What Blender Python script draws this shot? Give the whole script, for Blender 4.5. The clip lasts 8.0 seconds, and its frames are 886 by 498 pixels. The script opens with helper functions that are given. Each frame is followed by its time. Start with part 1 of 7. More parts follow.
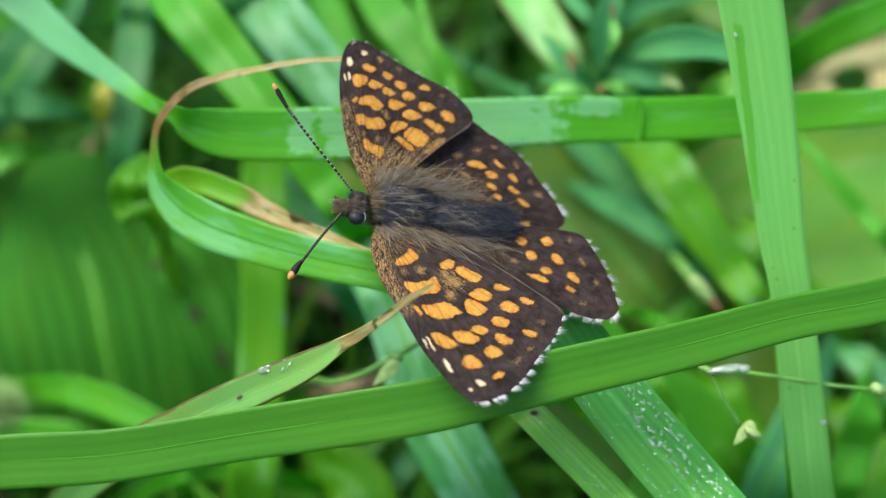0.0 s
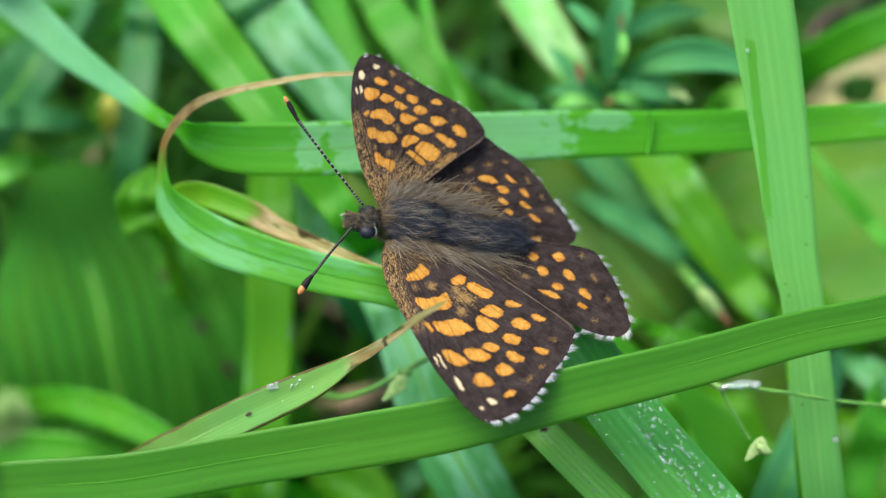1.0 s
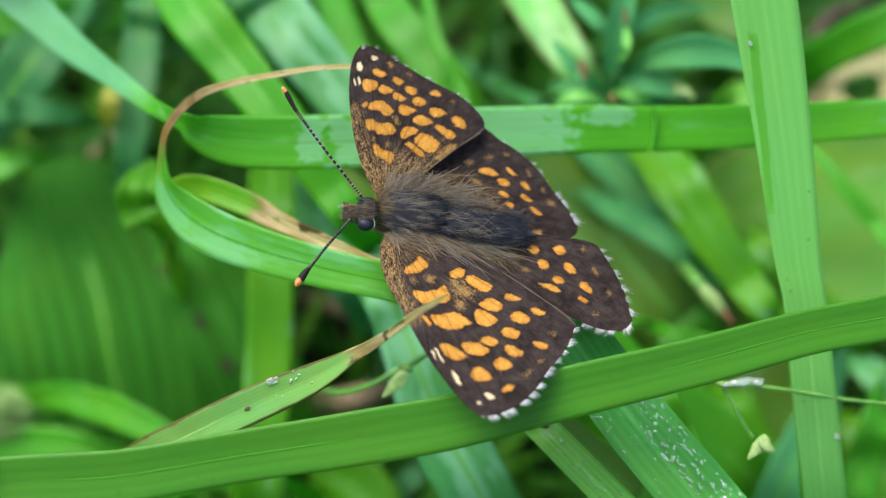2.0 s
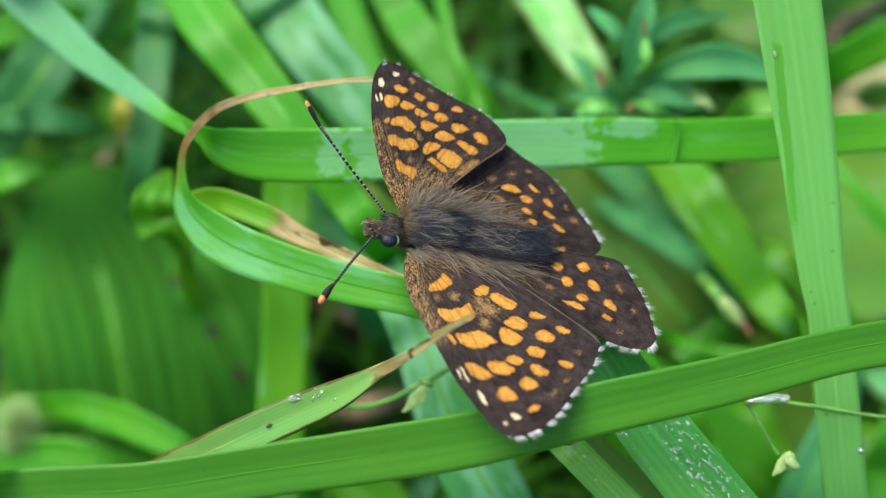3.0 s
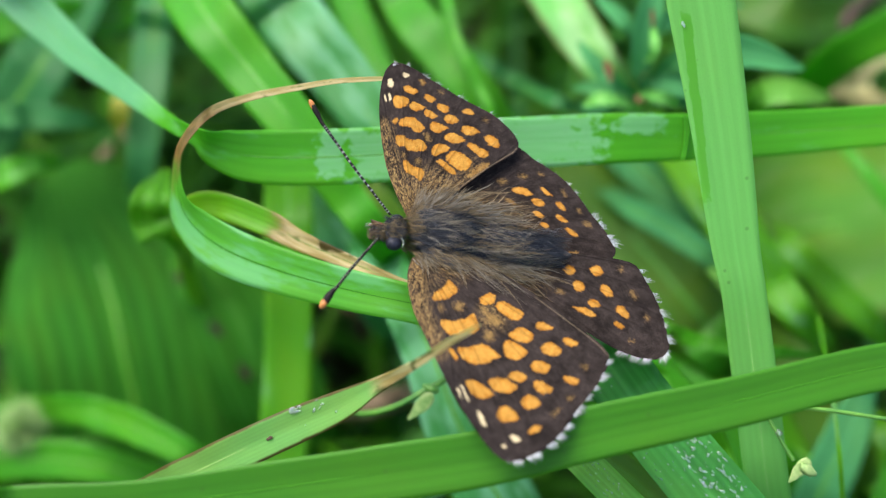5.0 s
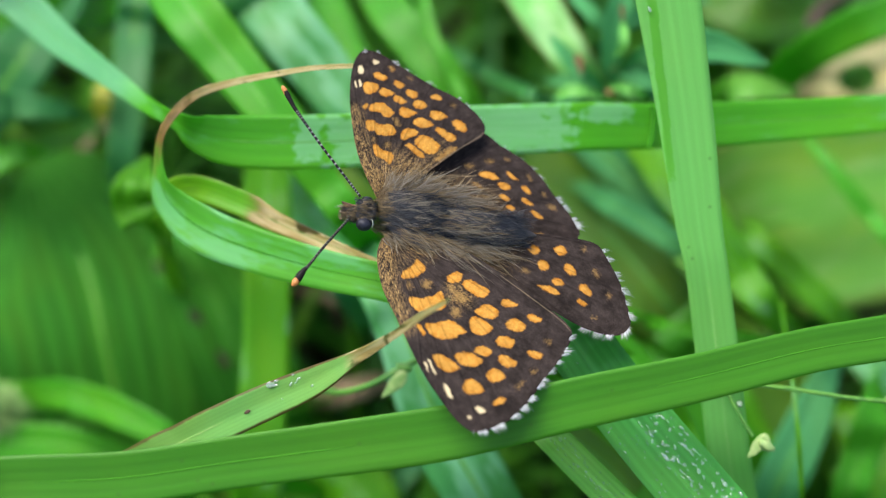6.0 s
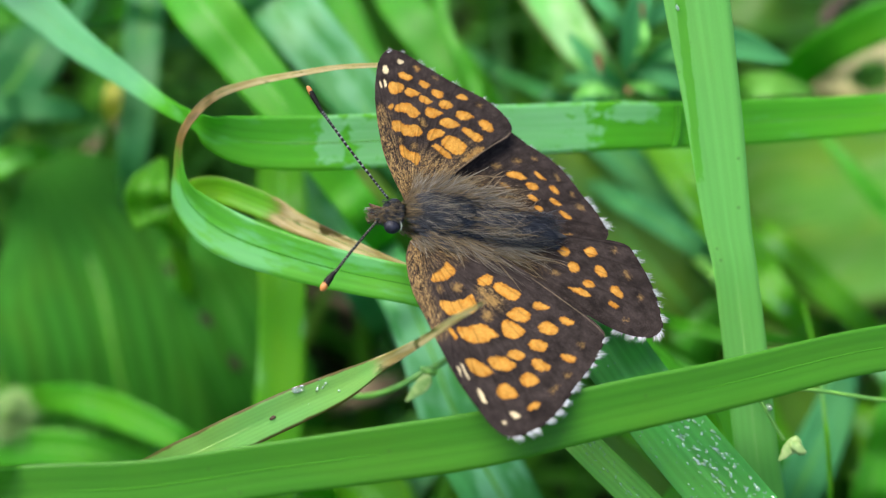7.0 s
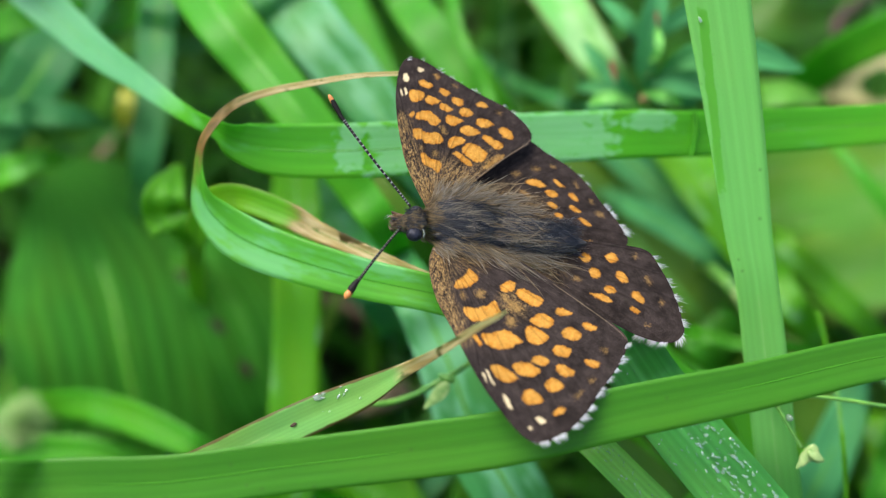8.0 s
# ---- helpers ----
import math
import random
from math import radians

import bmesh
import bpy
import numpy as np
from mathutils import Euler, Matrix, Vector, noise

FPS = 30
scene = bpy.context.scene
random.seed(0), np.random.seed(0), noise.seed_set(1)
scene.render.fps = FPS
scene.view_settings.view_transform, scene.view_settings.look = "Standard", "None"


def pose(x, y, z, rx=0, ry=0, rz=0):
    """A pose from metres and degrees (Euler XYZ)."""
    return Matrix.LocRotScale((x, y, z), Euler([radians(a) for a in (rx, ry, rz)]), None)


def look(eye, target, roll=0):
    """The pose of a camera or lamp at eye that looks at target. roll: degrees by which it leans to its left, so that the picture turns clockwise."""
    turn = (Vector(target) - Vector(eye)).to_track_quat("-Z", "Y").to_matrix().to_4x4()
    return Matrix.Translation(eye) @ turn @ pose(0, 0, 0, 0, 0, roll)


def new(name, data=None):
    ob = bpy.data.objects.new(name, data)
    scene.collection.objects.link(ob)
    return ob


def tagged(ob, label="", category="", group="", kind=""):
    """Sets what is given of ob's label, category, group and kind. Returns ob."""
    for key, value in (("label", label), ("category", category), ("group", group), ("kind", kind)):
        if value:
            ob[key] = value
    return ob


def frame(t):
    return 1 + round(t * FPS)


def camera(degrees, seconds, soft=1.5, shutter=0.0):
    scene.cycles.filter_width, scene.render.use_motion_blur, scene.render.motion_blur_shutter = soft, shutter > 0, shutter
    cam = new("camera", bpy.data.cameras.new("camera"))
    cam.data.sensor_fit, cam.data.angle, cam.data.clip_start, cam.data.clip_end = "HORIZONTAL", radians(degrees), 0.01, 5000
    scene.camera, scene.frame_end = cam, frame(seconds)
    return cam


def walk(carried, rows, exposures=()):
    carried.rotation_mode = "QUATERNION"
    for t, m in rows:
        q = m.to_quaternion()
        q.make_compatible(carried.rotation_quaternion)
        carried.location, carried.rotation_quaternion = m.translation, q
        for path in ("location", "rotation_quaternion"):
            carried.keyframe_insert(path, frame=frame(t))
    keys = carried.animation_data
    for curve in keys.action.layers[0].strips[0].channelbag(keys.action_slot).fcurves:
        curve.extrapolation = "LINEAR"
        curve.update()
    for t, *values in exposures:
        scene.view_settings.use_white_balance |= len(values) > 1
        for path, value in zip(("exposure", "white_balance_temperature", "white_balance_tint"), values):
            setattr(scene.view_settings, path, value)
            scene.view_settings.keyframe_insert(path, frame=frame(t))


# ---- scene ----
# A butterfly basking on meadow grass, seen from a hand's width. Lengths below are in millimetres unless noted.
cam = camera(42.0, 8.0, soft=1.15)
cam.data.dof.use_dof = True
cam.data.dof.focus_distance = 0.1095
cam.data.dof.aperture_fstop = 13.0
PATH = [
    (0.0, pose(0.00000, -0.06772, 0.22000, 38.000, -0.000, 0.000)),
    (0.2, pose(-0.00002, -0.06773, 0.21977, 38.366, 0.718, 0.237)),
    (0.5, pose(0.00072, -0.06837, 0.21940, 38.270, 0.004, 0.162)),
    (0.7, pose(0.00005, -0.06748, 0.21959, 37.973, 0.084, 0.158)),
    (1.0, pose(-0.00083, -0.06644, 0.22024, 38.212, 0.052, 0.052)),
    (1.2, pose(-0.00079, -0.06643, 0.22000, 38.279, -0.066, 0.012)),
    (2.3, pose(-0.00100, -0.06621, 0.21906, 38.235, -0.108, 0.392)),
    (2.5, pose(-0.00173, -0.06574, 0.21909, 38.467, -0.255, 0.302)),
    (2.7, pose(-0.00249, -0.06513, 0.21904, 38.070, -0.001, 0.374)),
    (3.0, pose(-0.00330, -0.06444, 0.21925, 38.203, -0.176, 0.314)),
    (3.2, pose(-0.00273, -0.06368, 0.21971, 38.165, 0.159, 0.540)),
    (3.5, pose(-0.00135, -0.06273, 0.22021, 37.936, -0.000, 0.431)),
    (3.7, pose(-0.00075, -0.06237, 0.22033, 37.912, -0.236, -0.034)),
    (4.0, pose(-0.00037, -0.06149, 0.22040, 37.730, 0.245, 0.144)),
    (4.2, pose(-0.00043, -0.06203, 0.21873, 37.653, 0.169, -0.190)),
    (4.5, pose(-0.00107, -0.06235, 0.21610, 37.324, 0.633, -0.179)),
    (4.7, pose(-0.00251, -0.05981, 0.21687, 37.034, 0.728, 0.145)),
    (5.8, pose(-0.00203, -0.06382, 0.21959, 37.410, 0.011, -0.058)),
    (6.0, pose(-0.00182, -0.06450, 0.21992, 37.325, -0.302, -0.223)),
    (6.2, pose(-0.00210, -0.06439, 0.22003, 37.632, -0.534, -0.410)),
    (6.5, pose(-0.00259, -0.06405, 0.21992, 37.472, -0.356, -0.574)),
    (6.7, pose(-0.00341, -0.06387, 0.21930, 37.095, -0.352, -0.660)),
    (7.0, pose(-0.00517, -0.06310, 0.21858, 37.281, -0.431, -0.650)),
    (7.2, pose(-0.00551, -0.06281, 0.21922, 37.305, -0.304, -0.433)),
    (7.5, pose(-0.00574, -0.06266, 0.22019, 37.390, -0.526, -0.632)),
    (7.7, pose(-0.00628, -0.06311, 0.21967, 37.060, -0.596, -0.721)),
    (8.0, pose(-0.00737, -0.06311, 0.21903, 37.538, -0.602, -0.612)),
]
walk(cam, PATH)

# ---- light: a bright overcast sky ----
scene.view_settings.exposure = 1.2
world = bpy.data.worlds.new("overcast_sky")
scene.world = world
world.use_nodes = True
wn = world.node_tree.nodes
sky = wn.new("ShaderNodeTexSky")
sky.sky_type = "NISHITA"
sky.sun_disc = False
sky.sun_elevation = radians(64)
sky.sun_rotation = radians(-60)
sky.air_density, sky.dust_density, sky.ozone_density = 1.0, 4.0, 1.0
world.node_tree.links.new(sky.outputs[0], wn["Background"].inputs[0])
wn["Background"].inputs[1].default_value = 0.15
sun_data = bpy.data.lights.new("sun", "SUN")
sun_data.energy, sun_data.angle, sun_data.color = 2.0, radians(45), (1.0, 0.97, 0.92)
sun = new("sun", sun_data)
sun.matrix_world = look((-0.38, 0.22, 1.0), (0, 0, 0.1))

# ---- materials ----


def shader(name):
    m = bpy.data.materials.new(name)
    m.use_nodes = True
    m.node_tree.nodes.clear()
    return m, m.node_tree.nodes, m.node_tree.links


class Net:
    """A little helper for wiring nodes."""

    def __init__(self, name):
        self.m, self.n, self.l = shader(name)
        self.out = self.n.new("ShaderNodeOutputMaterial")

    def node(self, kind, **values):
        nd = self.n.new(kind)
        for k, v in values.items():
            key = k.replace("_", " ")
            sock = nd.inputs[key] if key in nd.inputs else nd.inputs[int(k[1:])]
            if hasattr(v, "is_linked"):
                self.l.new(v, sock)
            else:
                sock.default_value = v
        return nd

    def math(self, op, a, b=0.0, clamp=False):
        nd = self.n.new("ShaderNodeMath")
        nd.operation, nd.use_clamp = op, clamp
        for sock, v in zip(nd.inputs, (a, b)):
            if hasattr(v, "is_linked"):
                self.l.new(v, sock)
            else:
                sock.default_value = v
        return nd.outputs[0]

    def mix(self, fac, a, b, blend="MIX"):
        nd = self.n.new("ShaderNodeMix")
        nd.data_type, nd.blend_type = "RGBA", blend
        for sock, v in zip((nd.inputs[0], nd.inputs[6], nd.inputs[7]), (fac, a, b)):
            if hasattr(v, "is_linked"):
                self.l.new(v, sock)
            else:
                sock.default_value = (*v, 1.0)[:4] if isinstance(v, tuple) else v
        return nd.outputs[2]

    def ramp(self, v, lo, hi):
        nd = self.n.new("ShaderNodeMapRange")
        nd.interpolation_type = "SMOOTHSTEP"
        self.l.new(v, nd.inputs[0])
        nd.inputs[1].default_value, nd.inputs[2].default_value = lo, hi
        return nd.outputs[0]

    def noise(self, vec, scale, detail=2.0, rough=0.5):
        nd = self.n.new("ShaderNodeTexNoise")
        self.l.new(vec, nd.inputs["Vector"])
        nd.inputs["Scale"].default_value, nd.inputs["Detail"].default_value, nd.inputs["Roughness"].default_value = scale, detail, rough
        return nd.outputs[0]

    def uv(self, name):
        nd = self.n.new("ShaderNodeUVMap")
        nd.uv_map = name
        return nd.outputs[0]

    def split(self, vec):
        nd = self.n.new("ShaderNodeSeparateXYZ")
        self.l.new(vec, nd.inputs[0])
        return nd.outputs

    def scaled(self, vec, sx, sy, sz=1.0):
        nd = self.n.new("ShaderNodeMapping")
        self.l.new(vec, nd.inputs[0])
        nd.inputs["Scale"].default_value = (sx, sy, sz)
        return nd.outputs[0]

    def bump(self, height, strength, dist):
        nd = self.n.new("ShaderNodeBump")
        self.l.new(height, nd.inputs["Height"])
        nd.inputs["Strength"].default_value, nd.inputs["Distance"].default_value = strength, dist
        return nd.outputs[0]

    def finish(self, surf):
        self.l.new(surf, self.out.inputs[0])
        return self.m


def leaf_material(name, col, through_col, brown_end=(0, 0), vein=0.18, veins=9.0, bloom_sheen=0.0, bloom_sheen_col=(0.30, 0.55, 0.34), dry=None, edge_dry=0.0,
                  rough=0.45, translucent=0.42, specks=0.3, midrib=0.0, blotch=0.35, coat=0.06, glaucous=None, bump=1.0, sheen_films=(), streak=None, stripe=0.25, spec=0.22):
    """A leaf: parallel veins, uneven tone, specks, pale patches of wax and, on some, of painted sheen, a dry brown end
    (dry: from, to along the blade).
    """
    k = Net(name)
    flat, mm = k.uv("flat"), k.uv("mm")
    along, across, _ = k.split(flat)
    grain = k.noise(k.scaled(mm, 0.12, 3.2), 1.0, 3.0, 0.6)
    broad = k.noise(k.scaled(mm, 0.06, 0.16), 1.0, 3.0)
    fine = k.noise(mm, 5.0, 2.0)
    stripes = k.math("SINE", k.math("ADD", k.math("MULTIPLY", across, veins * 6.2832), k.math("MULTIPLY", k.noise(k.scaled(mm, 0.02, 0.45), 1.0, 2.0), 4.0)))
    stripes = k.math("MULTIPLY_ADD", stripes, 0.5)
    k.n[-1].inputs[2].default_value = 0.5
    dark = tuple(c * (1 - vein) for c in col)
    light = tuple(min(1, c * (1 + vein)) for c in col)
    tone = k.math("ADD", k.math("MULTIPLY", grain, 1 - stripe), k.math("MULTIPLY", stripes, stripe))
    c = k.mix(k.ramp(tone, 0.3, 0.72), dark, light)
    yellow = (col[0] * 1.7 + 0.02, col[1] * 1.15, col[2] * 0.7)
    c = k.mix(k.math("MULTIPLY", k.ramp(broad, 0.42, 0.7), blotch), c, yellow)
    c = k.mix(k.math("MULTIPLY", k.ramp(fine, 0.5, 0.8), 0.22), c, tuple(x * 0.55 for x in col))
    if glaucous:
        c = k.mix(k.ramp(along, glaucous[1], glaucous[0]), c, k.mix(k.ramp(broad, 0.3, 0.7), (0.09, 0.325, 0.13), (0.135, 0.395, 0.19)))
    if midrib:
        rib = k.math("ABSOLUTE", k.math("SUBTRACT", across, 0.5))
        c = k.mix(k.math("MULTIPLY", k.ramp(rib, 0.045, 0.012), abs(midrib)), c, tuple(min(1, x * 1.7 + 0.05) for x in col) if midrib > 0 else tuple(x * 0.45 for x in col))
    if specks:
        v = k.n.new("ShaderNodeTexVoronoi")
        v.inputs["Scale"].default_value = 0.42
        k.l.new(mm, v.inputs["Vector"])
        c = k.mix(k.math("MULTIPLY", k.ramp(v.outputs["Distance"], 0.11, 0.05), specks), c, (0.05, 0.045, 0.02))
    sheen = None
    if bloom_sheen:
        b = k.noise(k.scaled(mm, 0.10, 0.34), 1.0, 4.0, 0.6)
        sheen = k.math("MULTIPLY", k.ramp(b, 0.59 - 0.25 * bloom_sheen, 0.74 - 0.25 * bloom_sheen), min(1.0, 0.35 + bloom_sheen * 0.5))
        c = k.mix(sheen, c, bloom_sheen_col)
    for a0, c0, ha, hc in sheen_films:  # painted sheen of a water film with a ragged edge: middle and half-size along and across
        rag = k.math("MULTIPLY", k.math("SUBTRACT", k.noise(k.scaled(mm, 0.6, 0.8), 1.0, 4.0, 0.65), 0.5), 2.8)
        da = k.math("MULTIPLY", k.math("ABSOLUTE", k.math("SUBTRACT", along, a0)), 1.0 / ha)
        dc = k.math("MULTIPLY", k.math("ABSOLUTE", k.math("SUBTRACT", across, c0)), 1.0 / hc)
        d = k.math("ADD", k.math("MAXIMUM", da, dc), rag)
        c = k.mix(k.math("MULTIPLY", k.ramp(d, 1.12, 0.78), 0.66), c, k.mix(k.ramp(grain, 0.35, 0.65), (0.20, 0.52, 0.23), (0.26, 0.56, 0.31)))
    if streak:  # a run of water along the blade: middle and half-length, place across and its slope, half-width, colour
        a0, ha, c0, slope, hc, wet = streak
        rag = k.math("MULTIPLY", k.math("SUBTRACT", k.noise(k.scaled(mm, 0.9, 1.2), 1.0, 3.0), 0.5), 1.1)
        da = k.math("MULTIPLY", k.math("ABSOLUTE", k.math("SUBTRACT", along, a0)), 1.0 / ha)
        off = k.math("SUBTRACT", k.math("SUBTRACT", across, c0), k.math("MULTIPLY", k.math("SUBTRACT", along, a0), slope))
        d = k.math("ADD", k.math("MAXIMUM", k.math("POWER", da, 4.0), k.math("MULTIPLY", k.math("ABSOLUTE", off), 1.0 / hc)), rag)
        c = k.mix(k.math("MULTIPLY", k.ramp(d, 1.12, 0.88), 0.9), c, wet)
    if edge_dry:
        e = k.math("ABSOLUTE", k.math("SUBTRACT", across, 0.5))
        e = k.math("ADD", e, k.math("MULTIPLY", k.math("SUBTRACT", k.noise(k.scaled(mm, 0.5, 0.5), 1.0, 3.0), 0.5), 0.12))
        c = k.mix(k.math("MULTIPLY", k.ramp(e, 0.40, 0.46), edge_dry), c, (0.11, 0.06, 0.025))
    if dry:
        wob = k.math("MULTIPLY", k.math("SUBTRACT", k.noise(k.scaled(mm, 0.25, 0.6), 1.0, 4.0, 0.65), 0.5), 0.05)
        d = k.ramp(k.math("ADD", along, wob), dry[0], dry[1])
        straw = k.mix(k.ramp(k.noise(k.scaled(mm, 0.25, 2.5), 1.0, 3.0), 0.35, 0.7), (0.36, 0.25, 0.09), (0.64, 0.52, 0.28))
        straw = k.mix(k.ramp(k.noise(k.scaled(mm, 0.35, 0.8), 1.0, 4.0), 0.55, 0.64), straw, (0.07, 0.035, 0.015))
        if brown_end[1]:
            tan = k.mix(k.ramp(k.noise(k.scaled(mm, 0.6, 3.0), 1.0, 3.0), 0.35, 0.65), (0.085, 0.040, 0.012), (0.26, 0.14, 0.045))
            straw = k.mix(k.ramp(k.math("ADD", along, wob), brown_end[1], brown_end[0]), straw, tan)
        c = k.mix(d, c, straw)
    info = k.n.new("ShaderNodeObjectInfo")
    hue = k.n.new("ShaderNodeHueSaturation")
    k.l.new(c, hue.inputs["Color"])
    k.l.new(k.math("MULTIPLY_ADD", info.outputs["Random"], 0.14), hue.inputs["Value"])
    k.n[-1].inputs[2].default_value = 0.93
    c = hue.outputs[0]
    p = k.node("ShaderNodeBsdfPrincipled", Base_Color=c)
    p.inputs["Roughness"].default_value = rough
    p.inputs["Specular IOR Level"].default_value = spec
    p.inputs["Coat Weight"].default_value = coat
    p.inputs["Coat Roughness"].default_value = 0.28
    relief = k.math("ADD", k.math("MULTIPLY", stripes, 0.6), grain)
    nrm = k.bump(relief, 0.22 * bump, 0.00006)
    k.l.new(nrm, p.inputs["Normal"])
    t = k.node("ShaderNodeBsdfTranslucent", Color=k.mix(0.8, c, through_col))
    k.l.new(nrm, t.inputs["Normal"])
    s = k.n.new("ShaderNodeMixShader")
    s.inputs[0].default_value = translucent
    k.l.new(p.outputs[0], s.inputs[1]), k.l.new(t.outputs[0], s.inputs[2])
    return k.finish(s.outputs[0])


def plain_material(name, col, col2, scale, rough=0.5, bump=0.0, metal=0.0, spec=0.5):
    """A small natural surface with two tones of grain (scale per metre)."""
    k = Net(name)
    co = k.n.new("ShaderNodeTexCoord").outputs["Object"]
    a, b = k.noise(co, scale, 3.0, 0.6), k.noise(co, scale * 0.17, 2.0)
    f = k.math("ADD", k.math("MULTIPLY", a, 0.6), k.math("MULTIPLY", b, 0.4))
    p = k.node("ShaderNodeBsdfPrincipled", Base_Color=k.mix(k.ramp(f, 0.35, 0.65), col, col2))
    p.inputs["Roughness"].default_value, p.inputs["Metallic"].default_value = rough, metal
    p.inputs["Specular IOR Level"].default_value = spec
    if bump:
        k.l.new(k.bump(a, 0.6, bump), p.inputs["Normal"])
    return k.finish(p.outputs[0])


def island_material(name, cols, rough=0.6, translucent=0.0):
    """Hairs and grass of many tones: a tone for each separate strand."""
    k = Net(name)
    g = k.n.new("ShaderNodeNewGeometry")
    r = k.n.new("ShaderNodeValToRGB")
    k.l.new(g.outputs["Random Per Island"], r.inputs[0])
    el = r.color_ramp.elements
    while len(el) < len(cols):
        el.new(0.5)
    for i, c in enumerate(cols):
        el[i].position, el[i].color = i / max(1, len(cols) - 1), (*c, 1)
    p = k.node("ShaderNodeBsdfPrincipled", Base_Color=r.outputs[0])
    p.inputs["Roughness"].default_value = rough
    p.inputs["Specular IOR Level"].default_value = 0.3
    if not translucent:
        return k.finish(p.outputs[0])
    t = k.node("ShaderNodeBsdfTranslucent", Color=r.outputs[0])
    s = k.n.new("ShaderNodeMixShader")
    s.inputs[0].default_value = translucent
    k.l.new(p.outputs[0], s.inputs[1]), k.l.new(t.outputs[0], s.inputs[2])
    return k.finish(s.outputs[0])


def scale_material(name):
    """Wing scales: the pigment of the mesh, broken up by rows of tiny scales."""
    k = Net(name)
    at = k.n.new("ShaderNodeVertexColor")
    at.layer_name = "pigment"
    mm = k.uv("mm")
    a = k.noise(k.scaled(mm, 5.0, 9.0), 1.0, 2.0, 0.7)
    b = k.noise(mm, 1.3, 3.0)
    c = k.mix(k.math("MULTIPLY", k.ramp(a, 0.40, 0.75), 0.45), at.outputs[0], k.mix(1.0, at.outputs[0], (1.8, 1.7, 1.6), "MULTIPLY"))
    c = k.mix(k.math("MULTIPLY", k.ramp(b, 0.45, 0.75), 0.30), c, k.mix(1.0, c, (0.55, 0.55, 0.6), "MULTIPLY"))
    p = k.node("ShaderNodeBsdfPrincipled", Base_Color=c)
    p.inputs["Roughness"].default_value = 0.62
    p.inputs["Specular IOR Level"].default_value = 0.03
    p.inputs["Sheen Weight"].default_value = 0.0
    p.inputs["Sheen Roughness"].default_value = 0.4
    k.l.new(k.bump(a, 0.5, 0.00005), p.inputs["Normal"])
    return k.finish(p.outputs[0])


def water_material():
    """Small beads: clear, with a bright sheen and a faint white that paints in the sky's brightness."""
    k = Net("water")
    fr = k.node("ShaderNodeFresnel", IOR=1.5)
    clear = k.node("ShaderNodeBsdfTransparent", Color=(0.95, 1.0, 0.96, 1.0))
    # Pale diffuse added in place of bright sky glints.
    sky_white = k.node("ShaderNodeBsdfDiffuse", Color=(0.75, 0.88, 0.76, 1.0))
    gloss = k.node("ShaderNodeBsdfGlossy", Roughness=0.06)
    a = k.n.new("ShaderNodeMixShader")
    a.inputs[0].default_value = 0.17
    k.l.new(clear.outputs[0], a.inputs[1]), k.l.new(sky_white.outputs[0], a.inputs[2])
    b = k.n.new("ShaderNodeMixShader")
    k.l.new(k.math("ADD", k.math("MULTIPLY", fr.outputs[0], 1.2), 0.03, True), b.inputs[0])
    k.l.new(a.outputs[0], b.inputs[1]), k.l.new(gloss.outputs[0], b.inputs[2])
    return k.finish(b.outputs[0])


def soil_material():
    k = Net("soil")
    co = k.n.new("ShaderNodeTexCoord").outputs["Object"]
    a, b = k.noise(co, 160.0, 5.0, 0.7), k.noise(co, 22.0, 3.0)
    c = k.mix(k.ramp(a, 0.35, 0.7), (0.010, 0.010, 0.005), (0.045, 0.038, 0.018))
    c = k.mix(k.math("MULTIPLY", k.ramp(b, 0.5, 0.62), 0.9), c, (0.03, 0.085, 0.010))
    p = k.node("ShaderNodeBsdfPrincipled", Base_Color=c)
    p.inputs["Roughness"].default_value = 0.9
    k.l.new(k.bump(a, 1.0, 0.004), p.inputs["Normal"])
    return k.finish(p.outputs[0])


GREEN = leaf_material("grass_green", (0.052, 0.29, 0.012), (0.11, 0.55, 0.01), midrib=-0.2)
DEEP = leaf_material("grass_deep_green", (0.053, 0.225, 0.013), (0.094, 0.395, 0.012), veins=5.0, vein=0.10, midrib=0.0, blotch=0.15)
FRESH = leaf_material("grass_fresh_green", (0.075, 0.36, 0.012), (0.18, 0.64, 0.01), veins=5.0, vein=0.10, bloom_sheen=0.50, bloom_sheen_col=(0.26, 0.58, 0.20), specks=0.1, glaucous=(0.755, 0.775))
# Where the wet blade's pale sheen is put into its colour.
SHEEN_FILMS = [(0.8547, 0.5, 0.012, 0.55), (0.8755, 0.22, 0.006, 0.2), (0.8114, 0.42, 0.0028, 0.45), (0.8201, 0.5, 0.0045, 0.5)]
SLICK = leaf_material("grass_wet_sheen", (0.070, 0.35, 0.014), (0.17, 0.62, 0.02), veins=5.0, vein=0.10, bloom_sheen=0.15, bloom_sheen_col=(0.20, 0.54, 0.20), specks=0.1, sheen_films=SHEEN_FILMS, glaucous=(0.753, 0.771))
YELLOW = leaf_material("grass_yellow_green", (0.076, 0.305, 0.008), (0.175, 0.53, 0.01), veins=5.0, vein=0.10, bloom_sheen=0.12, specks=0.0)
# Its pale patches are whitish wet sheen put into the colour.
BLUE = leaf_material("grass_blue_green", (0.057, 0.285, 0.070), (0.10, 0.43, 0.08), veins=8.0, vein=0.12, bloom_sheen=0.6, bloom_sheen_col=(0.22, 0.55, 0.30), specks=0.0)
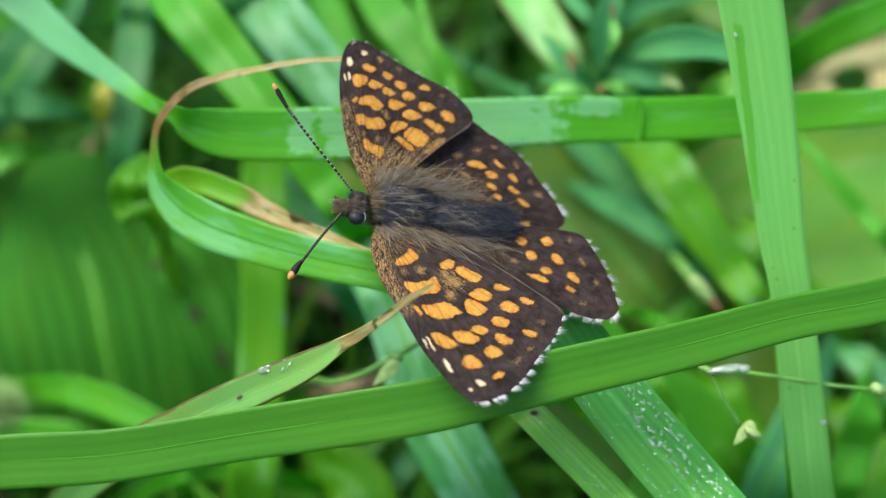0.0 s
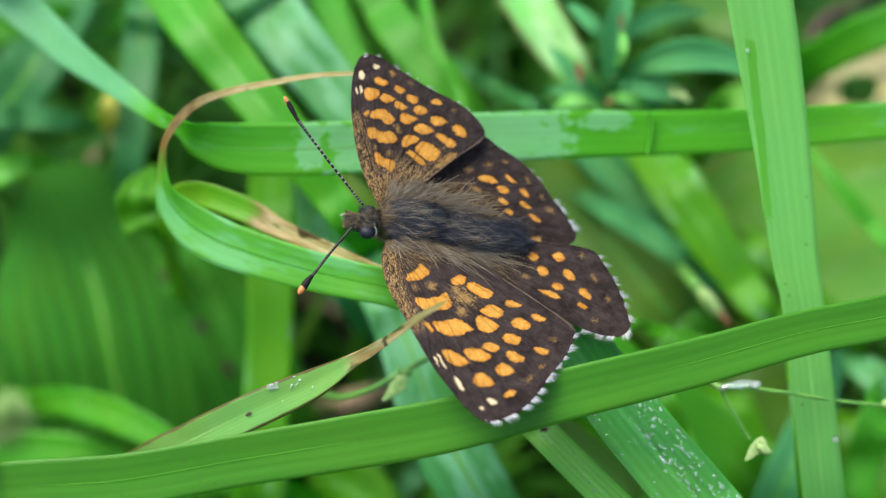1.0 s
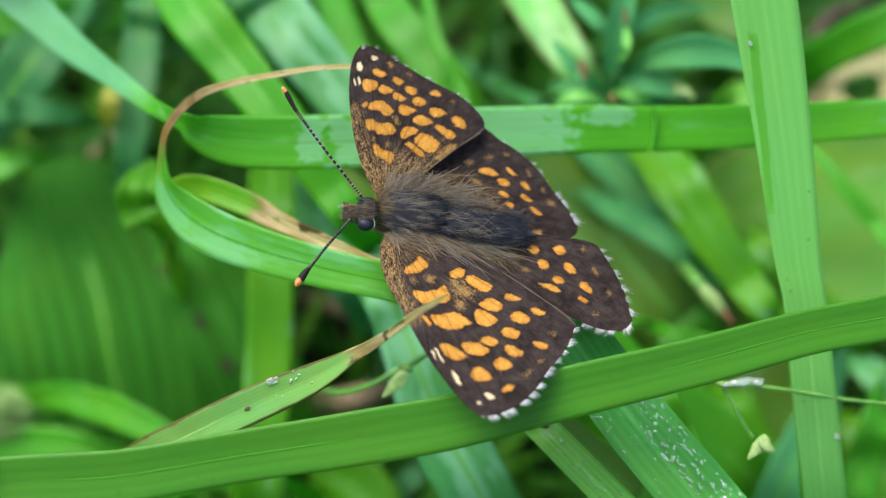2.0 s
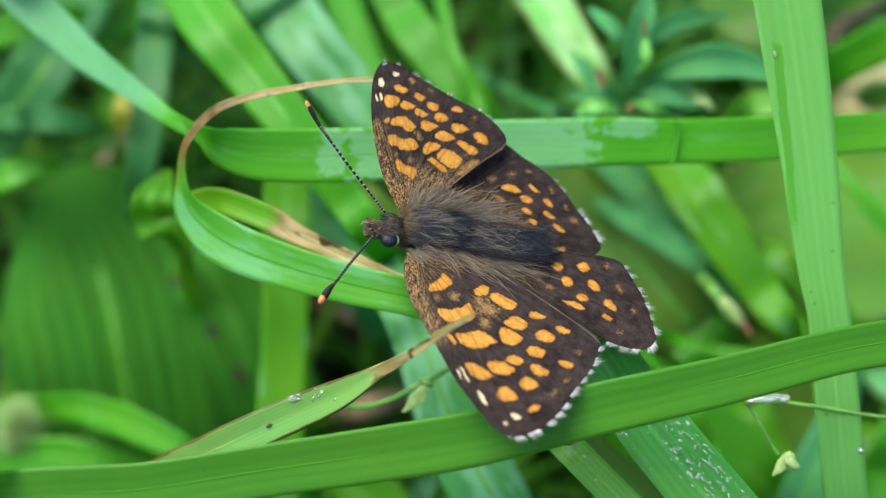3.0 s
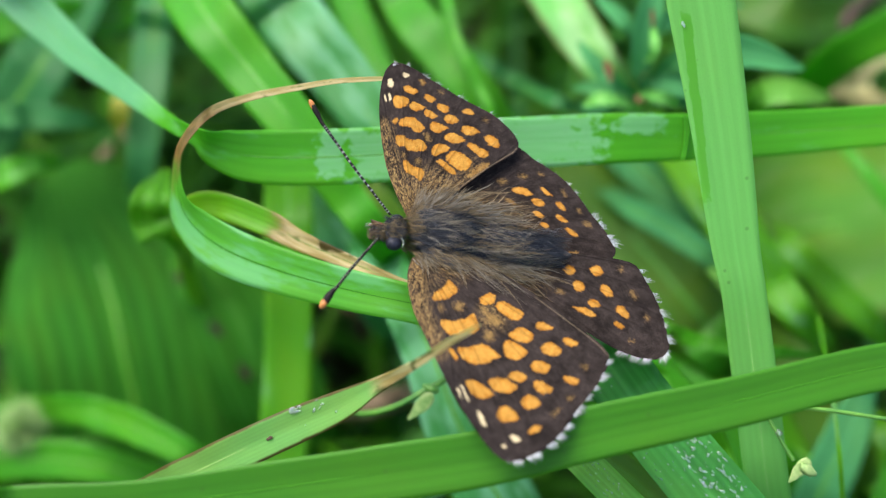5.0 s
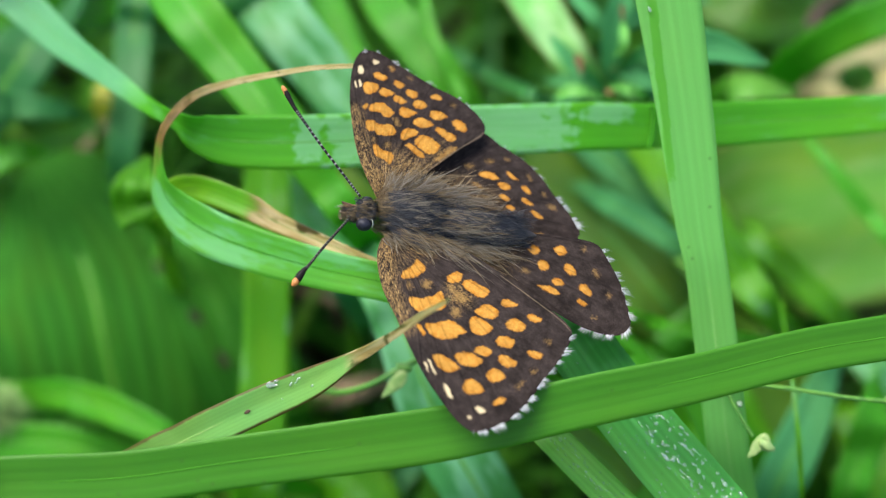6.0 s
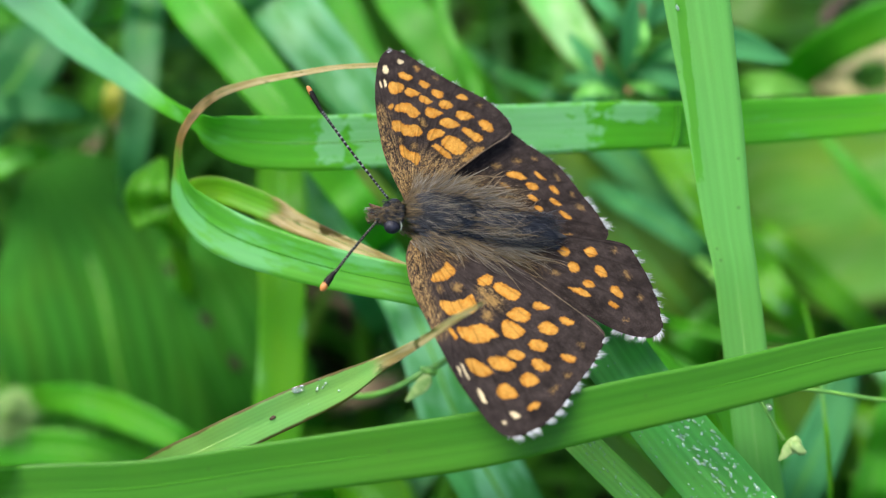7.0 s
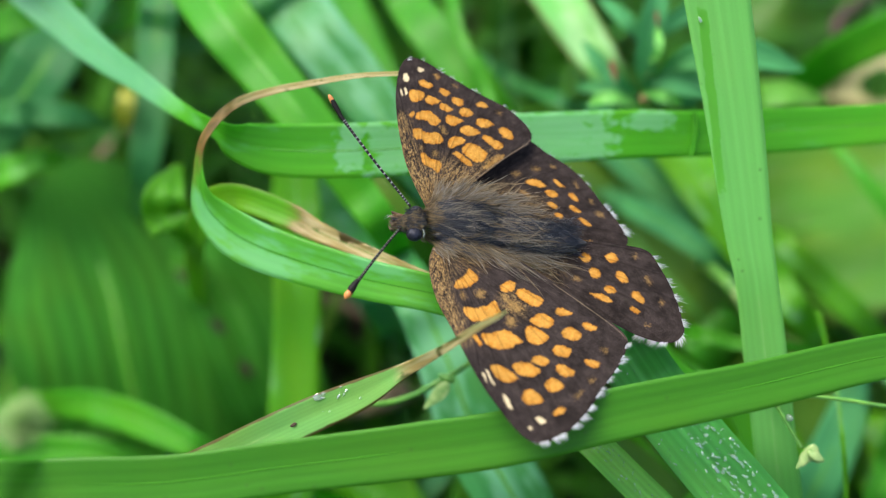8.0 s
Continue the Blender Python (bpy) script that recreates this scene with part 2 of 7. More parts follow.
PALE = leaf_material("grass_pale_green", (0.165, 0.49, 0.105), (0.23, 0.64, 0.11), veins=6.0, vein=0.065, streak=(0.776, 0.044, 0.165, 1.9, 0.075, (0.10, 0.385, 0.028)), specks=0.5, midrib=0.1, blotch=0.10, bump=0.4)
# The bluish pale patches paint the gloss on the curl.
CURL = leaf_material("grass_curled", (0.075, 0.34, 0.022), (0.17, 0.58, 0.02), veins=5.0, vein=0.10, midrib=0.0, specks=0.0, dry=(0.862, 0.882), brown_end=(0.885, 0.945), bloom_sheen=0.5, bloom_sheen_col=(0.17, 0.50, 0.21))
DRYING = leaf_material("grass_drying", (0.10, 0.34, 0.010), (0.24, 0.56, 0.01), veins=5.0, vein=0.1, dry=(0.845, 0.87), brown_end=(0.85, 0.885), specks=0.1, edge_dry=0.4)
DRYTIP = leaf_material("grass_dry_tipped", (0.185, 0.46, 0.115), (0.24, 0.56, 0.13), bump=0.3, veins=10.0, dry=(0.80, 0.84), edge_dry=1.0, vein=0.06, specks=0.2)
WETDARK = leaf_material("grass_wet", (0.074, 0.355, 0.064), (0.125, 0.52, 0.062), veins=8.0, vein=0.16, midrib=0.3, rough=0.3, coat=0.12)
WETPALE = leaf_material("grass_wet_pale", (0.15, 0.46, 0.065), (0.21, 0.58, 0.07), veins=6.0, vein=0.15, rough=0.35, coat=0.1, midrib=0.2)
HERB = leaf_material("herb_blue_green", (0.070, 0.30, 0.105), (0.105, 0.44, 0.12), veins=5.0, vein=0.25, midrib=0.3, translucent=0.4, specks=0.3, rough=0.65, coat=0.0, spec=0.12, blotch=0.3)
# Darker copy of the blue-green: the sward's shade is put into the colour.
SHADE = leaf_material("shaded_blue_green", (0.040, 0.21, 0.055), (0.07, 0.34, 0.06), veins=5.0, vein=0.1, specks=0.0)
BROAD = leaf_material("broad_leaf", (0.040, 0.205, 0.018), (0.075, 0.36, 0.016), veins=11.0, specks=0.0, vein=0.30, stripe=0.6, rough=0.7, coat=0.0, spec=0.08, translucent=0.4, blotch=0.25)
OLIVE = leaf_material("grass_olive", (0.075, 0.205, 0.018), (0.14, 0.32, 0.02), veins=5.0, vein=0.12, specks=0.0, blotch=0.5)
# Dull green for one blade, with its shade put into the colour.
MURK = leaf_material("grass_dull_shaded", (0.042, 0.150, 0.012), (0.08, 0.24, 0.012), veins=5.0, vein=0.12, specks=0.0, blotch=0.4)
LIME = leaf_material("lime_leaf", (0.155, 0.42, 0.065), (0.25, 0.57, 0.055), veins=2.0, specks=0.0, vein=0.2, edge_dry=0.5, translucent=0.5, blotch=0.6, bloom_sheen=0.3, bloom_sheen_col=(0.30, 0.52, 0.16))
MOTTLED = leaf_material("mottled_leaf", (0.14, 0.44, 0.10), (0.22, 0.58, 0.10), veins=5.0, vein=0.15, specks=0.0, bloom_sheen=0.55, bloom_sheen_col=(0.34, 0.60, 0.28), edge_dry=0.8)
DEAD = leaf_material("dead_leaf", (0.42, 0.42, 0.21), (0.43, 0.41, 0.19), veins=3.0, specks=0.3, translucent=0.4, rough=0.7, coat=0.0)
RIB_DARK = plain_material("midrib_dark", (0.028, 0.16, 0.009), (0.038, 0.19, 0.012), 900.0, 0.9, spec=0.05)
RIB_KEEL = plain_material("midrib_keel", (0.040, 0.185, 0.010), (0.048, 0.205, 0.012), 900.0, 0.7, spec=0.1)
RIB_GREEN = plain_material("midrib_green", (0.06, 0.26, 0.014), (0.10, 0.33, 0.02), 900.0, 0.5)
RIB_PALE = plain_material("midrib_pale", (0.20, 0.42, 0.09), (0.30, 0.50, 0.14), 900.0, 0.5)
STEM = plain_material("stem_green", (0.06, 0.20, 0.03), (0.12, 0.30, 0.04), 900.0, 0.45)
HUSK = plain_material("pale_husk", (0.12, 0.27, 0.05), (0.32, 0.44, 0.15), 1400.0, 0.5, 0.0002)
BRISTLE = plain_material("green_bristle", (0.20, 0.38, 0.10), (0.38, 0.52, 0.20), 900.0, 0.6)
PETAL = plain_material("yellow_petal", (0.24, 0.26, 0.012), (0.32, 0.33, 0.02), 700.0, 0.5)
RUST = plain_material("rust_brown_bract", (0.16, 0.07, 0.03), (0.26, 0.12, 0.05), 900.0, 0.6)
PALP = plain_material("palp_brown", (0.03, 0.018, 0.011), (0.17, 0.08, 0.03), 2500.0, 0.6)
# Brown spots and a rotten stalk; also the painted dark of gaps between leaves.
LITTER_GAP_DARK = plain_material("brown_decay_and_gap_shade", (0.02, 0.012, 0.006), (0.07, 0.04, 0.02), 2200.0, 0.7)
LITTER = plain_material("dead_stalk", (0.17, 0.11, 0.06), (0.34, 0.25, 0.15), 700.0, 0.8)
WATER = water_material()
SOIL = soil_material()
MEADOW = island_material("meadow_grass", [(0.02, 0.10, 0.008), (0.045, 0.20, 0.012), (0.08, 0.28, 0.014), (0.04, 0.20, 0.045), (0.11, 0.28, 0.015)], 0.5, 0.3)
SCALES = scale_material("wing_scales")
FUR = island_material("fur", [(0.035, 0.026, 0.015), (0.15, 0.11, 0.055), (0.26, 0.19, 0.095), (0.07, 0.052, 0.03), (0.36, 0.27, 0.14)], 0.5)
FUR_PALE = island_material("fur_pale", [(0.13, 0.112, 0.085), (0.24, 0.21, 0.155), (0.07, 0.062, 0.05), (0.38, 0.335, 0.25), (0.18, 0.16, 0.125)], 0.4)
FUR_DARK = island_material("fur_dark", [(0.006, 0.008, 0.013), (0.018, 0.023, 0.036), (0.045, 0.052, 0.068), (0.006, 0.008, 0.014), (0.12, 0.125, 0.13)], 0.35)
FRINGE = island_material("fringe", [(0.52, 0.56, 0.55), (0.66, 0.71, 0.70), (0.16, 0.14, 0.13), (0.60, 0.65, 0.64), (0.30, 0.31, 0.30), (0.70, 0.75, 0.74)], 0.6)
SKIN = plain_material("chitin", (0.012, 0.011, 0.013), (0.035, 0.03, 0.028), 2500.0, 0.4, 0.00008)
EYE = plain_material("compound_eye", (0.003, 0.003, 0.006), (0.020, 0.022, 0.034), 2600.0, 0.55, spec=0.25)
BLACK = plain_material("antenna_black", (0.005, 0.004, 0.004), (0.013, 0.011, 0.009), 2500.0, 0.6, spec=0.15)
RING = plain_material("antenna_white", (0.13, 0.155, 0.13), (0.25, 0.27, 0.24), 2500.0, 0.5)
RING_DARK = plain_material("antenna_grey", (0.06, 0.07, 0.045), (0.11, 0.12, 0.08), 2500.0, 0.5)
ORANGE = plain_material("antenna_orange", (0.40, 0.14, 0.03), (0.54, 0.22, 0.05), 2500.0, 0.5)

# ---- building blocks ----


def mesh_of(name, verts, faces, smooth=True):
    me = bpy.data.meshes.new(name)
    me.from_pydata([tuple(v) for v in verts], [], faces)
    if smooth:
        me.shade_smooth()
    me.update()
    return me


def part(name, me, material, parent=None, label=""):
    """One mesh as an object of its own, a thing or a part under a thing."""
    ob = new(name, me)
    me.materials.append(material)
    if parent:
        ob.parent = parent
    if label:
        tagged(ob, label)
    return ob


def spline(rows, steps):
    """A smooth line through rows of numbers."""
    a = np.array(rows, float)
    a = np.vstack([2 * a[0] - a[1], a, 2 * a[-1] - a[-2]])
    out = []
    for i in range(1, len(a) - 2):
        p0, p1, p2, p3 = a[i - 1], a[i], a[i + 1], a[i + 2]
        for t in np.linspace(0, 1, steps, endpoint=False):
            out.append(0.5 * (2 * p1 + (p2 - p0) * t + (2 * p0 - 5 * p1 + 4 * p2 - p3) * t * t + (3 * p1 - 3 * p2 + p3 - p0) * t**3))
    out.append(a[-2])
    return np.array(out)


FACE = np.array((0.0, -0.6157, 0.7880))  # the open side from which light and view come


def unit(v):
    return v / np.maximum(np.linalg.norm(v, axis=-1, keepdims=True), 1e-9)


def strip_frame(rows, steps):
    line = spline(rows, steps)
    c, w, tw = line[:, :3] * 0.001, np.maximum(line[:, 3], 0.05) * 0.001, np.radians(line[:, 4])
    t = unit(np.gradient(c, axis=0))
    n = unit(FACE - (t @ FACE)[:, None] * t)
    s = np.cross(t, n)
    n, s = n * np.cos(tw)[:, None] + s * np.sin(tw)[:, None], s * np.cos(tw)[:, None] - n * np.sin(tw)[:, None]
    return c, w, t, n, s


def strip_mesh(name, rows, steps=10, across=10, fold=0.12, ribs=(0, 0.0), thick=0.18, wobble=0.03, seed=0, hole=None):
    """A leaf blade with a keel, ribs and thickness along a line. rows: x, y, z, width, twist in degrees."""
    c, w, t, n, s = strip_frame(rows, steps)
    rng = np.random.RandomState(seed)
    nl, na = len(c), across + 1
    u = np.linspace(-1, 1, na)
    length = np.r_[0, np.cumsum(np.linalg.norm(np.diff(c, axis=0), axis=1))] * 1000
    ph = rng.uniform(0, 6, 6)
    edge = 1 + wobble * (np.sin(length / 7 + ph[0]) + 0.6 * np.sin(length / 2.7 + ph[1]))
    lift = wobble * w * 0.6 * np.sin(length / 9 + ph[2])
    top = c[:, None] + s[:, None] * (u[None, :, None] * (w * edge / 2)[:, None, None])
    h = fold * np.abs(u)[None] * w[:, None] / 2 + lift[:, None] * (1 - u[None] ** 2)
    if ribs[0]:
        h = h + ribs[1] * 0.001 * np.cos(u * np.pi * ribs[0])[None] * np.minimum(1, w / w.max() * 1.3)[:, None]
    h = h + 0.0005 * wobble * 10 * np.sin(length / 6 + ph[3])[:, None] * u[None]
    top = top + n[:, None] * h[:, :, None]
    body = thick * 0.001 * (1 - 0.75 * np.abs(u) ** 3)[None, :, None]
    low = top - n[:, None] * body
    verts = np.concatenate([top.reshape(-1, 3), low.reshape(-1, 3)])
    k = nl * na
    q = []
    for i in range(nl - 1):
        for j in range(na - 1):
            if hole and ((i - hole[0]) / hole[2]) ** 2 + ((j - hole[1]) / hole[3]) ** 2 < 1:
                continue
            a, b, d, e = i * na + j, i * na + j + 1, (i + 1) * na + j + 1, (i + 1) * na + j
            q.append((a, b, d, e))
            q.append((k + a, k + e, k + d, k + b))
        for j in (0, na - 1):
            a, e = i * na + j, (i + 1) * na + j
            q.append((a, e, k + e, k + a) if j == 0 else (a, k + a, k + e, e))
    for i in (0, nl - 1):
        for j in range(na - 1):
            a, b = i * na + j, i * na + j + 1
            q.append((a, k + a, k + b, b) if i == 0 else (a, b, k + b, k + a))
    me = mesh_of(name, verts, q)
    loops = np.empty(len(me.loops), int)
    me.loops.foreach_get("vertex_index", loops)
    loops %= k
    fl = np.stack(np.broadcast_arrays((length / length[-1])[:, None], (u / 2 + 0.5)[None]), -1).reshape(-1, 2)
    off = rng.uniform(0, 400)
    mm = np.stack([np.broadcast_to(length[:, None] + off, (nl, na)), u[None] * w[:, None] * 500 + off], -1).reshape(-1, 2)
    for nm, data in (("flat", fl), ("mm", mm)):
        me.uv_layers.new(name=nm).data.foreach_set("uv", data[loops].astype(np.float32).ravel())
    return me


def midrib_mesh(name, rows, steps, width, fold, rise):
    """A slim raised midrib along the middle of a blade."""
    c, w, t, n, s = strip_frame(rows, steps)
    verts, faces = [], []
    for i in range(len(c)):
        h = w[i] * width / 2
        for q, up in ((-1.0, -0.4), (-0.45, 0.7), (0.45, 0.7), (1.0, -0.4), (0.0, -1.5)):
            verts.append(c[i] + s[i] * q * h + n[i] * (fold * abs(q) * h + up * rise * 0.001))
        if i:
            k = 5 * (i - 1)
            for j in range(5):
                a, b = k + j, k + (j + 1) % 5
                faces.append((a, a + 5, b + 5, b))
    faces += [tuple(range(5)), tuple(range(5 * len(c) - 5, 5 * len(c)))[::-1]]
    return mesh_of(name, verts, faces)


SEED = [10]


def grass(rows, material, label, name="grass_blade", category="grass", group="grass blades", parent=None, rib=None, **shape):
    SEED[0] += 1
    ob = part(name, strip_mesh(name, rows, seed=SEED[0], **shape), material, parent)
    if rib:
        part("midrib", midrib_mesh("midrib", rows, shape.get("steps", 10), rib[1], shape.get("fold", 0.12), rib[2]), rib[0], ob, rib[3])
    if parent is None:
        tagged(ob, label, category, group)
    elif label:
        tagged(ob, label)
    return ob


def tube_mesh(name, rows, steps=8, sides=8, spans=None):
    """A round stalk along rows of x, y, z, diameter. spans: only these stretches (from, to), 0 to 1."""
    line = spline(rows, steps)
    c, r = line[:, :3] * 0.001, np.maximum(line[:, 3], 0.01) * 0.0005
    t = unit(np.gradient(c, axis=0))
    n = unit(FACE - (t @ FACE)[:, None] * t)
    s = np.cross(t, n)
    ang = np.linspace(0, 2 * np.pi, sides, endpoint=False)
    ring = c[:, None] + r[:, None, None] * (np.cos(ang)[None, :, None] * n[:, None] + np.sin(ang)[None, :, None] * s[:, None])
    m = len(c)
    verts, faces = [], []
    for a, b in spans or [(0, 1)]:
        i0, i1 = int(round(a * (m - 1))), int(round(b * (m - 1)))
        if i1 <= i0:
            continue
        k = len(verts)
        verts += [v for i in range(i0, i1 + 1) for v in ring[i]]
        for i in range(i1 - i0):
            for j in range(sides):
                j2 = (j + 1) % sides
                faces.append((k + i * sides + j, k + i * sides + j2, k + (i + 1) * sides + j2, k + (i + 1) * sides + j))
        faces.append(tuple(k + j for j in range(sides))[::-1])
        faces.append(tuple(k + (i1 - i0) * sides + j for j in range(sides)))
    return mesh_of(name, verts, faces)


def blob_mesh(name, centre, axes, rings=12, sides=16, taper=0.0, rough=0.0, seed=1):
    """A rounded body: three half-axes as vectors in mm, thinner towards the first axis's end by taper."""
    a, b, c = [np.array(v, float) * 0.001 for v in axes]
    o = np.array(centre, float) * 0.001
    rng = np.random.RandomState(seed)
    verts, faces = [o - a], []
    for i in range(1, rings):
        th = np.pi * i / rings
        x, r = -np.cos(th), np.sin(th)
        r *= 1 - taper * (x + 1) / 2
        for j in range(sides):
            ph = 2 * np.pi * j / sides
            verts.append(o + a * x + (b * np.cos(ph) + c * np.sin(ph)) * r * (1 + rough * rng.uniform(-1, 1)))
    verts.append(o + a)
    for j in range(sides):
        faces.append((0, 1 + (j + 1) % sides, 1 + j))
        for i in range(rings - 2):
            p, q = 1 + i * sides + j, 1 + i * sides + (j + 1) % sides
            faces.append((p, q, q + sides, p + sides))
        p = 1 + (rings - 2) * sides
        faces.append((p + j, p + (j + 1) % sides, len(verts) - 1))
    return mesh_of(name, verts, faces)


def hairs_mesh(name, strands):
    """Fine tapered hairs. strands: root, tip, bend (vectors in m), thickness (m)."""
    verts, faces = [], []
    steps = ((0, 1.0), (0.35, 0.9), (0.7, 0.55))
    for root, tip, bend, th in strands:
        d = unit(tip - root)
        s = unit(np.cross(d, FACE) + 1e-6)
        n = np.cross(s, d)
        k = len(verts)
        for i, (f, g) in enumerate(steps):
            p = root + (tip - root) * f + bend * (4 * f * (1 - f))
            for ang in (0.0, 2.094, 4.189):
                verts.append(p + th * g * 0.5 * (s * math.cos(ang) + n * math.sin(ang)))
            if i:
                for j in range(3):
                    a, b = k + 3 * (i - 1) + j, k + 3 * (i - 1) + (j + 1) % 3
                    faces.append((a, b, b + 3, a + 3))
        verts.append(tip)
        for j in range(3):
            e = k + 3 * len(steps)
            faces.append((e - 3 + j, e - 3 + (j + 1) % 3, e))
    return mesh_of(name, verts, faces)


def strands_mesh(name, strands):
    """Fine tapered hairs along lines of equal count. strands: points and thickness, in mm."""
    pts = np.array([q for q, _ in strands]) * 0.001
    th = np.array([w for _, w in strands]) * 0.0005
    count, k = pts.shape[:2]
    t = unit(np.gradient(pts, axis=1))
    s = unit(np.cross(t, FACE) + 1e-6)
    n = np.cross(s, t)
    r = th[:, None] * np.linspace(1, 0, k)[None] ** 0.6 + 0.000003
    ang = np.array((0.0, 2.094, 4.189))
    ring = pts[:, :, None] + r[:, :, None, None] * (np.cos(ang)[:, None] * s[:, :, None] + np.sin(ang)[:, None] * n[:, :, None])
    base = np.arange(count)[:, None, None] * k * 3 + np.arange(k - 1)[None, :, None] * 3 + np.arange(3)[None, None]
    nxt = np.arange(count)[:, None, None] * k * 3 + np.arange(k - 1)[None, :, None] * 3 + (np.arange(3)[None, None] + 1) % 3
    quads = np.stack([base, nxt, nxt + 3, base + 3], -1).reshape(-1, 4)
    return mesh_of(name, ring.reshape(-1, 3), quads.tolist())


def droplets_mesh(name, rows, count, spread, size, seed, span=(0.0, 1.0), fold=0.12, lift=0.0):
    """Beads of water that sit on a blade."""
    c, w, t, n, s = strip_frame(rows, 24)
    rng = np.random.RandomState(seed)
    verts, faces = [], []
    for _ in range(count):
        i = rng.randint(int(span[0] * len(c)), max(1, int(span[1] * len(c)) - 1))
        u = rng.uniform(*spread)
        r = size * 0.001 * rng.uniform(0.35, 1.0) ** 1.5
        o = c[i] + t[i] * rng.uniform(-0.0003, 0.0003) + s[i] * u * w[i] / 2 + n[i] * (fold * abs(u) * w[i] / 2 + lift * 0.001)
        ra, rb = r * rng.uniform(0.8, 1.9), r * rng.uniform(0.7, 1.1)
        ang = rng.uniform(-0.6, 0.6)
        d1, d2 = t[i] * math.cos(ang) + s[i] * math.sin(ang), s[i] * math.cos(ang) - t[i] * math.sin(ang)
        k = len(verts)
        for f, h in ((1.0, -0.1), (0.98, 0.25), (0.72, 0.52), (0.36, 0.66)):
            for j in range(8):
                p = 2 * np.pi * j / 8
                verts.append(o + d1 * ra * f * math.cos(p) + d2 * rb * f * math.sin(p) + n[i] * r * h)
        verts.append(o + n[i] * r * 0.7)
        for a in range(3):
            for j in range(8):
                j2 = (j + 1) % 8
                faces.append((k + a * 8 + j, k + a * 8 + j2, k + a * 8 + 8 + j2, k + a * 8 + 8 + j))
        for j in range(8):
            faces.append((k + 24 + j, k + 24 + (j + 1) % 8, k + 32))
        faces.append(tuple(k + j for j in range(8))[::-1])
    return mesh_of(name, verts, faces)


# ---- ground ----


def ground_sheet():
    bm = bmesh.new()
    ring = [0.0, 0.12, 0.25, 0.45, 0.8, 1.6, 4, 12, 40, 150, 600]
    rows = []
    for i, r in enumerate(ring):
        row = []
        for j in range(40 if i else 1):
            a = 2 * math.pi * j / 40
            x, y = r * math.cos(a), r * math.sin(a)
            row.append(bm.verts.new((x, y + 0.08, 0.006 * noise.noise((x * 14, y * 14, 0)) if r < 2 else 0)))
        rows.append(row)
    for j in range(40):
        bm.faces.new((rows[0][0], rows[1][j], rows[1][(j + 1) % 40]))
        for a, b in zip(rows[1:], rows[2:]):
            bm.faces.new((a[j], b[j], b[(j + 1) % 40], a[(j + 1) % 40]))
    me = bpy.data.meshes.new("ground")
    bm.to_mesh(me)
    me.shade_smooth()
    tagged(part("ground", me, SOIL), "dark damp meadow soil under the grass", "ground", kind="structure")


ground_sheet()


def meadow():
    """The undergrowth that nobody could count: short blades all over the ground."""
    rng = np.random.RandomState(4)
    verts, faces = [], []
    for n_blades, reach, hmin, hmax in ((7500, 0.30, 0.02, 0.082), (4500, 1.3, 0.05, 0.16), (6000, 5.0, 0.10, 0.30)):
        for _ in range(n_blades):
            x, y = rng.uniform(-reach, reach), rng.uniform(-reach, reach) + 0.1
            if reach > 1 and abs(x) < 0.34 and abs(y - 0.1) < 0.34:
                continue
            h, w, a = rng.uniform(hmin, hmax), rng.uniform(0.0012, 0.0042) * (1 if reach < 2 else 3), rng.uniform(0, 6.28)
            lean = rng.uniform(0.2, 1.0) * h
            d, sd = np.array((math.cos(a), math.sin(a), 0)), np.array((-math.sin(a), math.cos(a), 0))
            k = len(verts)
            for f in (0, 0.35, 0.7, 1.0):
                p = np.array((x, y, -0.006)) + d * lean * f * f + np.array((0, 0, 1)) * (h + 0.006) * (f - 0.25 * f * f)
                for q in (-1, 0, 1):
                    verts.append(p + sd * q * w * (1 - f) ** 0.6 + np.array((0, 0, 1)) * abs(q) * w * 0.35)
            for i in range(3):
                for j in range(2):
                    b = k + i * 3 + j
                    faces.append((b, b + 1, b + 4, b + 3))
    ob = part("meadow_grass", mesh_of("meadow_grass", verts, faces), MEADOW)
    tagged(ob, "dense short green grass growing out of the soil", "grass", kind="stuff")


meadow()

# ---- the blades in front ----
DIAGONAL = [(-136.24, 24.71, -1.05, 6.79, 0), (-81, -4.31, 81.09, 6.18, 0), (-48.81, -18.76, 124.24, 4.91, 0), (-40.11, -18.59, 125.78, 4.91, 0), (-30.04, -17.84, 125.66, 4.83, 0), (-19.85, -16.28, 126.19, 4.76, 0), (-9.56, -14.78, 126.66, 5.09, 0), (0, -13.23, 127.17, 5.02, 0), (11.34, -10.76, 128.41, 4.73, 0), (21.96, -8.55, 129.43, 4.54, 0), (32.85, -5.76, 130.21, 4.27, 0), (42.23, -3.78, 130.37, 4.31, 0), (55.81, 0.1, 130.6, 3.85, 0), (73.64, 6.38, 127.14, 2.33, 0), (90.8, 11.67, 121.5, 0.37, 0)]
diagonal = grass(DIAGONAL, DEEP, "long arching mid-green grass blade with a darker keel", rib=(RIB_KEEL, 0.03, 0.014, "dark midrib"), fold=0.10, ribs=(3, 0.012), thick=0.3, wobble=0.012)

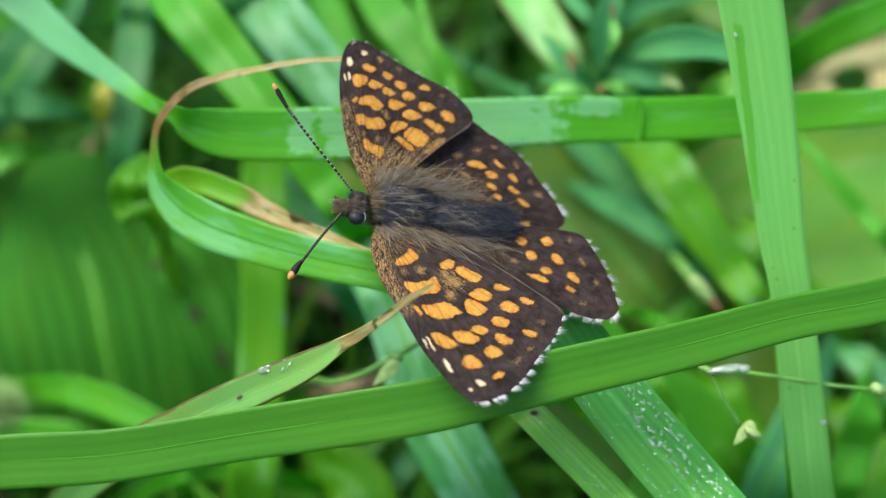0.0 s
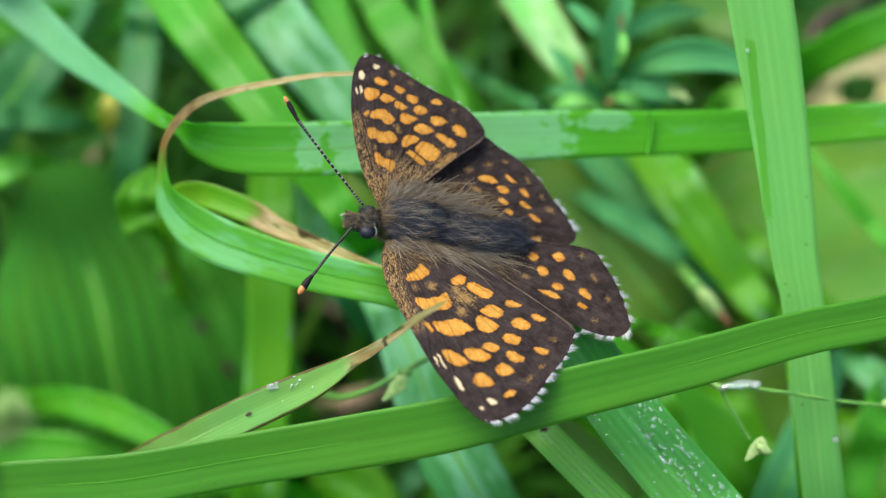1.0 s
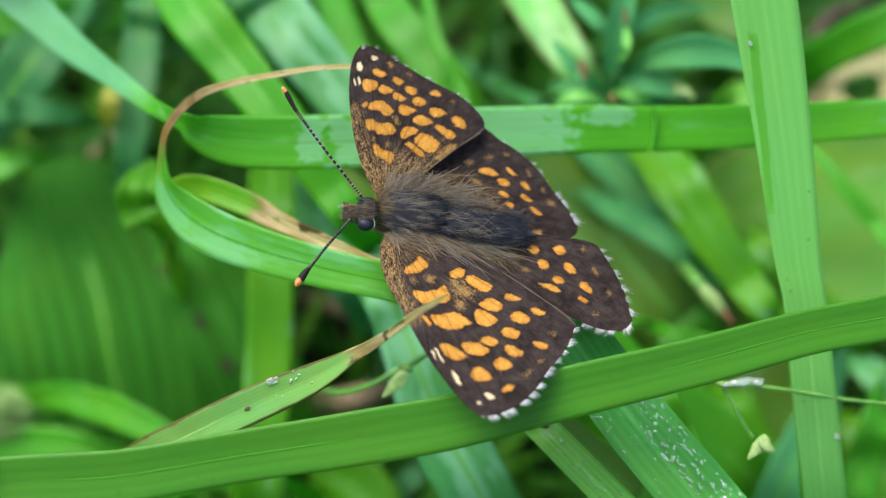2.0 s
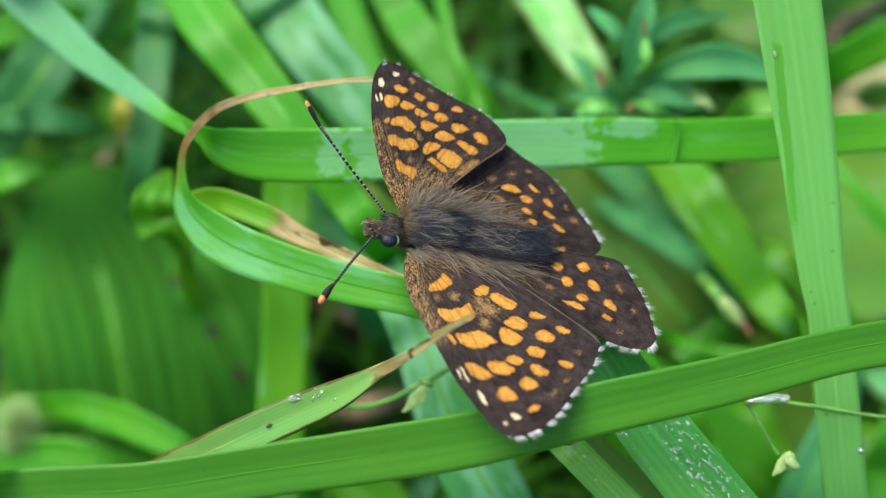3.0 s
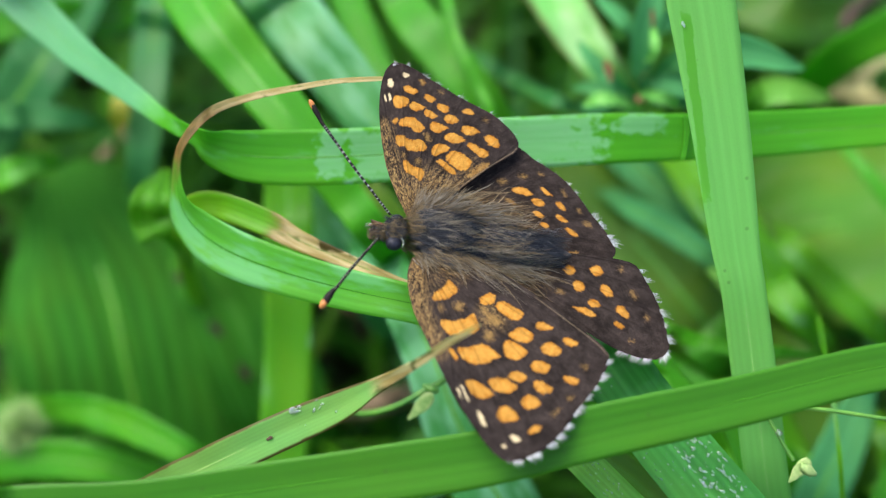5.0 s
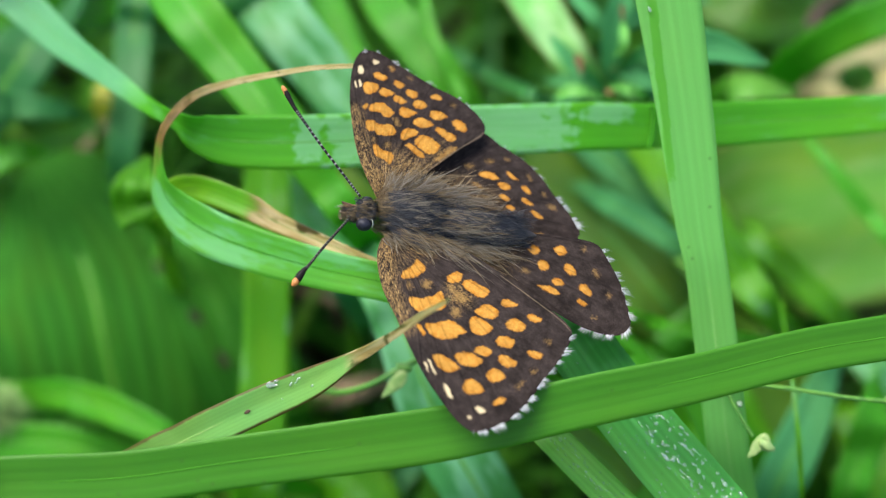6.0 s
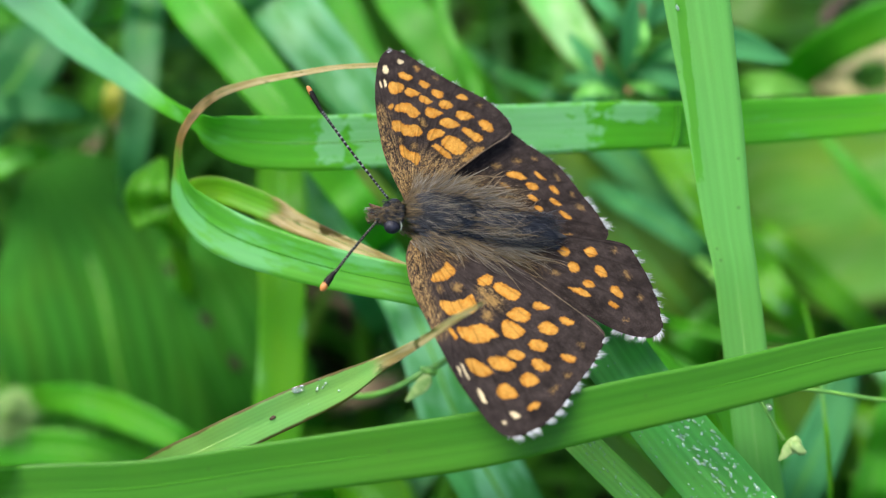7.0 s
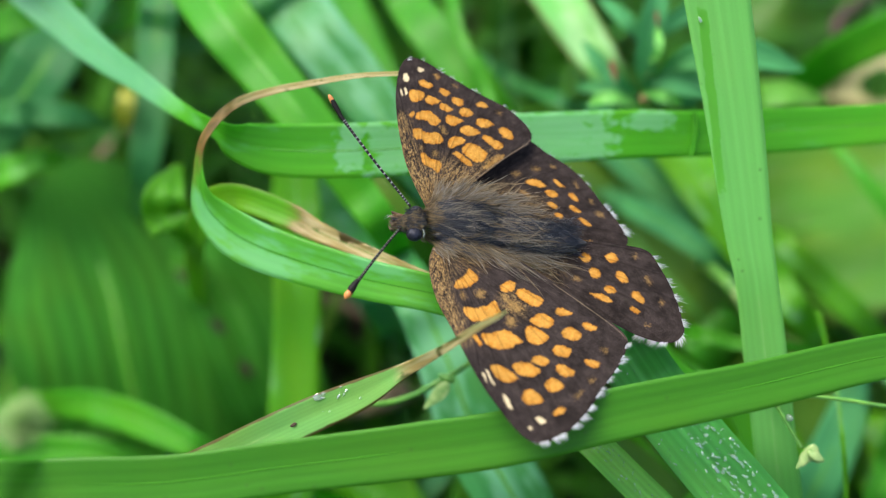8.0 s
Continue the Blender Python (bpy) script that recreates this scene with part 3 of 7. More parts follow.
LEVEL = [(-213.36, 327.91, -0.58, 10.22, 0), (-73.03, 76.58, 123.35, 6.3, 0), (-60.98, 56.64, 123.0, 5.54, 0), (-51.0, 45.42, 122.49, 4.45, 0), (-46.33, 40.02, 123.34, 3.77, 0), (-41.82, 34.87, 125.02, 2.97, 0), (-37.66, 30.19, 126.44, 2.36, 0), (-33.35, 24.89, 128.65, 1.89, 20), (-29.46, 20.36, 131.08, 2.43, 45), (-26.41, 19.16, 130.14, 4.5, 20), (-21.64, 18.92, 129.26, 5.62, 5), (-11.3, 19.4, 128.93, 5.89, 0), (-0.25, 20.85, 128.67, 5.57, 0), (13.73, 23.61, 126.64, 5.34, 0), (22.36, 25.21, 125.09, 5.17, 0), (33.63, 26.29, 124.54, 4.95, 0), (51.51, 28, 124.48, 4.07, 0), (68.4, 31.31, 122.88, 2.69, 0), (80.38, 33.96, 120.76, 0.55, 0)]
level = grass(LEVEL, SLICK, "fresh green grass blade, twisted once, wet in patches", rib=(RIB_GREEN, 0.022, 0.008, "fine green midrib"), fold=0.06, ribs=(3, 0.012), thick=0.25, wobble=0.012)

part("crease", strip_mesh("crease", [(22.41, 26.45, 127.11, 0.58, 0), (22.58, 25.39, 126, 0.64, 0), (22.39, 23.97, 124.9, 0.58, 0), (22.03, 22.7, 124.19, 0.45, 0)], fold=0.0, thick=0.05), RIB_DARK, level, "dark crease across the blade")

CURLED = [(27.55, 72.67, -0.93, 7.65, 0), (8.43, 15.74, 96.76, 5.82, 0), (0.97, 4.37, 119.98, 5.55, 0), (-5.44, 3.03, 125.21, 3.82, 0), (-13.09, 4.97, 125.34, 4.09, 0), (-20.38, 7.52, 125.23, 4.62, 0), (-26.18, 10.3, 125.31, 4.92, -6), (-29.93, 13.38, 126.33, 4.12, -30), (-30.76, 15.97, 129.04, 1.9, -50), (-30.01, 18.1, 132.1, 1.15, -40), (-27.02, 20.29, 134.51, 0.95, 0), (-22.75, 21.1, 135.85, 0.76, 0), (-17.85, 21.04, 137.19, 0.62, 0), (-14.26, 21.09, 137.93, 0.52, 0), (-10.35, 20.86, 138.45, 0.47, 0), (-8.41, 21.27, 138.08, 0.29, 0)]
grass(CURLED, CURL, "curled green grass blade running out into a thin straw-coloured end", rib=(RIB_DARK, 0.03, 0.015, "fine dark midrib"), fold=0.10, ribs=(3, 0.012), thick=0.28, wobble=0.01, steps=12)

grass([(-46.46, 51.35, 47.81, 3.07, 0), (-39.42, 33.93, 90.03, 3.55, 0), (-32.46, 19.61, 117.93, 3.15, 0), (-28.12, 16.16, 125.01, 2.97, 10), (-22.15, 13.36, 125.61, 2.8, 0), (-18.34, 11.12, 125.26, 2.17, 0), (-13.39, 8.82, 124.85, 1.55, 0), (-9.72, 7.01, 124.83, 1.07, 0), (-6.99, 5.68, 125.19, 0.53, 0)],
      DRYING, "yellowing grass blade drying to spotted straw brown at its end", rib=(RIB_GREEN, 0.04, 0.02, "fine midrib"), fold=0.2, ribs=(3, 0.03), thick=0.25, wobble=0.02)

DRIED = [(-51.57, -0.18, 77.34, 3.77, 0), (-33.41, -10.27, 111.34, 3.91, 0), (-26.24, -10.47, 118.16, 3.73, 0), (-21.41, -9.53, 120.98, 3.57, 0), (-17.42, -8.42, 122.56, 3.44, 0), (-13.34, -7.9, 125.05, 2.84, 0), (-9.86, -7.6, 128.08, 1.5, 0), (-7.56, -7.82, 130.7, 1.0, 15), (-5.29, -8.58, 134.29, 0.72, 0), (-3.17, -8.97, 137.48, 0.6, 0), (-1.56, -9.16, 139.42, 0.42, 0), (-0.7, -9.25, 140.5, 0.1, 0)]
dried = grass(DRIED, DRYTIP, "pale grass blade with brown edges and a dry straw end", rib=(RIB_PALE, 0.03, 0.015, "fine pale midrib"), fold=0.16, ribs=(3, 0.008), thick=0.25, wobble=0.02)

tagged(part("water_droplets", droplets_mesh("water_droplets", DRIED, 16, (-0.9, 0.3), 0.22, 12, (0.37, 0.45), 0.16), WATER), "beads of dew on a drying grass blade", "water", kind="stuff")

part("brown_spot", blob_mesh("brown_spot", (-19.99, -9.36, 121.67), ((0.30, 0.12, 0.09), (-0.06, 0.12, 0.10), (0, -0.02, 0.03)), rough=0.15), LITTER_GAP_DARK, dried, "dark brown spot")
part("water_drop", blob_mesh("water_drop", (-17.57, -7.56, 123.78), ((0.55, 0.07, 0.05), (-0.04, 0.26, 0.20), (0, -0.03, 0.045)), rough=0.18), WATER, dried, "broad flat bead of water")

UPRIGHT = [(75.91, -26.35, -1.22, 3.91, 0), (67.39, -14.57, 24.22, 5.49, 0), (46.18, -15.91, 85.99, 4.85, 0), (40.28, -11.76, 104.59, 4.54, 0), (38.02, -4.75, 114.25, 4.48, 0), (36.16, 2.44, 122.66, 4.4, 0), (35.12, 6.26, 126.35, 4.79, 0), (33.46, 14.25, 133.98, 5.73, 0), (31, 23.9, 143.62, 6.57, 0), (29.18, 30.17, 149.91, 6.67, 0), (26.96, 37.05, 158.08, 5.27, 0), (24.56, 42.48, 166.51, 2.15, 0), (23.78, 44.74, 169.67, 0.27, 0)]
upright = grass(UPRIGHT, PALE, "broad pale green upright grass blade with a few dark specks", rib=(RIB_PALE, 0.014, 0.015, "pale midrib"), fold=0.08, ribs=(1, 0.02), thick=0.3, wobble=0.01)
part("water_drop", blob_mesh("water_drop", (29.59, 21.16, 141.4), ((0.12, -0.2, -0.15), (0.16, 0, 0), (0, 0.12, 0.14))), WATER, upright, "bright bead of water")
part("water_drop", blob_mesh("water_drop", (39.81, -7.56, 113.45), ((0, -0.45, 0.5), (0.32, 0, 0), (0, 0.25, 0.25))), WATER, upright, "clear hanging water drop")

WET = [(9.37, 34.56, 90.53, 7.27, -10), (10.33, 1.98, 122.3, 6.58, -10), (14.8, -5.04, 120.3, 6.88, -10), (19.3, -9.93, 117.19, 7.02, -10), (24.49, -14.7, 113.46, 7.19, -10), (31, -19.96, 107.95, 7.15, -10), (48.38, -18.8, 76.75, 7.7, 0), (86.46, -7.68, -1.15, 7.24, 0)]
grass(WET, WETDARK, "dark wet grass blade with a pale midrib, covered in water beads", rib=(RIB_GREEN, 0.03, 0.04, "raised midrib"), fold=0.42, ribs=(6, 0.014), thick=0.3, wobble=0.01)
tagged(part("water_droplets", droplets_mesh("water_droplets", WET, 300, (-0.95, -0.02), 0.22, 5, (0.30, 0.72), 0.42), WATER), "small beads of dew on a wet grass blade", "water", kind="stuff")
tagged(part("water_droplets", droplets_mesh("water_droplets", WET, 170, (0.05, 0.9), 0.13, 6, (0.14, 0.72), 0.42), WATER), "small beads of dew on a wet grass blade", "water", kind="stuff")

WETTWO = [(2.52, 41.57, 54.13, 3.88, 0), (5.8, 0.04, 109.62, 3.15, 0), (9.28, -7.55, 114.86, 3.17, 0), (13.2, -11.57, 113.81, 3.3, 0), (17.49, -14.95, 111.17, 3.47, 0), (22.66, -18.38, 106.4, 3.52, 0), (34.61, -15.2, 72.59, 5.09, 0), (63.71, -7.68, -1.15, 5.17, 0)]
wettwo = grass(WETTWO, WETPALE, "pale green grass blade beaded with dew", rib=(RIB_PALE, 0.03, 0.04, "pale raised midrib"), fold=0.12, ribs=(5, 0.04), thick=0.3, wobble=0.01)
tagged(part("water_droplets", droplets_mesh("water_droplets", WETTWO, 200, (-0.6, 0.6), 0.12, 7, (0.25, 0.62), 0.12), WATER), "fine beads of dew on a pale grass blade", "water", kind="stuff")

part("brown_spot", blob_mesh("brown_spot", (9.39, -7.71, 115.71), ((0.42, -0.05, 0.0), (0.05, 0.22, 0.18), (0, -0.05, 0.07)), rough=0.15), LITTER_GAP_DARK, wettwo, "dark brown spot")

# ---- blades further down ----
def sward(material, rows, label, fold):
    """One blade of the grass further down."""
    grass(rows, material, label, rib=(RIB_GREEN, 0.06, 0.04, "green midrib"), fold=fold, ribs=(3, 0.03), thick=0.25, wobble=0.02, steps=8, across=8)


sward(BLUE, [(-27.02, 73.93, 65.45, 6.14, 0), (-11.07, 25.21, 99.97, 5.95, 0), (-5.83, 14.44, 99.93, 7.11, 0), (-1.68, 4.92, 95.29, 8.54, 0), (4.62, -3.9, 88.39, 8.4, 0), (14.22, -6.82, 58.2, 8.08, 0), (28.96, -2.68, -1.14, 6.3, 0)], "broad blue-green grass blade", 0.15)
sward(YELLOW, [(-32.13, 82, 71.75, 6.14, 0), (-25.53, 42.84, 96.99, 6.79, 0), (-24.68, 30.54, 94.36, 6.56, 0), (-24.91, 20.69, 86.67, 6.25, 0), (-25.69, 10.84, 78.97, 6.87, 0), (-27.39, 4.64, 67.15, 7.11, 0), (-36.23, 7.81, 13.79, 6.14, 0), (-38.19, -2.68, -1.14, 4.2, 0)], "yellow-green grass blade, lit from above", 0.12)
sward(GREEN, [(-116.79, 291.38, -0.61, 7.73, 0), (-51.27, 95.43, 103.18, 7.92, 0), (-35.74, 54.48, 120.05, 7.84, 0), (-27.92, 43.24, 118.24, 6.98, 0), (-21.06, 35.39, 114.9, 6.02, 0), (-16.05, 29.74, 110.49, 4.73, 0), (-11.65, 26.75, 103.96, 3.96, 0), (-7.69, 41.71, 68.19, 2.75, 0)], "yellow-green grass blade slanting down", 0.15)
sward(BLUE, [(-87.79, 291.38, -0.61, 9.67, 0), (-35.16, 87.88, 104.27, 9.16, 0), (-25.03, 59.58, 112.86, 9.25, 0), (-17.37, 49.42, 110.51, 8.07, 0), (-11.09, 41.93, 106.05, 6.62, 0), (-5.17, 40.29, 95, 4.85, 0), (1.55, 52.73, 62.84, 2.91, 0)], "blue-green grass blade with wet patches", 0.10)
sward(GREEN, [(-42.85, 284.54, -0.62, 7.65, 0), (-15.9, 97.04, 97.46, 5.82, 0), (-9.52, 66.26, 108.31, 6.01, 0), (-3.55, 56.21, 107.44, 6.14, 0), (2.1, 50.48, 102.96, 5.66, 0), (8.27, 50.21, 88.79, 4.31, 0), (15.96, 64.26, 57.89, 2.05, 0)], "pale fresh grass blade slanting down", 0.12)
sward(MOTTLED, [(-4.59, 284.54, -0.62, 9.57, 0), (6.4, 97.8, 98.05, 7.76, 0), (11.35, 67.57, 109.34, 7.35, 0), (15.03, 58.12, 108.93, 6.79, 0), (19.07, 53.66, 105.45, 4.85, 0), (25.08, 56.32, 93.57, 1.72, 0)], "pale grass blade with a browned edge", 0.12)
sward(GREEN, [(-32.7, 156.47, 74.09, 4.95, 0), (-22.92, 101.35, 86.87, 5.94, 0), (-17.34, 79.09, 90.42, 5.66, 0), (-12.27, 66.96, 87.92, 4.94, 0), (-8.6, 72.32, 64.19, 4.09, 0)], "green grass blade in the shade", 0.12)
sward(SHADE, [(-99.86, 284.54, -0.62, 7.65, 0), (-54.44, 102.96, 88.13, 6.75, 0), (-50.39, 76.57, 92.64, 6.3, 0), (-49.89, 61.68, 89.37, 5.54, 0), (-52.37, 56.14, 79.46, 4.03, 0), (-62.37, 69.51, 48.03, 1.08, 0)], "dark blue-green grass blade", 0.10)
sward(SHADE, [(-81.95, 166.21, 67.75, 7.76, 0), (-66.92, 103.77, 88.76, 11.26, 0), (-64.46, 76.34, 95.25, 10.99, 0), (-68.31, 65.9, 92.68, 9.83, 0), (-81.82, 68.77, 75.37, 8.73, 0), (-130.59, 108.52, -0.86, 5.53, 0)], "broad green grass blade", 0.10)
sward(GREEN, [(-57.09, 180.21, 64.72, 5.39, 0), (-55.37, 110.25, 79.86, 7.54, 0), (-59.52, 86.34, 89.1, 6.79, 0), (-66.29, 77.78, 96.37, 5.49, 0), (-83.76, 83.28, 86.71, 4.85, 0), (-151.24, 159.57, -0.77, 4.61, 0)], "green grass blade lying across", 0.10)
sward(GREEN, [(-109.48, 55.22, 8.95, 3.55, 0), (-64.34, 26.58, 63.35, 4.27, 0), (-52.09, 20.08, 72.23, 5.01, 0), (-43.95, 15.21, 75.41, 4.36, 0), (-37.49, 12.53, 73.32, 3.23, 0), (-33.33, 17.9, 49.59, 1.83, 0), (-34.95, 30.72, -1.04, 1.15, 0)], "light green grass blade bending over", 0.14)
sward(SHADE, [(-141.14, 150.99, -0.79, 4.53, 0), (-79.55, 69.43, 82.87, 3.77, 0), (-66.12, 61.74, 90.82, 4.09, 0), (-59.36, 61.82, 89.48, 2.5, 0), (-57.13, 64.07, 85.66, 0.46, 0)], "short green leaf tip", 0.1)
sward(YELLOW, [(-33.65, 51.48, 6.03, 7.11, 0), (-20.51, 20.06, 51.28, 10.07, 0), (-13.27, 12.18, 59.08, 10.34, 0), (-11.02, 7.68, 48.58, 9.78, 0), (-9.08, 7.79, -1.1, 7.56, 0)], "yellow-green grass blade low in the sward", 0.1)
sward(GREEN, [(-82.25, 37.38, -18.95, 3.72, 0), (-42.91, 9.68, 64.11, 2.84, 0), (-32.64, 8.78, 70.38, 2.91, 0), (-22.75, 12.86, 59.61, 2.93, 0), (-14.74, 23.94, 26.39, 2.05, 0)], "narrow pale stem of grass lying flat", 0.2)
sward(FRESH, [(-14.74, 19.1, 22.61, 3.07, 0), (-7.69, 17.9, 49.59, 3.11, 0), (-2.26, 24.87, 48.06, 2.83, 0), (4.95, 42.34, 26.81, 2.15, 0)], "narrow green blade low in the sward", 0.2)
sward(HERB, [(20.06, 72.32, 64.19, 2.05, 0), (22.92, 47.15, 86.4, 3.45, 0), (28.05, 40.93, 88.52, 3.67, 0), (34.73, 37.31, 85.7, 3.17, 0), (43.58, 43.15, 69.32, 1.28, 0)], "thin blue-green grass blade", 0.15)
sward(HERB, [(21.08, 78.77, 69.23, 4.09, 0), (25.27, 59.74, 82.28, 6.78, 0), (29.86, 52.49, 83.6, 6.22, 0), (36.08, 48.99, 80.86, 3.91, 0), (45.18, 55.78, 65.23, 0.78, 0)], "blue-green leaf in the shade", 0.15)
sward(YELLOW, [(30.29, 80.38, 70.49, 6.14, 0), (32.4, 51.57, 89.85, 8.27, 0), (36.4, 41.92, 89.29, 7.68, 0), (42.24, 35.34, 84.15, 5.84, 0), (50.5, 31.87, 74.47, 3.79, 0), (84.36, 69.69, -0.94, 2.53, 0)], "yellow-green leaf with a reddish edge", 0.15)
sward(GREEN, [(45.83, 130.75, -0.82, 5.8, 0), (55.58, 88.18, 62.62, 6.46, 0), (58.06, 75.38, 87.52, 6.22, 0), (62.23, 71.54, 97.08, 6.26, 0), (68.4, 70.93, 102.19, 6.28, 0), (83.18, 78.4, 103.84, 5.33, 0), (101.42, 88, 97.38, 1.89, 0)], "green grass blade crossing a gap", 0.12)
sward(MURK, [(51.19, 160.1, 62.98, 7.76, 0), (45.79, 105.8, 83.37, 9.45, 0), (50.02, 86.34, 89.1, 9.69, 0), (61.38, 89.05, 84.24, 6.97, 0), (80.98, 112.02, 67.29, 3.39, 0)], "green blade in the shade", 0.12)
sward(GREEN, [(96.13, 76.42, 11.56, 3.72, 0), (66.4, 25.56, 66.74, 5.58, 0), (61.78, 15.21, 64.24, 5.96, 0), (59.98, 9.46, 56.96, 5.69, 0), (71.97, 13.26, -1.09, 4.39, 0)], "green grass blade in the shade", 0.12)
sward(FRESH, [(54.03, 70.16, 20.62, 4.74, 0), (46.33, 30.16, 59.17, 7.32, 0), (47.64, 17.31, 60.29, 7.85, 0), (52.08, 10.48, 50.77, 7.46, 0), (68.73, 7.79, -1.1, 5.4, 0)], "soft green blade low in the sward", 0.12)
sward(GREEN, [(37.44, 62.69, 14.78, 5.92, 0), (39.21, 30.07, 52.12, 10.37, 0), (44.5, 18.62, 50.15, 10.99, 0), (51.46, 10.76, 37.03, 10.37, 0), (65.59, 2.48, -1.12, 6.39, 0)], "green grass blade low in the sward", 0.12)
sward(BLUE, [(68.51, 57.62, 38.75, 3.23, 0), (65.56, 34.49, 62.55, 4.58, 0), (71.17, 27.15, 62.4, 5.36, 0), (82.04, 22.95, 53.53, 4.58, 0), (118.69, 36.91, -1.02, 3.5, 0)], "blue-green blade low in the sward", 0.12)
sward(GREEN, [(27.1, 39.9, 66.78, 1.83, 0), (26.84, 20.02, 93.12, 1.96, 0), (31.94, 16.36, 95.85, 1.76, 0), (37.8, 16.01, 95.57, 1.46, 0), (48.15, 23.74, 82.07, 0.65, 0)], "narrow green grass leaf lying across", 0.2)
sward(GREEN, [(23.27, 72.9, 50.68, 6.46, 0), (27.42, 47.37, 69.82, 9.63, 0), (33.62, 37.72, 70.66, 10.37, 0), (41.75, 34.49, 62.55, 8.79, 0), (68.04, 55.38, -0.97, 4.89, 0)], "broad green blade low in the sward", 0.12)
sward(FRESH, [(31.22, 75.48, 38.74, 4.52, 0), (31.6, 50.43, 61.05, 6.79, 0), (38.27, 44.92, 63.72, 7.54, 0), (49.05, 46.62, 58.07, 5.82, 0), (79.71, 78.77, -0.92, 2.59, 0)], "soft green blade lying across the sward", 0.12)
sward(GREEN, [(15.17, 32.55, 75, 3.45, 0), (17.22, 12.1, 100.89, 3.22, 0), (20.77, 8.04, 103.3, 2.31, 0), (25.63, 8.79, 98.31, 0.56, 0)], "green leaf tip under the butterfly", 0.2)
sward(HERB, [(-37.21, 94.43, 39.59, 7.11, 0), (-23, 56.07, 72.43, 9.43, 0), (-17.76, 47.48, 72.7, 9.16, 0), (-13.57, 43.44, 62.56, 6.6, 0), (-10.72, 72.67, -0.93, 3.83, 0)], "deep blue-green leaf in the shade", 0.12)
sward(FRESH, [(-124.37, 98.87, 29.1, 7.43, 0), (-79.55, 61.26, 76.49, 5.09, 0), (-69.04, 59.6, 82.17, 3.66, 0), (-65.41, 63.49, 78.23, 0.94, 0)], "wet green leaf tip", 0.12)
sward(GREEN, [(-11.14, 146.72, 80.44, 1.9, 0), (-4.65, 74.65, 107.89, 1.9, 0), (-2.59, 58.75, 109.43, 1.94, 0), (0.48, 52.04, 106.97, 1.75, 0), (3.72, 47.93, 100.97, 1.45, 0), (8.34, 62.66, 70.6, 0.78, 0)], "thin yellow-green grass stem", 0.3)
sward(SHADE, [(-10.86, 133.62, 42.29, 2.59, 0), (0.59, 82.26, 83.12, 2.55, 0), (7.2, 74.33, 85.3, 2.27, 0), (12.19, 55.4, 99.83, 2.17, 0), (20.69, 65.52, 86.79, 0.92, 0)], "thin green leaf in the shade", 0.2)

sward(YELLOW, [(49.29, 91.63, 37.4, 3.55, 0), (47.8, 51.75, 73.25, 4.63, 0), (56.4, 43.87, 69.88, 4.76, 0), (67.87, 40.34, 58.75, 3.79, 0), (101.23, 60.99, -0.96, 1.74, 0)], "yellow-green blade over a broad leaf", 0.15)

sward(GREEN, [(21.55, 23.15, 88.59, 3.9, 0), (21.3, 0.89, 110.28, 4.92, 0), (24.28, -5.02, 108.46, 4.46, 0), (27.79, -8.8, 102.72, 2.77, 0), (58.39, 24.71, -1.05, 2.26, 0)], "dull green blade beneath a wet one", 0.1)
sward(GREEN, [(14.28, 33.05, 61.42, 4.58, 0), (15.59, 6.02, 90.56, 5.77, 0), (20.59, -3.22, 93.11, 5.75, 0), (27.73, -8.32, 84.94, 5.6, 0), (51.44, 7.79, -1.1, 6.48, 0)], "soft green blade beneath wet ones", 0.12)
sward(YELLOW, [(44.79, 63.89, 29.68, 7.92, 0), (39.87, 29.27, 64.05, 11.62, 0), (42.74, 17.61, 63.32, 12.93, 0), (47.05, 9.46, 56.96, 12.06, 0), (66.08, 11.05, -1.09, 8.72, 0)], "broad dull green blade low in the sward", 0.1)

sward(YELLOW, [(69.67, 60.32, 26.9, 5.66, 0), (62.41, 30.99, 54.23, 10.31, 0), (65.69, 20.45, 54.38, 11.76, 0), (72.02, 13.32, 48.81, 10.86, 0), (98.3, 13.26, -1.09, 6.58, 0)], "soft yellow-green blade low in the sward", 0.1)
sward(GREEN, [(108.54, 62.69, 14.78, 3.55, 0), (79.3, 26.93, 53.86, 7.41, 0), (72.06, 15.88, 53.6, 8.05, 0), (69.22, 8.52, 42.26, 7.32, 0), (74.55, 4.58, -1.11, 4.28, 0)], "soft green blade low in the sward", 0.1)

sward(GREEN, [(-105.99, 28.76, 16.2, 3.23, 0), (-77.25, 19.4, 56.35, 5.36, 0), (-62.39, 17.95, 63.59, 6.03, 0), (-51.19, 16.26, 62.26, 5.52, 0), (-42.48, 17.18, 49.02, 3.66, 0), (-41.45, 27.09, -1.05, 1.82, 0)], "soft green blade lying low", 0.1)

sward(GREEN, [(55.28, 61.45, 86.41, 0.72, 0), (58.47, 53.46, 87.14, 2.28, 0), (64.22, 46.87, 83.39, 2.79, 0), (72.95, 43.36, 75.06, 2.5, 0), (121.11, 78.77, -0.92, 1.55, 0)], "narrow green blade over a broad leaf", 0.15)

sward(OLIVE, [(18.5, 83.4, 65.2, 11.58, 0), (21.0, 57.4, 76.6, 13.95, 0), (28.2, 43.7, 76.1, 15.15, 0), (36.2, 36.0, 70.1, 13.37, 0), (47.8, 39.6, 43.7, 11.04, 0)], "broad olive-green blade deep in the sward", 0.1)
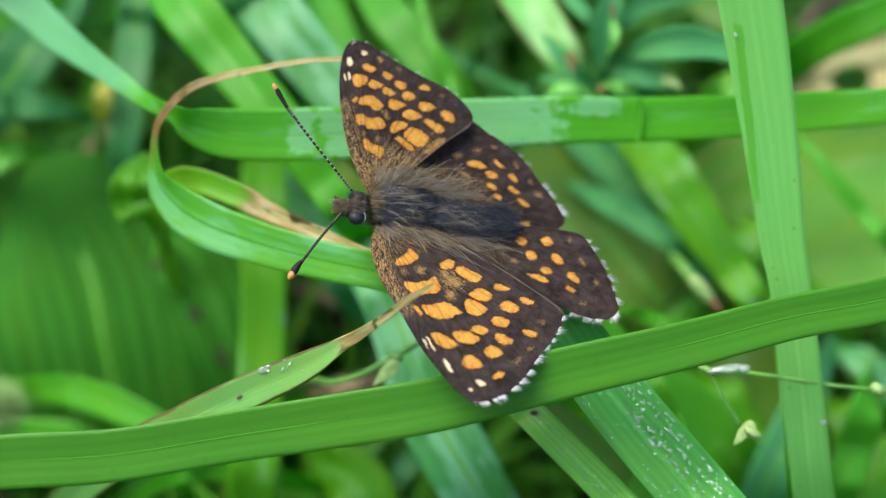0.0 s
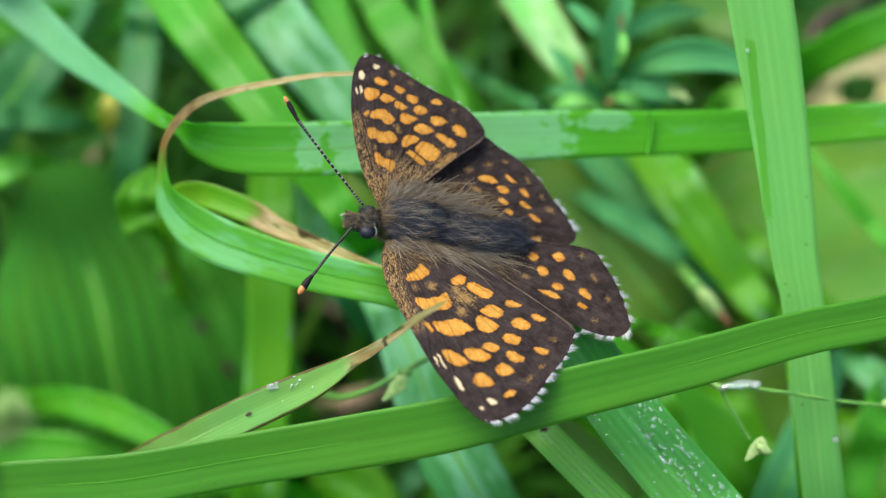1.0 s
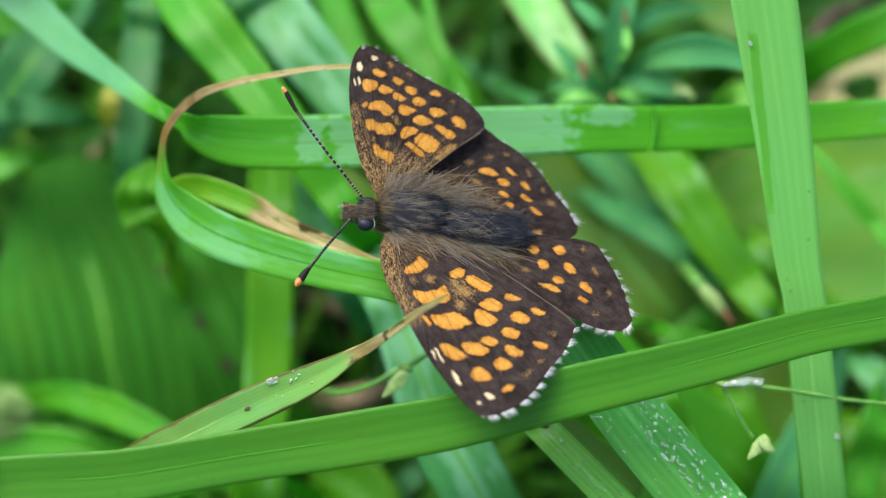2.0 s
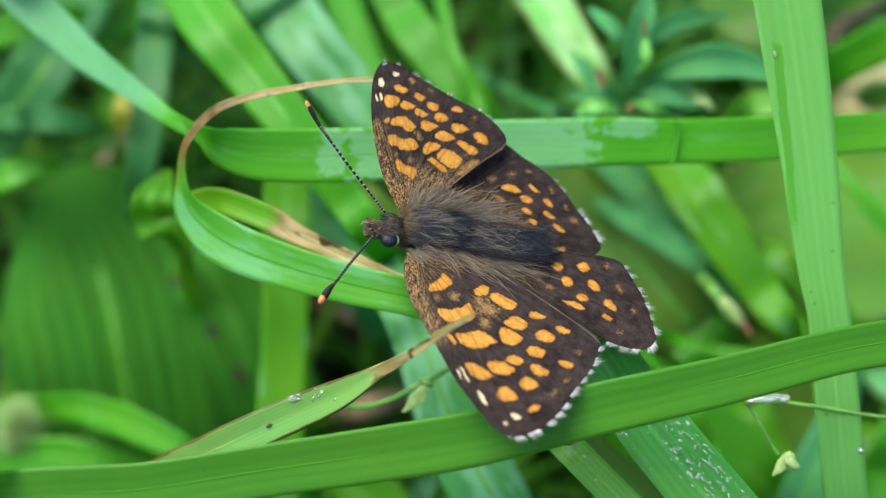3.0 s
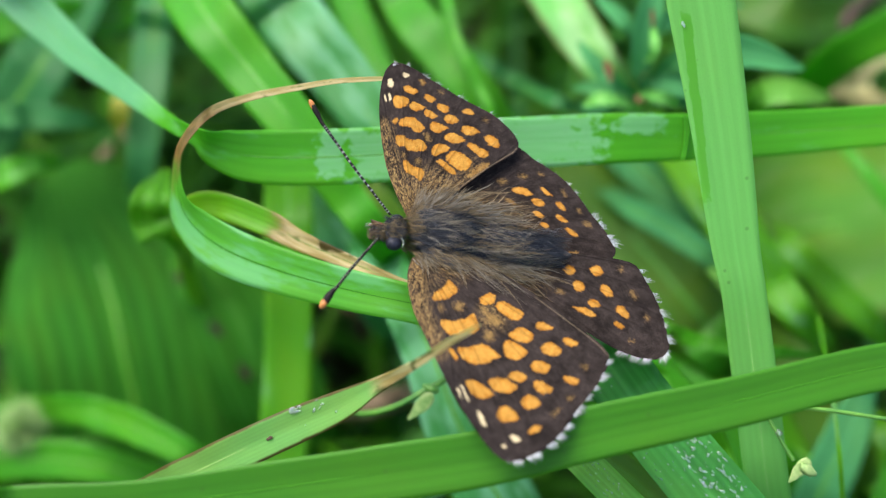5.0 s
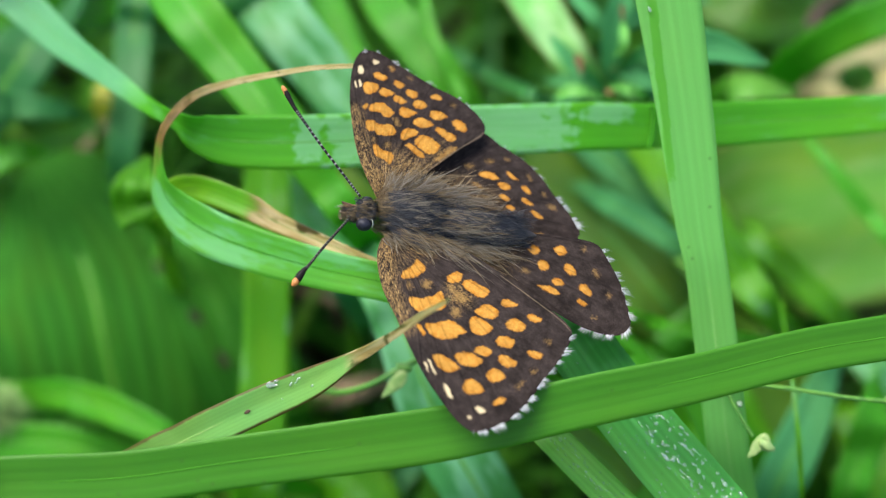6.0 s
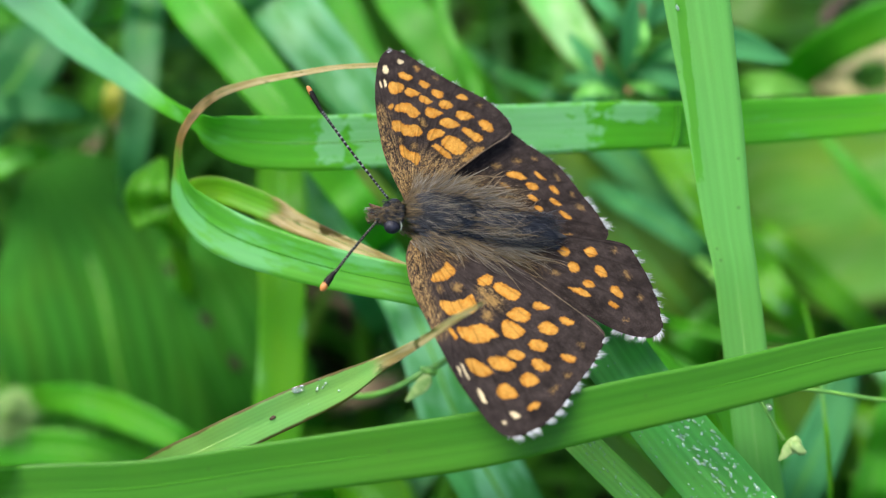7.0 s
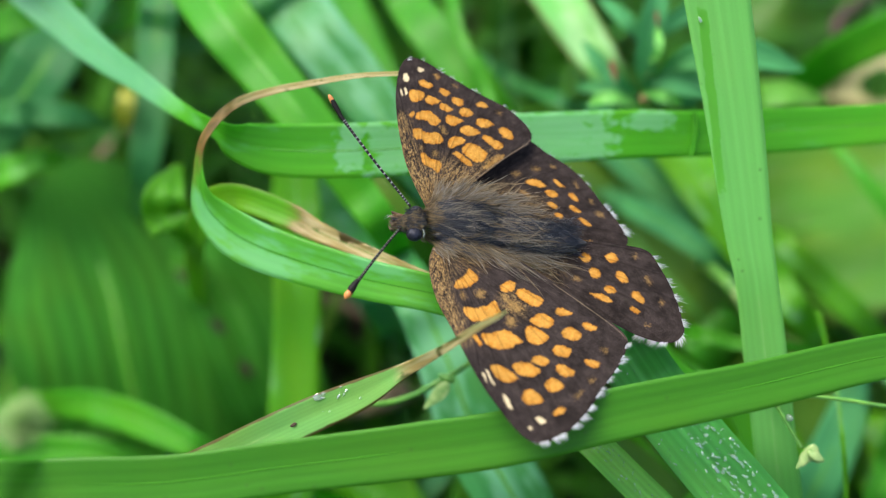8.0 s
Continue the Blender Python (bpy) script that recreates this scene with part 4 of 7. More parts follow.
sward(OLIVE, [(38.1, 88.3, 56.3, 7.71, 0), (38.8, 60.7, 72.9, 9.07, 0), (44.7, 48.8, 72.5, 9.20, 0), (50.8, 42.0, 64.6, 8.37, 0), (63.8, 43.2, 33.8, 6.32, 0)], "dull yellow-green blade deep in the sward", 0.1)
sward(GREEN, [(21.0, 40.5, 63.5, 3.72, 0), (27.5, 25.0, 74.1, 6.74, 0), (36.7, 16.3, 72.5, 9.05, 0), (46.0, 11.0, 63.3, 9.26, 0), (60.3, 13.8, 29.9, 8.81, 0)], "soft green blade behind a seed stalk", 0.1)

sward(OLIVE, [(41.8, 49.1, 51.1, 6.02, 0), (45.1, 32.5, 67.3, 9.80, 0), (51.1, 24.8, 66.4, 10.46, 0), (56.1, 18.2, 58.7, 9.69, 0), (66.8, 17.4, 26.4, 8.03, 0)], "dull green blade beneath an upright one", 0.1)

sward(OLIVE, [(-22.4, 55.5, 94.4, 2.86, 0), (-17.0, 43.0, 99.8, 3.92, 0), (-11.9, 35.9, 99.3, 4.43, 0), (-7.1, 33.2, 92.1, 4.23, 0), (-0.7, 39.7, 65.4, 3.80, 0)], "dull olive blade in the gap under the butterfly's head", 0.1)
sward(OLIVE, [(5.6, 13.1, 92.8, 3.67, 0), (12.2, 3.4, 96.6, 4.42, 0), (18.8, -1.9, 95.0, 4.49, 0), (25.3, -5.9, 89.4, 4.14, 0), (38.0, -0.4, 56.9, 3.33, 0)], "dull olive blade beneath the wet ones", 0.1)
sward(HERB, [(47.1, 7.5, 37.7, 5.58, 0), (46.0, 6.4, 67.2, 6.83, 0), (49.9, 13.1, 75.0, 6.42, 0), (56.1, 23.6, 73.1, 5.05, 0), (69.1, 44.7, 54.0, 2.94, 0)], "blue-green blade behind an upright one", 0.1)
sward(YELLOW, [(42.5, 20.1, 98.2, 0.37, 0), (38.8, 5.5, 107.2, 0.52, 0), (38.3, -1.2, 107.0, 0.57, 0), (38.8, -5.7, 103.5, 0.57, 0), (40.9, -8.1, 94.0, 0.53, 0), (51.3, 0.3, 57.4, 0.50, 0)], "thin pale stem beside an upright blade", 0.2)

# ---- broad leaves ----


def broad_leaf(rows, material, label, pleats, depth, **more):
    return grass(rows, material, label, name="broad_leaf", category="leaf", group="broad leaves", rib=(RIB_GREEN, 0.03, 0.15, "raised midrib"), ribs=(pleats, depth), thick=0.35, **more)


broad_leaf([(-53.92, 18.9, -1.07, 6.68, 0), (-56.08, 26.35, 21.29, 27.31, 0), (-56.2, 32.52, 40.07, 37.86, 0), (-57.59, 40.5, 53.29, 37.81, 0), (-60.49, 50.43, 61.05, 36.84, 0), (-65.28, 59.47, 65.32, 29.41, 0), (-70.52, 67.79, 66.24, 17.03, 0), (-74.09, 73.93, 65.45, 1.02, 0)], BROAD, "large dark green pleated leaf, hanging in the shade", 11, 0.10, across=110, fold=0.05, wobble=0.02)
behind = broad_leaf([(-26.17, 36.91, -1.02, 4.67, 0), (-30.29, 32.52, 40.07, 14.95, 0), (-34.03, 36.6, 55.83, 18.01, 0), (-38.33, 44.28, 64.62, 16.87, 0), (-44.93, 53.04, 68.67, 11.37, 0), (-57.52, 76.3, 53.34, 2.15, 0)], BROAD, "dark green pleated leaf behind another", 4, 0.2, across=36, fold=0.05, wobble=0.02)
# Dark blobs added where only shaded gaps show at the leaf's edge.
for (x, y, z), (la, wa) in (((-46.75, 47.57, 67.4), (1.7, 0.8)), ((-41.11, 41.24, 62.6), (1.7, 0.85)), ((-37.06, 36.92, 56.9), (1.9, 0.8))):
    part("gap_shade_patch", blob_mesh("gap_shade_patch", (x, y, z), ((0.55 * la, -0.5 * la, -0.67 * la), (0.75 * wa, 0.3 * wa, 0.35 * wa), (0.02, -0.12, 0.16)), rough=0.12), LITTER_GAP_DARK, behind, "dark patch standing in for the shaded gap between leaves")
broad_leaf([(-47.48, 58.61, 53.48, 3.07, 0), (-39.31, 30.61, 98.61, 5.35, 0), (-39.85, 29.52, 106.13, 6.3, 0), (-39.84, 31.09, 108.75, 4.8, 0), (-39.36, 37.25, 106.58, 0.75, 0)], YELLOW, "small rounded yellow-green leaf", 2, 0.2, across=14, fold=0.08, wobble=0.02)
broad_leaf([(40.89, 78.77, -0.92, 5.18, 0), (43.73, 62.71, 42.72, 20.47, 0), (53.12, 59.31, 62.4, 31.71, 0), (64.81, 57.81, 69.6, 34.51, 0), (77.35, 58.64, 73.04, 29.39, 0), (93.71, 64.88, 69.54, 17.64, 0), (114.83, 78.84, 55.33, 1.08, 0)], LIME, "broad bright yellow-green leaf with a faint brown rim", 2, 0.25, across=30, fold=0.08, wobble=0.03)
broad_leaf([(65.88, 106.57, 49.07, 3.55, 0), (66.8, 89.66, 70.76, 11.55, 0), (73.27, 86.84, 75.53, 15.35, 0), (82.48, 88.85, 77.1, 15.35, 0), (96.2, 94.21, 74.31, 9.45, 0), (157.8, 175.32, -0.75, 1.58, 0)], DEAD, "withered beige leaf with a torn hole", 3, 0.5, across=24, fold=0.1, wobble=0.06, hole=(19.5, 15, 4.2, 4.6))

# ---- the herb with small leaflets ----


def herb():
    base = new("herb")
    base.location = Vector((25.08, 57.68, 94.63)) * 0.001
    tagged(base, "blue-green herb sprig with narrow wet leaflets and rusty bracts", "plant")
    inv = Matrix.Translation(-base.location)

    def add(name, me, material, label=""):
        me.transform(inv)
        return part(name, me, material, base, label)

    def leaflet(rows, material=HERB, label=""):
        SEED[0] += 1
        add("leaflet", strip_mesh("leaflet", rows, seed=SEED[0], fold=0.25, ribs=(2, 0.05), thick=0.2, wobble=0.05), material, label)

    leaflet([(22.26, 45.98, 110.61, 0.46, 0), (21.26, 46.76, 114.01, 2.26, 0), (21.41, 48.63, 118.27, 3.12, 0), (22.21, 51.28, 121.73, 2.8, 0), (23.49, 55.66, 123.76, 0.45, 0)])
    leaflet([(23.02, 47.79, 112.03, 0.46, 0), (25.72, 46.18, 116.35, 2.82, 0), (29.74, 45.33, 118.48, 4.39, 0), (34.13, 45.22, 118.39, 3.81, 0), (38.53, 44.18, 117.58, 2.05, 0), (41.03, 44.54, 116.46, 0.37, 0)])
    leaflet([(22.64, 47.19, 111.56, 0.46, 0), (24.58, 45.69, 113.18, 3.02, 0), (27.4, 44.52, 113.66, 3.29, 0), (30.39, 43.58, 112.93, 1.65, 0), (31.97, 43.79, 111.69, 0.38, 0)])
    leaflet([(20.63, 47.58, 109.07, 0.47, 0), (17.28, 47.79, 112.03, 1.99, 0), (14.99, 49.9, 113.68, 1.84, 0), (13.56, 52.24, 114.11, 0.39, 0)])
    leaflet([(21.41, 46.97, 108.6, 0.47, 0), (18.05, 45.08, 109.91, 1.68, 0), (15.37, 44.78, 109.67, 1.38, 0), (13.56, 45.45, 108.8, 0.31, 0)])
    leaflet([(21.26, 46.78, 109.84, 0.39, 0), (19.14, 45.78, 111.85, 1.52, 0), (17.42, 45.69, 113.18, 1.36, 0), (16.25, 47.45, 113.16, 0.3, 0)])
    leaflet([(22.41, 46.17, 109.37, 0.39, 0), (24.76, 44.58, 110.92, 1.52, 0), (27.03, 44.34, 110.73, 1.22, 0), (28.76, 44.78, 109.67, 0.31, 0)])
    leaflet([(21.11, 51.41, 114.85, 0.31, 0), (19.44, 52.36, 117, 1.97, 0), (17.67, 54.72, 117.44, 1.84, 0), (15.98, 57.67, 116.95, 0.39, 0)])
    leaflet([(22.79, 51.41, 114.85, 0.31, 0), (24.76, 52.36, 117, 2.28, 0), (27.99, 54.54, 117.3, 2.6, 0), (32.26, 56.75, 116.24, 1.71, 0), (35.86, 58.35, 114.7, 0.39, 0)])
    leaflet([(20.92, 47.94, 106.56, 0.39, 0), (18.56, 49.18, 107.53, 2.36, 0), (15.91, 50.61, 107.25, 2.06, 0), (13.32, 52.09, 105.62, 0.4, 0)])
    leaflet([(23.95, 49.21, 111.74, 0.31, 0), (25.34, 47.11, 114.29, 1.36, 0), (27.4, 46.17, 114.95, 1.05, 0), (29.05, 45.82, 114.68, 0.22, 0)])
    leaflet([(15.59, 46.67, 108.36, 0.31, 0), (16.52, 45.5, 110.24, 0.92, 0), (17.92, 44.58, 110.92, 0.91, 0), (19.82, 44.7, 111.01, 0.3, 0)], HUSK, "withered cream leaflet tip")
    leaflet([(21.64, 47.69, 110.56, 0.23, 0), (21.41, 46.16, 113.55, 0.75, 0), (21.79, 46.06, 114.86, 0.22, 0)], HUSK, "withered cream leaflet tip")
    add("stem", tube_mesh("stem", [(29.88, 108.52, -0.86, 1.94, 0), (26.76, 68.01, 74.78, 1.16, 0), (23.59, 50.48, 102.96, 0.81, 0), (22.64, 48, 110.79, 0.62, 0), (23.12, 53.92, 112.63, 0.47, 0)]), STEM)
    add("bract", blob_mesh("bract", (21.87, 45.68, 110.38), ((1.0, 0.2, 0.2), (0, 0.9, 0), (0, 0, 0.6)), taper=0.5, rough=0.15), RUST, "rust-brown bract")
    add("bract", blob_mesh("bract", (18.02, 49.09, 111.65), ((0.5, -0.8, -0.6), (0.4, 0.3, 0), (0, 0, 0.3)), taper=0.5, rough=0.15), RUST, "rust-brown bract")
    add("bract", blob_mesh("bract", (22.21, 49.54, 120.37), ((0.1, -0.7, -0.9), (0.3, 0, 0), (0, 0.2, 0.2)), taper=0.5, rough=0.15), RUST, "rust-brown bract")
    leaflet([(20.0, 43.7, 111.0, 0.45, 0), (17.6, 42.5, 113.2, 1.64, 0), (15.5, 42.6, 113.3, 1.79, 0), (13.9, 43.4, 111.4, 0.45, 0)], PALE, "pale mint leaflet")
    leaflet([(21.0, 44.7, 111.8, 0.38, 0), (22.6, 42.1, 114.2, 1.18, 0), (24.3, 41.6, 113.8, 1.33, 0), (25.9, 42.5, 111.9, 0.30, 0)], PALE, "pale mint leaflet")
    leaflet([(21.4, 48.3, 114.0, 0.30, 0), (22.0, 46.0, 117.3, 0.89, 0), (22.3, 46.7, 119.0, 1.18, 0), (22.3, 50.0, 119.1, 0.30, 0)], PALE, "pale mint leaflet")
    add("bract", blob_mesh("bract", (17.06, 46.39, 114.36), ((0.35, -0.95, -1.1), (0.55, 0.2, 0), (0, 0.2, 0.25)), taper=0.5, rough=0.15), RUST, "rust-brown bract")
    leaflet([(27.5, 44.57, 113, 1.2, 0), (29.54, 43.77, 113.77, 1.64, 0), (30.77, 42.78, 113.7, 0.89, 0), (31.37, 42.08, 113.15, 0.22, 0)], HUSK, "withered cream leaflet tip")


herb()
broad_leaf([(42.57, 78.77, 69.23, 1.02, 0), (41.02, 59.38, 95.95, 3.1, 0), (43.91, 56.39, 100.6, 3.67, 0), (49.24, 56.53, 99.31, 2.02, 0), (53.08, 59.17, 95.79, 0.34, 0)], WETPALE, "pale cream-green leaf tip", 2, 0.1, across=12, fold=0.15)

# ---- stalks with seed pods ----


def pod_stalk():
    base = new("seed_stalk")
    base.location = Vector((64.13, 2.72, 93.56)) * 0.001
    tagged(base, "thin green stalk with pale seed pods and a wet joint", "plant")
    inv = Matrix.Translation(-base.location)

    def add(name, me, material, label=""):
        me.transform(inv)
        return part(name, me, material, base, label)

    add("stem", tube_mesh("stem", [(122.44, 13.26, -1.09, 1.32, 0), (87.55, 12.18, 59.08, 0.86, 0), (57.23, -3.15, 108.53, 0.5, 0), (47.29, -3.9, 113.52, 0.42, 0), (41.01, -3.9, 114.91, 0.42, 0), (35.47, -3.53, 115.9, 0.42, 0), (30.57, -3.36, 116.74, 0.47, 0), (27.61, -3.17, 116.88, 0.53, 0)]), STEM)
    add("branch", tube_mesh("branch", [(27.73, -3.22, 116.85, 0.47, 0), (28.91, -4.85, 115.57, 0.36, 0), (30.27, -6.72, 114.11, 0.36, 0), (31.04, -7.65, 113.38, 0.41, 0)]), STEM)
    add("pod", blob_mesh("pod", (31.52, -8.49, 112.72), ((-1.0, -0.85, -0.8), (0.75, -0.5, 0), (0, 0.5, 0.5)), taper=0.75, rough=0.14), HUSK, "pale green seed pod")
    add("pod", blob_mesh("pod", (32.32, -8.67, 113.28), ((0.85, -0.3, -0.2), (0, 0.6, 0.4), (0, -0.35, 0.45)), taper=0.4, rough=0.16), HUSK, "pale green seed pod")
    add("joint", blob_mesh("joint", (27.56, -3.34, 117.03), ((-0.9, 0.3, 0.3), (0, 0.4, 0.3), (0, -0.3, 0.4)), taper=0.4, rough=0.1), HUSK, "swollen pale joint")
    add("bud", blob_mesh("bud", (46.18, -4, 114.14), ((-0.8, 0.2, 0.1), (0, 0.6, 0.5), (0, -0.5, 0.6)), taper=0.2, rough=0.15), HUSK, "pale green bud")
    add("water_drop", blob_mesh("water_drop", (29.47, -3.59, 117.67), ((1.9, 0.25, 0.2), (0, 0.35, 0.25), (0, -0.25, 0.35)), rough=0.1), WATER, "water caught at the joint")
    add("water_drop", blob_mesh("water_drop", (31.35, -3.71, 117.86), ((0.6, 0.1, 0), (0, 0.35, 0.3), (0, -0.3, 0.35))), WATER, "water caught at the joint")


pod_stalk()


def small_pod():
    base = new("seed_stalk")
    base.location = Vector((-5.66, 6.37, 103.4)) * 0.001
    tagged(base, "curved green stalk with one pale pointed seed pod", "plant")
    inv = Matrix.Translation(-base.location)

    def add(name, me, material, label=""):
        me.transform(inv)
        return part(name, me, material, base, label)

    add("stem", tube_mesh("stem", [(-43.32, 55.38, -0.97, 1.71, 0), (-22.94, 18.01, 77.59, 1.13, 0), (-16.48, 6.41, 99.24, 0.9, 0), (-12.54, 1.58, 106.63, 0.71, 0), (-9.07, 0.54, 110.01, 0.63, 0), (-5.87, 1.28, 111.99, 0.69, 0), (-2.8, 3.83, 111.18, 0.64, 0), (1.12, 13.2, 101.75, 0.56, 0)]), STEM)
    add("pod", blob_mesh("pod", (-6.32, -0.63, 111.89), ((-1.35, -1.0, -0.9), (0.7, -0.5, -0.4), (0, 0.5, 0.6)), taper=0.75, rough=0.05), HUSK, "pale cream-green seed pod")
    add("bract", blob_mesh("bract", (-5.23, 1.23, 112.64), ((-0.9, 0.3, 0.2), (0.2, 0.4, 0.3), (0, -0.4, 0.5)), taper=0.5, rough=0.2), STEM, "green bract")


small_pod()


def pale_bud():
    base = new("flower_bud")
    base.location = Vector((36.84, 29.47, 86.55)) * 0.001
    tagged(base, "pale yellow-green bud with a dark withered end on a stalk", "plant")
    inv = Matrix.Translation(-base.location)

    def add(name, me, material, label=""):
        me.transform(inv)
        return part(name, me, material, base, label)

    add("stem", tube_mesh("stem", [(41.59, 115.7, -0.85, 2.81, 0), (36.45, 55.02, 64.63, 1.94, 0), (33.1, 29.36, 92.04, 1.73, 0), (33.73, 25.19, 94.37, 1.84, 0)]), STEM)
    add("bud", blob_mesh("bud", (34.86, 23.34, 94.32), ((1.7, -1.6, -1.3), (0.9, 0.7, 0.5), (0, -0.8, 0.9)), taper=0.35, rough=0.08), HUSK)
    add("withered_tip", blob_mesh("withered_tip", (36.62, 21.41, 93.51), ((0.8, -0.9, -0.7), (0.4, 0.3, 0.2), (0, -0.4, 0.4)), taper=0.6, rough=0.2), RUST, "dark withered end")


pale_bud()


def yellow_flower():
    base = new("flower")
    base.location = Vector((-55.3, 65.52, 86.79)) * 0.001
    tagged(base, "small yellow flower half hidden in the grass", "flower")
    inv = Matrix.Translation(-base.location)

    def add(name, me, material, label=""):
        me.transform(inv)
        return part(name, me, material, base, label)

    add("stem", tube_mesh("stem", [(-86.32, 108.52, -0.86, 1.94, 0), (-66.35, 79.69, 55.99, 1.29, 0), (-55.67, 63.71, 85.38, 0.92, 0)]), STEM)
    for rows in ([(-54.83, 62.17, 86.97, 0.9, 0), (-54.06, 60.81, 91.49, 1.15, 0), (-53.38, 62.1, 93.9, 1.23, 0), (-53.5, 64.96, 93.33, 0.44, 0)], [(-54.83, 62.17, 86.97, 0.9, 0), (-52.47, 60.46, 91.22, 1.06, 0), (-51.8, 61.76, 93.63, 1.05, 0), (-52.75, 65.48, 92.35, 0.45, 0)],
                 [(-54.83, 62.17, 86.97, 0.9, 0), (-52.85, 60.03, 92.28, 1.14, 0), (-52.18, 60.76, 94.24, 1.13, 0), (-52.32, 62.8, 94.44, 0.44, 0)]):
        SEED[0] += 1
        add("petal", strip_mesh("petal", rows, seed=SEED[0], fold=0.2), PETAL)


yellow_flower()


def seed_head():
    base = new("fuzzy_plant")
    base.location = Vector((-70.87, 26.55, 56.35)) * 0.001
    tagged(base, "fuzzy pale green seed head in the grass", "plant")
    inv = Matrix.Translation(-base.location)
    rng = np.random.RandomState(3)
    o = np.array((-67.97, 22.46, 64.32)) * 0.001
    me = tube_mesh("stem", [(-92.11, 24.71, -1.05, 1.58, 0), (-81.25, 27.97, 29.54, 1.23, 0), (-68.48, 21.98, 62.55, 0.88, 0)])
    me.transform(inv)
    part("stem", me, STEM, base)
    st = []
    for _ in range(500):
        d = unit(rng.normal(size=3))
        st.append((o + d * 0.001, o + d * np.array((0.0055, 0.006, 0.006)) * rng.uniform(0.6, 1), d * 0 + rng.normal(size=3) * 0.0003, 0.00028))
    me = hairs_mesh("bristles", st)
    me.transform(inv)
    tagged(part("bristles", me, BRISTLE, base), "pale green bristles", kind="stuff")


seed_head()
for rows in ([(-60.04, 88.25, -0.9, 2.38, 0), (-36.02, 75.76, 25, 2.13, 0), (-16.29, 63.89, 29.68, 1.81, 0), (-3.06, 72.67, -0.93, 1.28, 0)], [(-100.61, 98.15, -0.88, 2.43, 0), (-78.83, 76.42, 46.45, 1.99, 0), (-68.29, 82.24, 57.98, 1.72, 0), (-79.85, 155.24, -0.78, 1.52, 0)], [(-37.58, 59.57, -0.96, 4.95, 0), (-22.92, 39.66, 38.67, 4.5, 0), (-12.36, 38.8, 44.98, 3.99, 0), (-3.04, 69.69, -0.94, 2.53, 0)],
             [(87.44, 234.67, -0.67, 4.23, 0), (65.8, 105.13, 68.88, 2.87, 0), (72.82, 104.31, 75.22, 2.59, 0), (138.43, 212.56, -0.7, 1.7, 0)], [(75.49, 69.69, -0.94, 3.8, 0), (73.27, 44.1, 42.14, 3.48, 0), (83.5, 40.87, 39.62, 3.07, 0), (112.85, 58.17, -0.97, 1.72, 0)]):
    high_up = rows[0][1] > 200  # the one by the withered leaf is darker
    tagged(part("dead_stalk", tube_mesh("dead_stalk", rows, 10, 8), LITTER_GAP_DARK if high_up else LITTER), "dark brown rotten stalk" if high_up else "dead brown stalk lying low in the grass", "stalk", "dead stalks")

# ---- the butterfly ----


def frame_of(origin, e1, n):
    """A wing's own plane: its origin, its two ways and its upper side."""
    e1, n = np.array(e1), np.array(n)
    return np.array(origin) * 0.001, e1, np.cross(n, e1), n


DARK, BROWN, TAN, OCHRE, RUSSET = (0.0085, 0.0065, 0.006), (0.040, 0.031, 0.027), (0.165, 0.10, 0.037), (0.26, 0.16, 0.05), (0.17, 0.085, 0.022)
AMBER, HONEY, GOLD, CREAM = (0.315, 0.128, 0.014), (0.40, 0.205, 0.038), (0.36, 0.25, 0.10), (0.56, 0.46, 0.27)


def lattice(x, y, seed):
    """Smooth value noise over arrays, 0 to 1."""
    rng = np.random.RandomState(seed)
    g = rng.uniform(size=(64, 64))
    xi, yi = np.floor(x).astype(int), np.floor(y).astype(int)
    fx, fy = x - xi, y - yi
    fx, fy = fx * fx * (3 - 2 * fx), fy * fy * (3 - 2 * fy)
    v = lambda a, b: g[a % 64, b % 64]
    return (v(xi, yi) * (1 - fx) + v(xi + 1, yi) * fx) * (1 - fy) + (v(xi, yi + 1) * (1 - fx) + v(xi + 1, yi + 1) * fx) * fy


def outline_distance(x, y, poly):
    """The distance to a closed outline, negative inside it."""
    inside, best = np.zeros(len(x), bool), np.full(len(x), 1e9)
    for (ax_, ay_), (bx_, by_) in zip(poly, np.roll(poly, -1, 0)):
        wx, wy = bx_ - ax_, by_ - ay_
        f = np.clip(((x - ax_) * wx + (y - ay_) * wy) / (wx * wx + wy * wy + 1e-9), 0, 1)
        best = np.minimum(best, np.hypot(x - ax_ - f * wx, y - ay_ - f * wy))
        inside ^= ((ay_ > y) != (by_ > y)) & (x < ax_ + wx * (y - ay_) / (wy if abs(wy) > 1e-9 else 1e-9))
    return np.where(inside, -best, best)


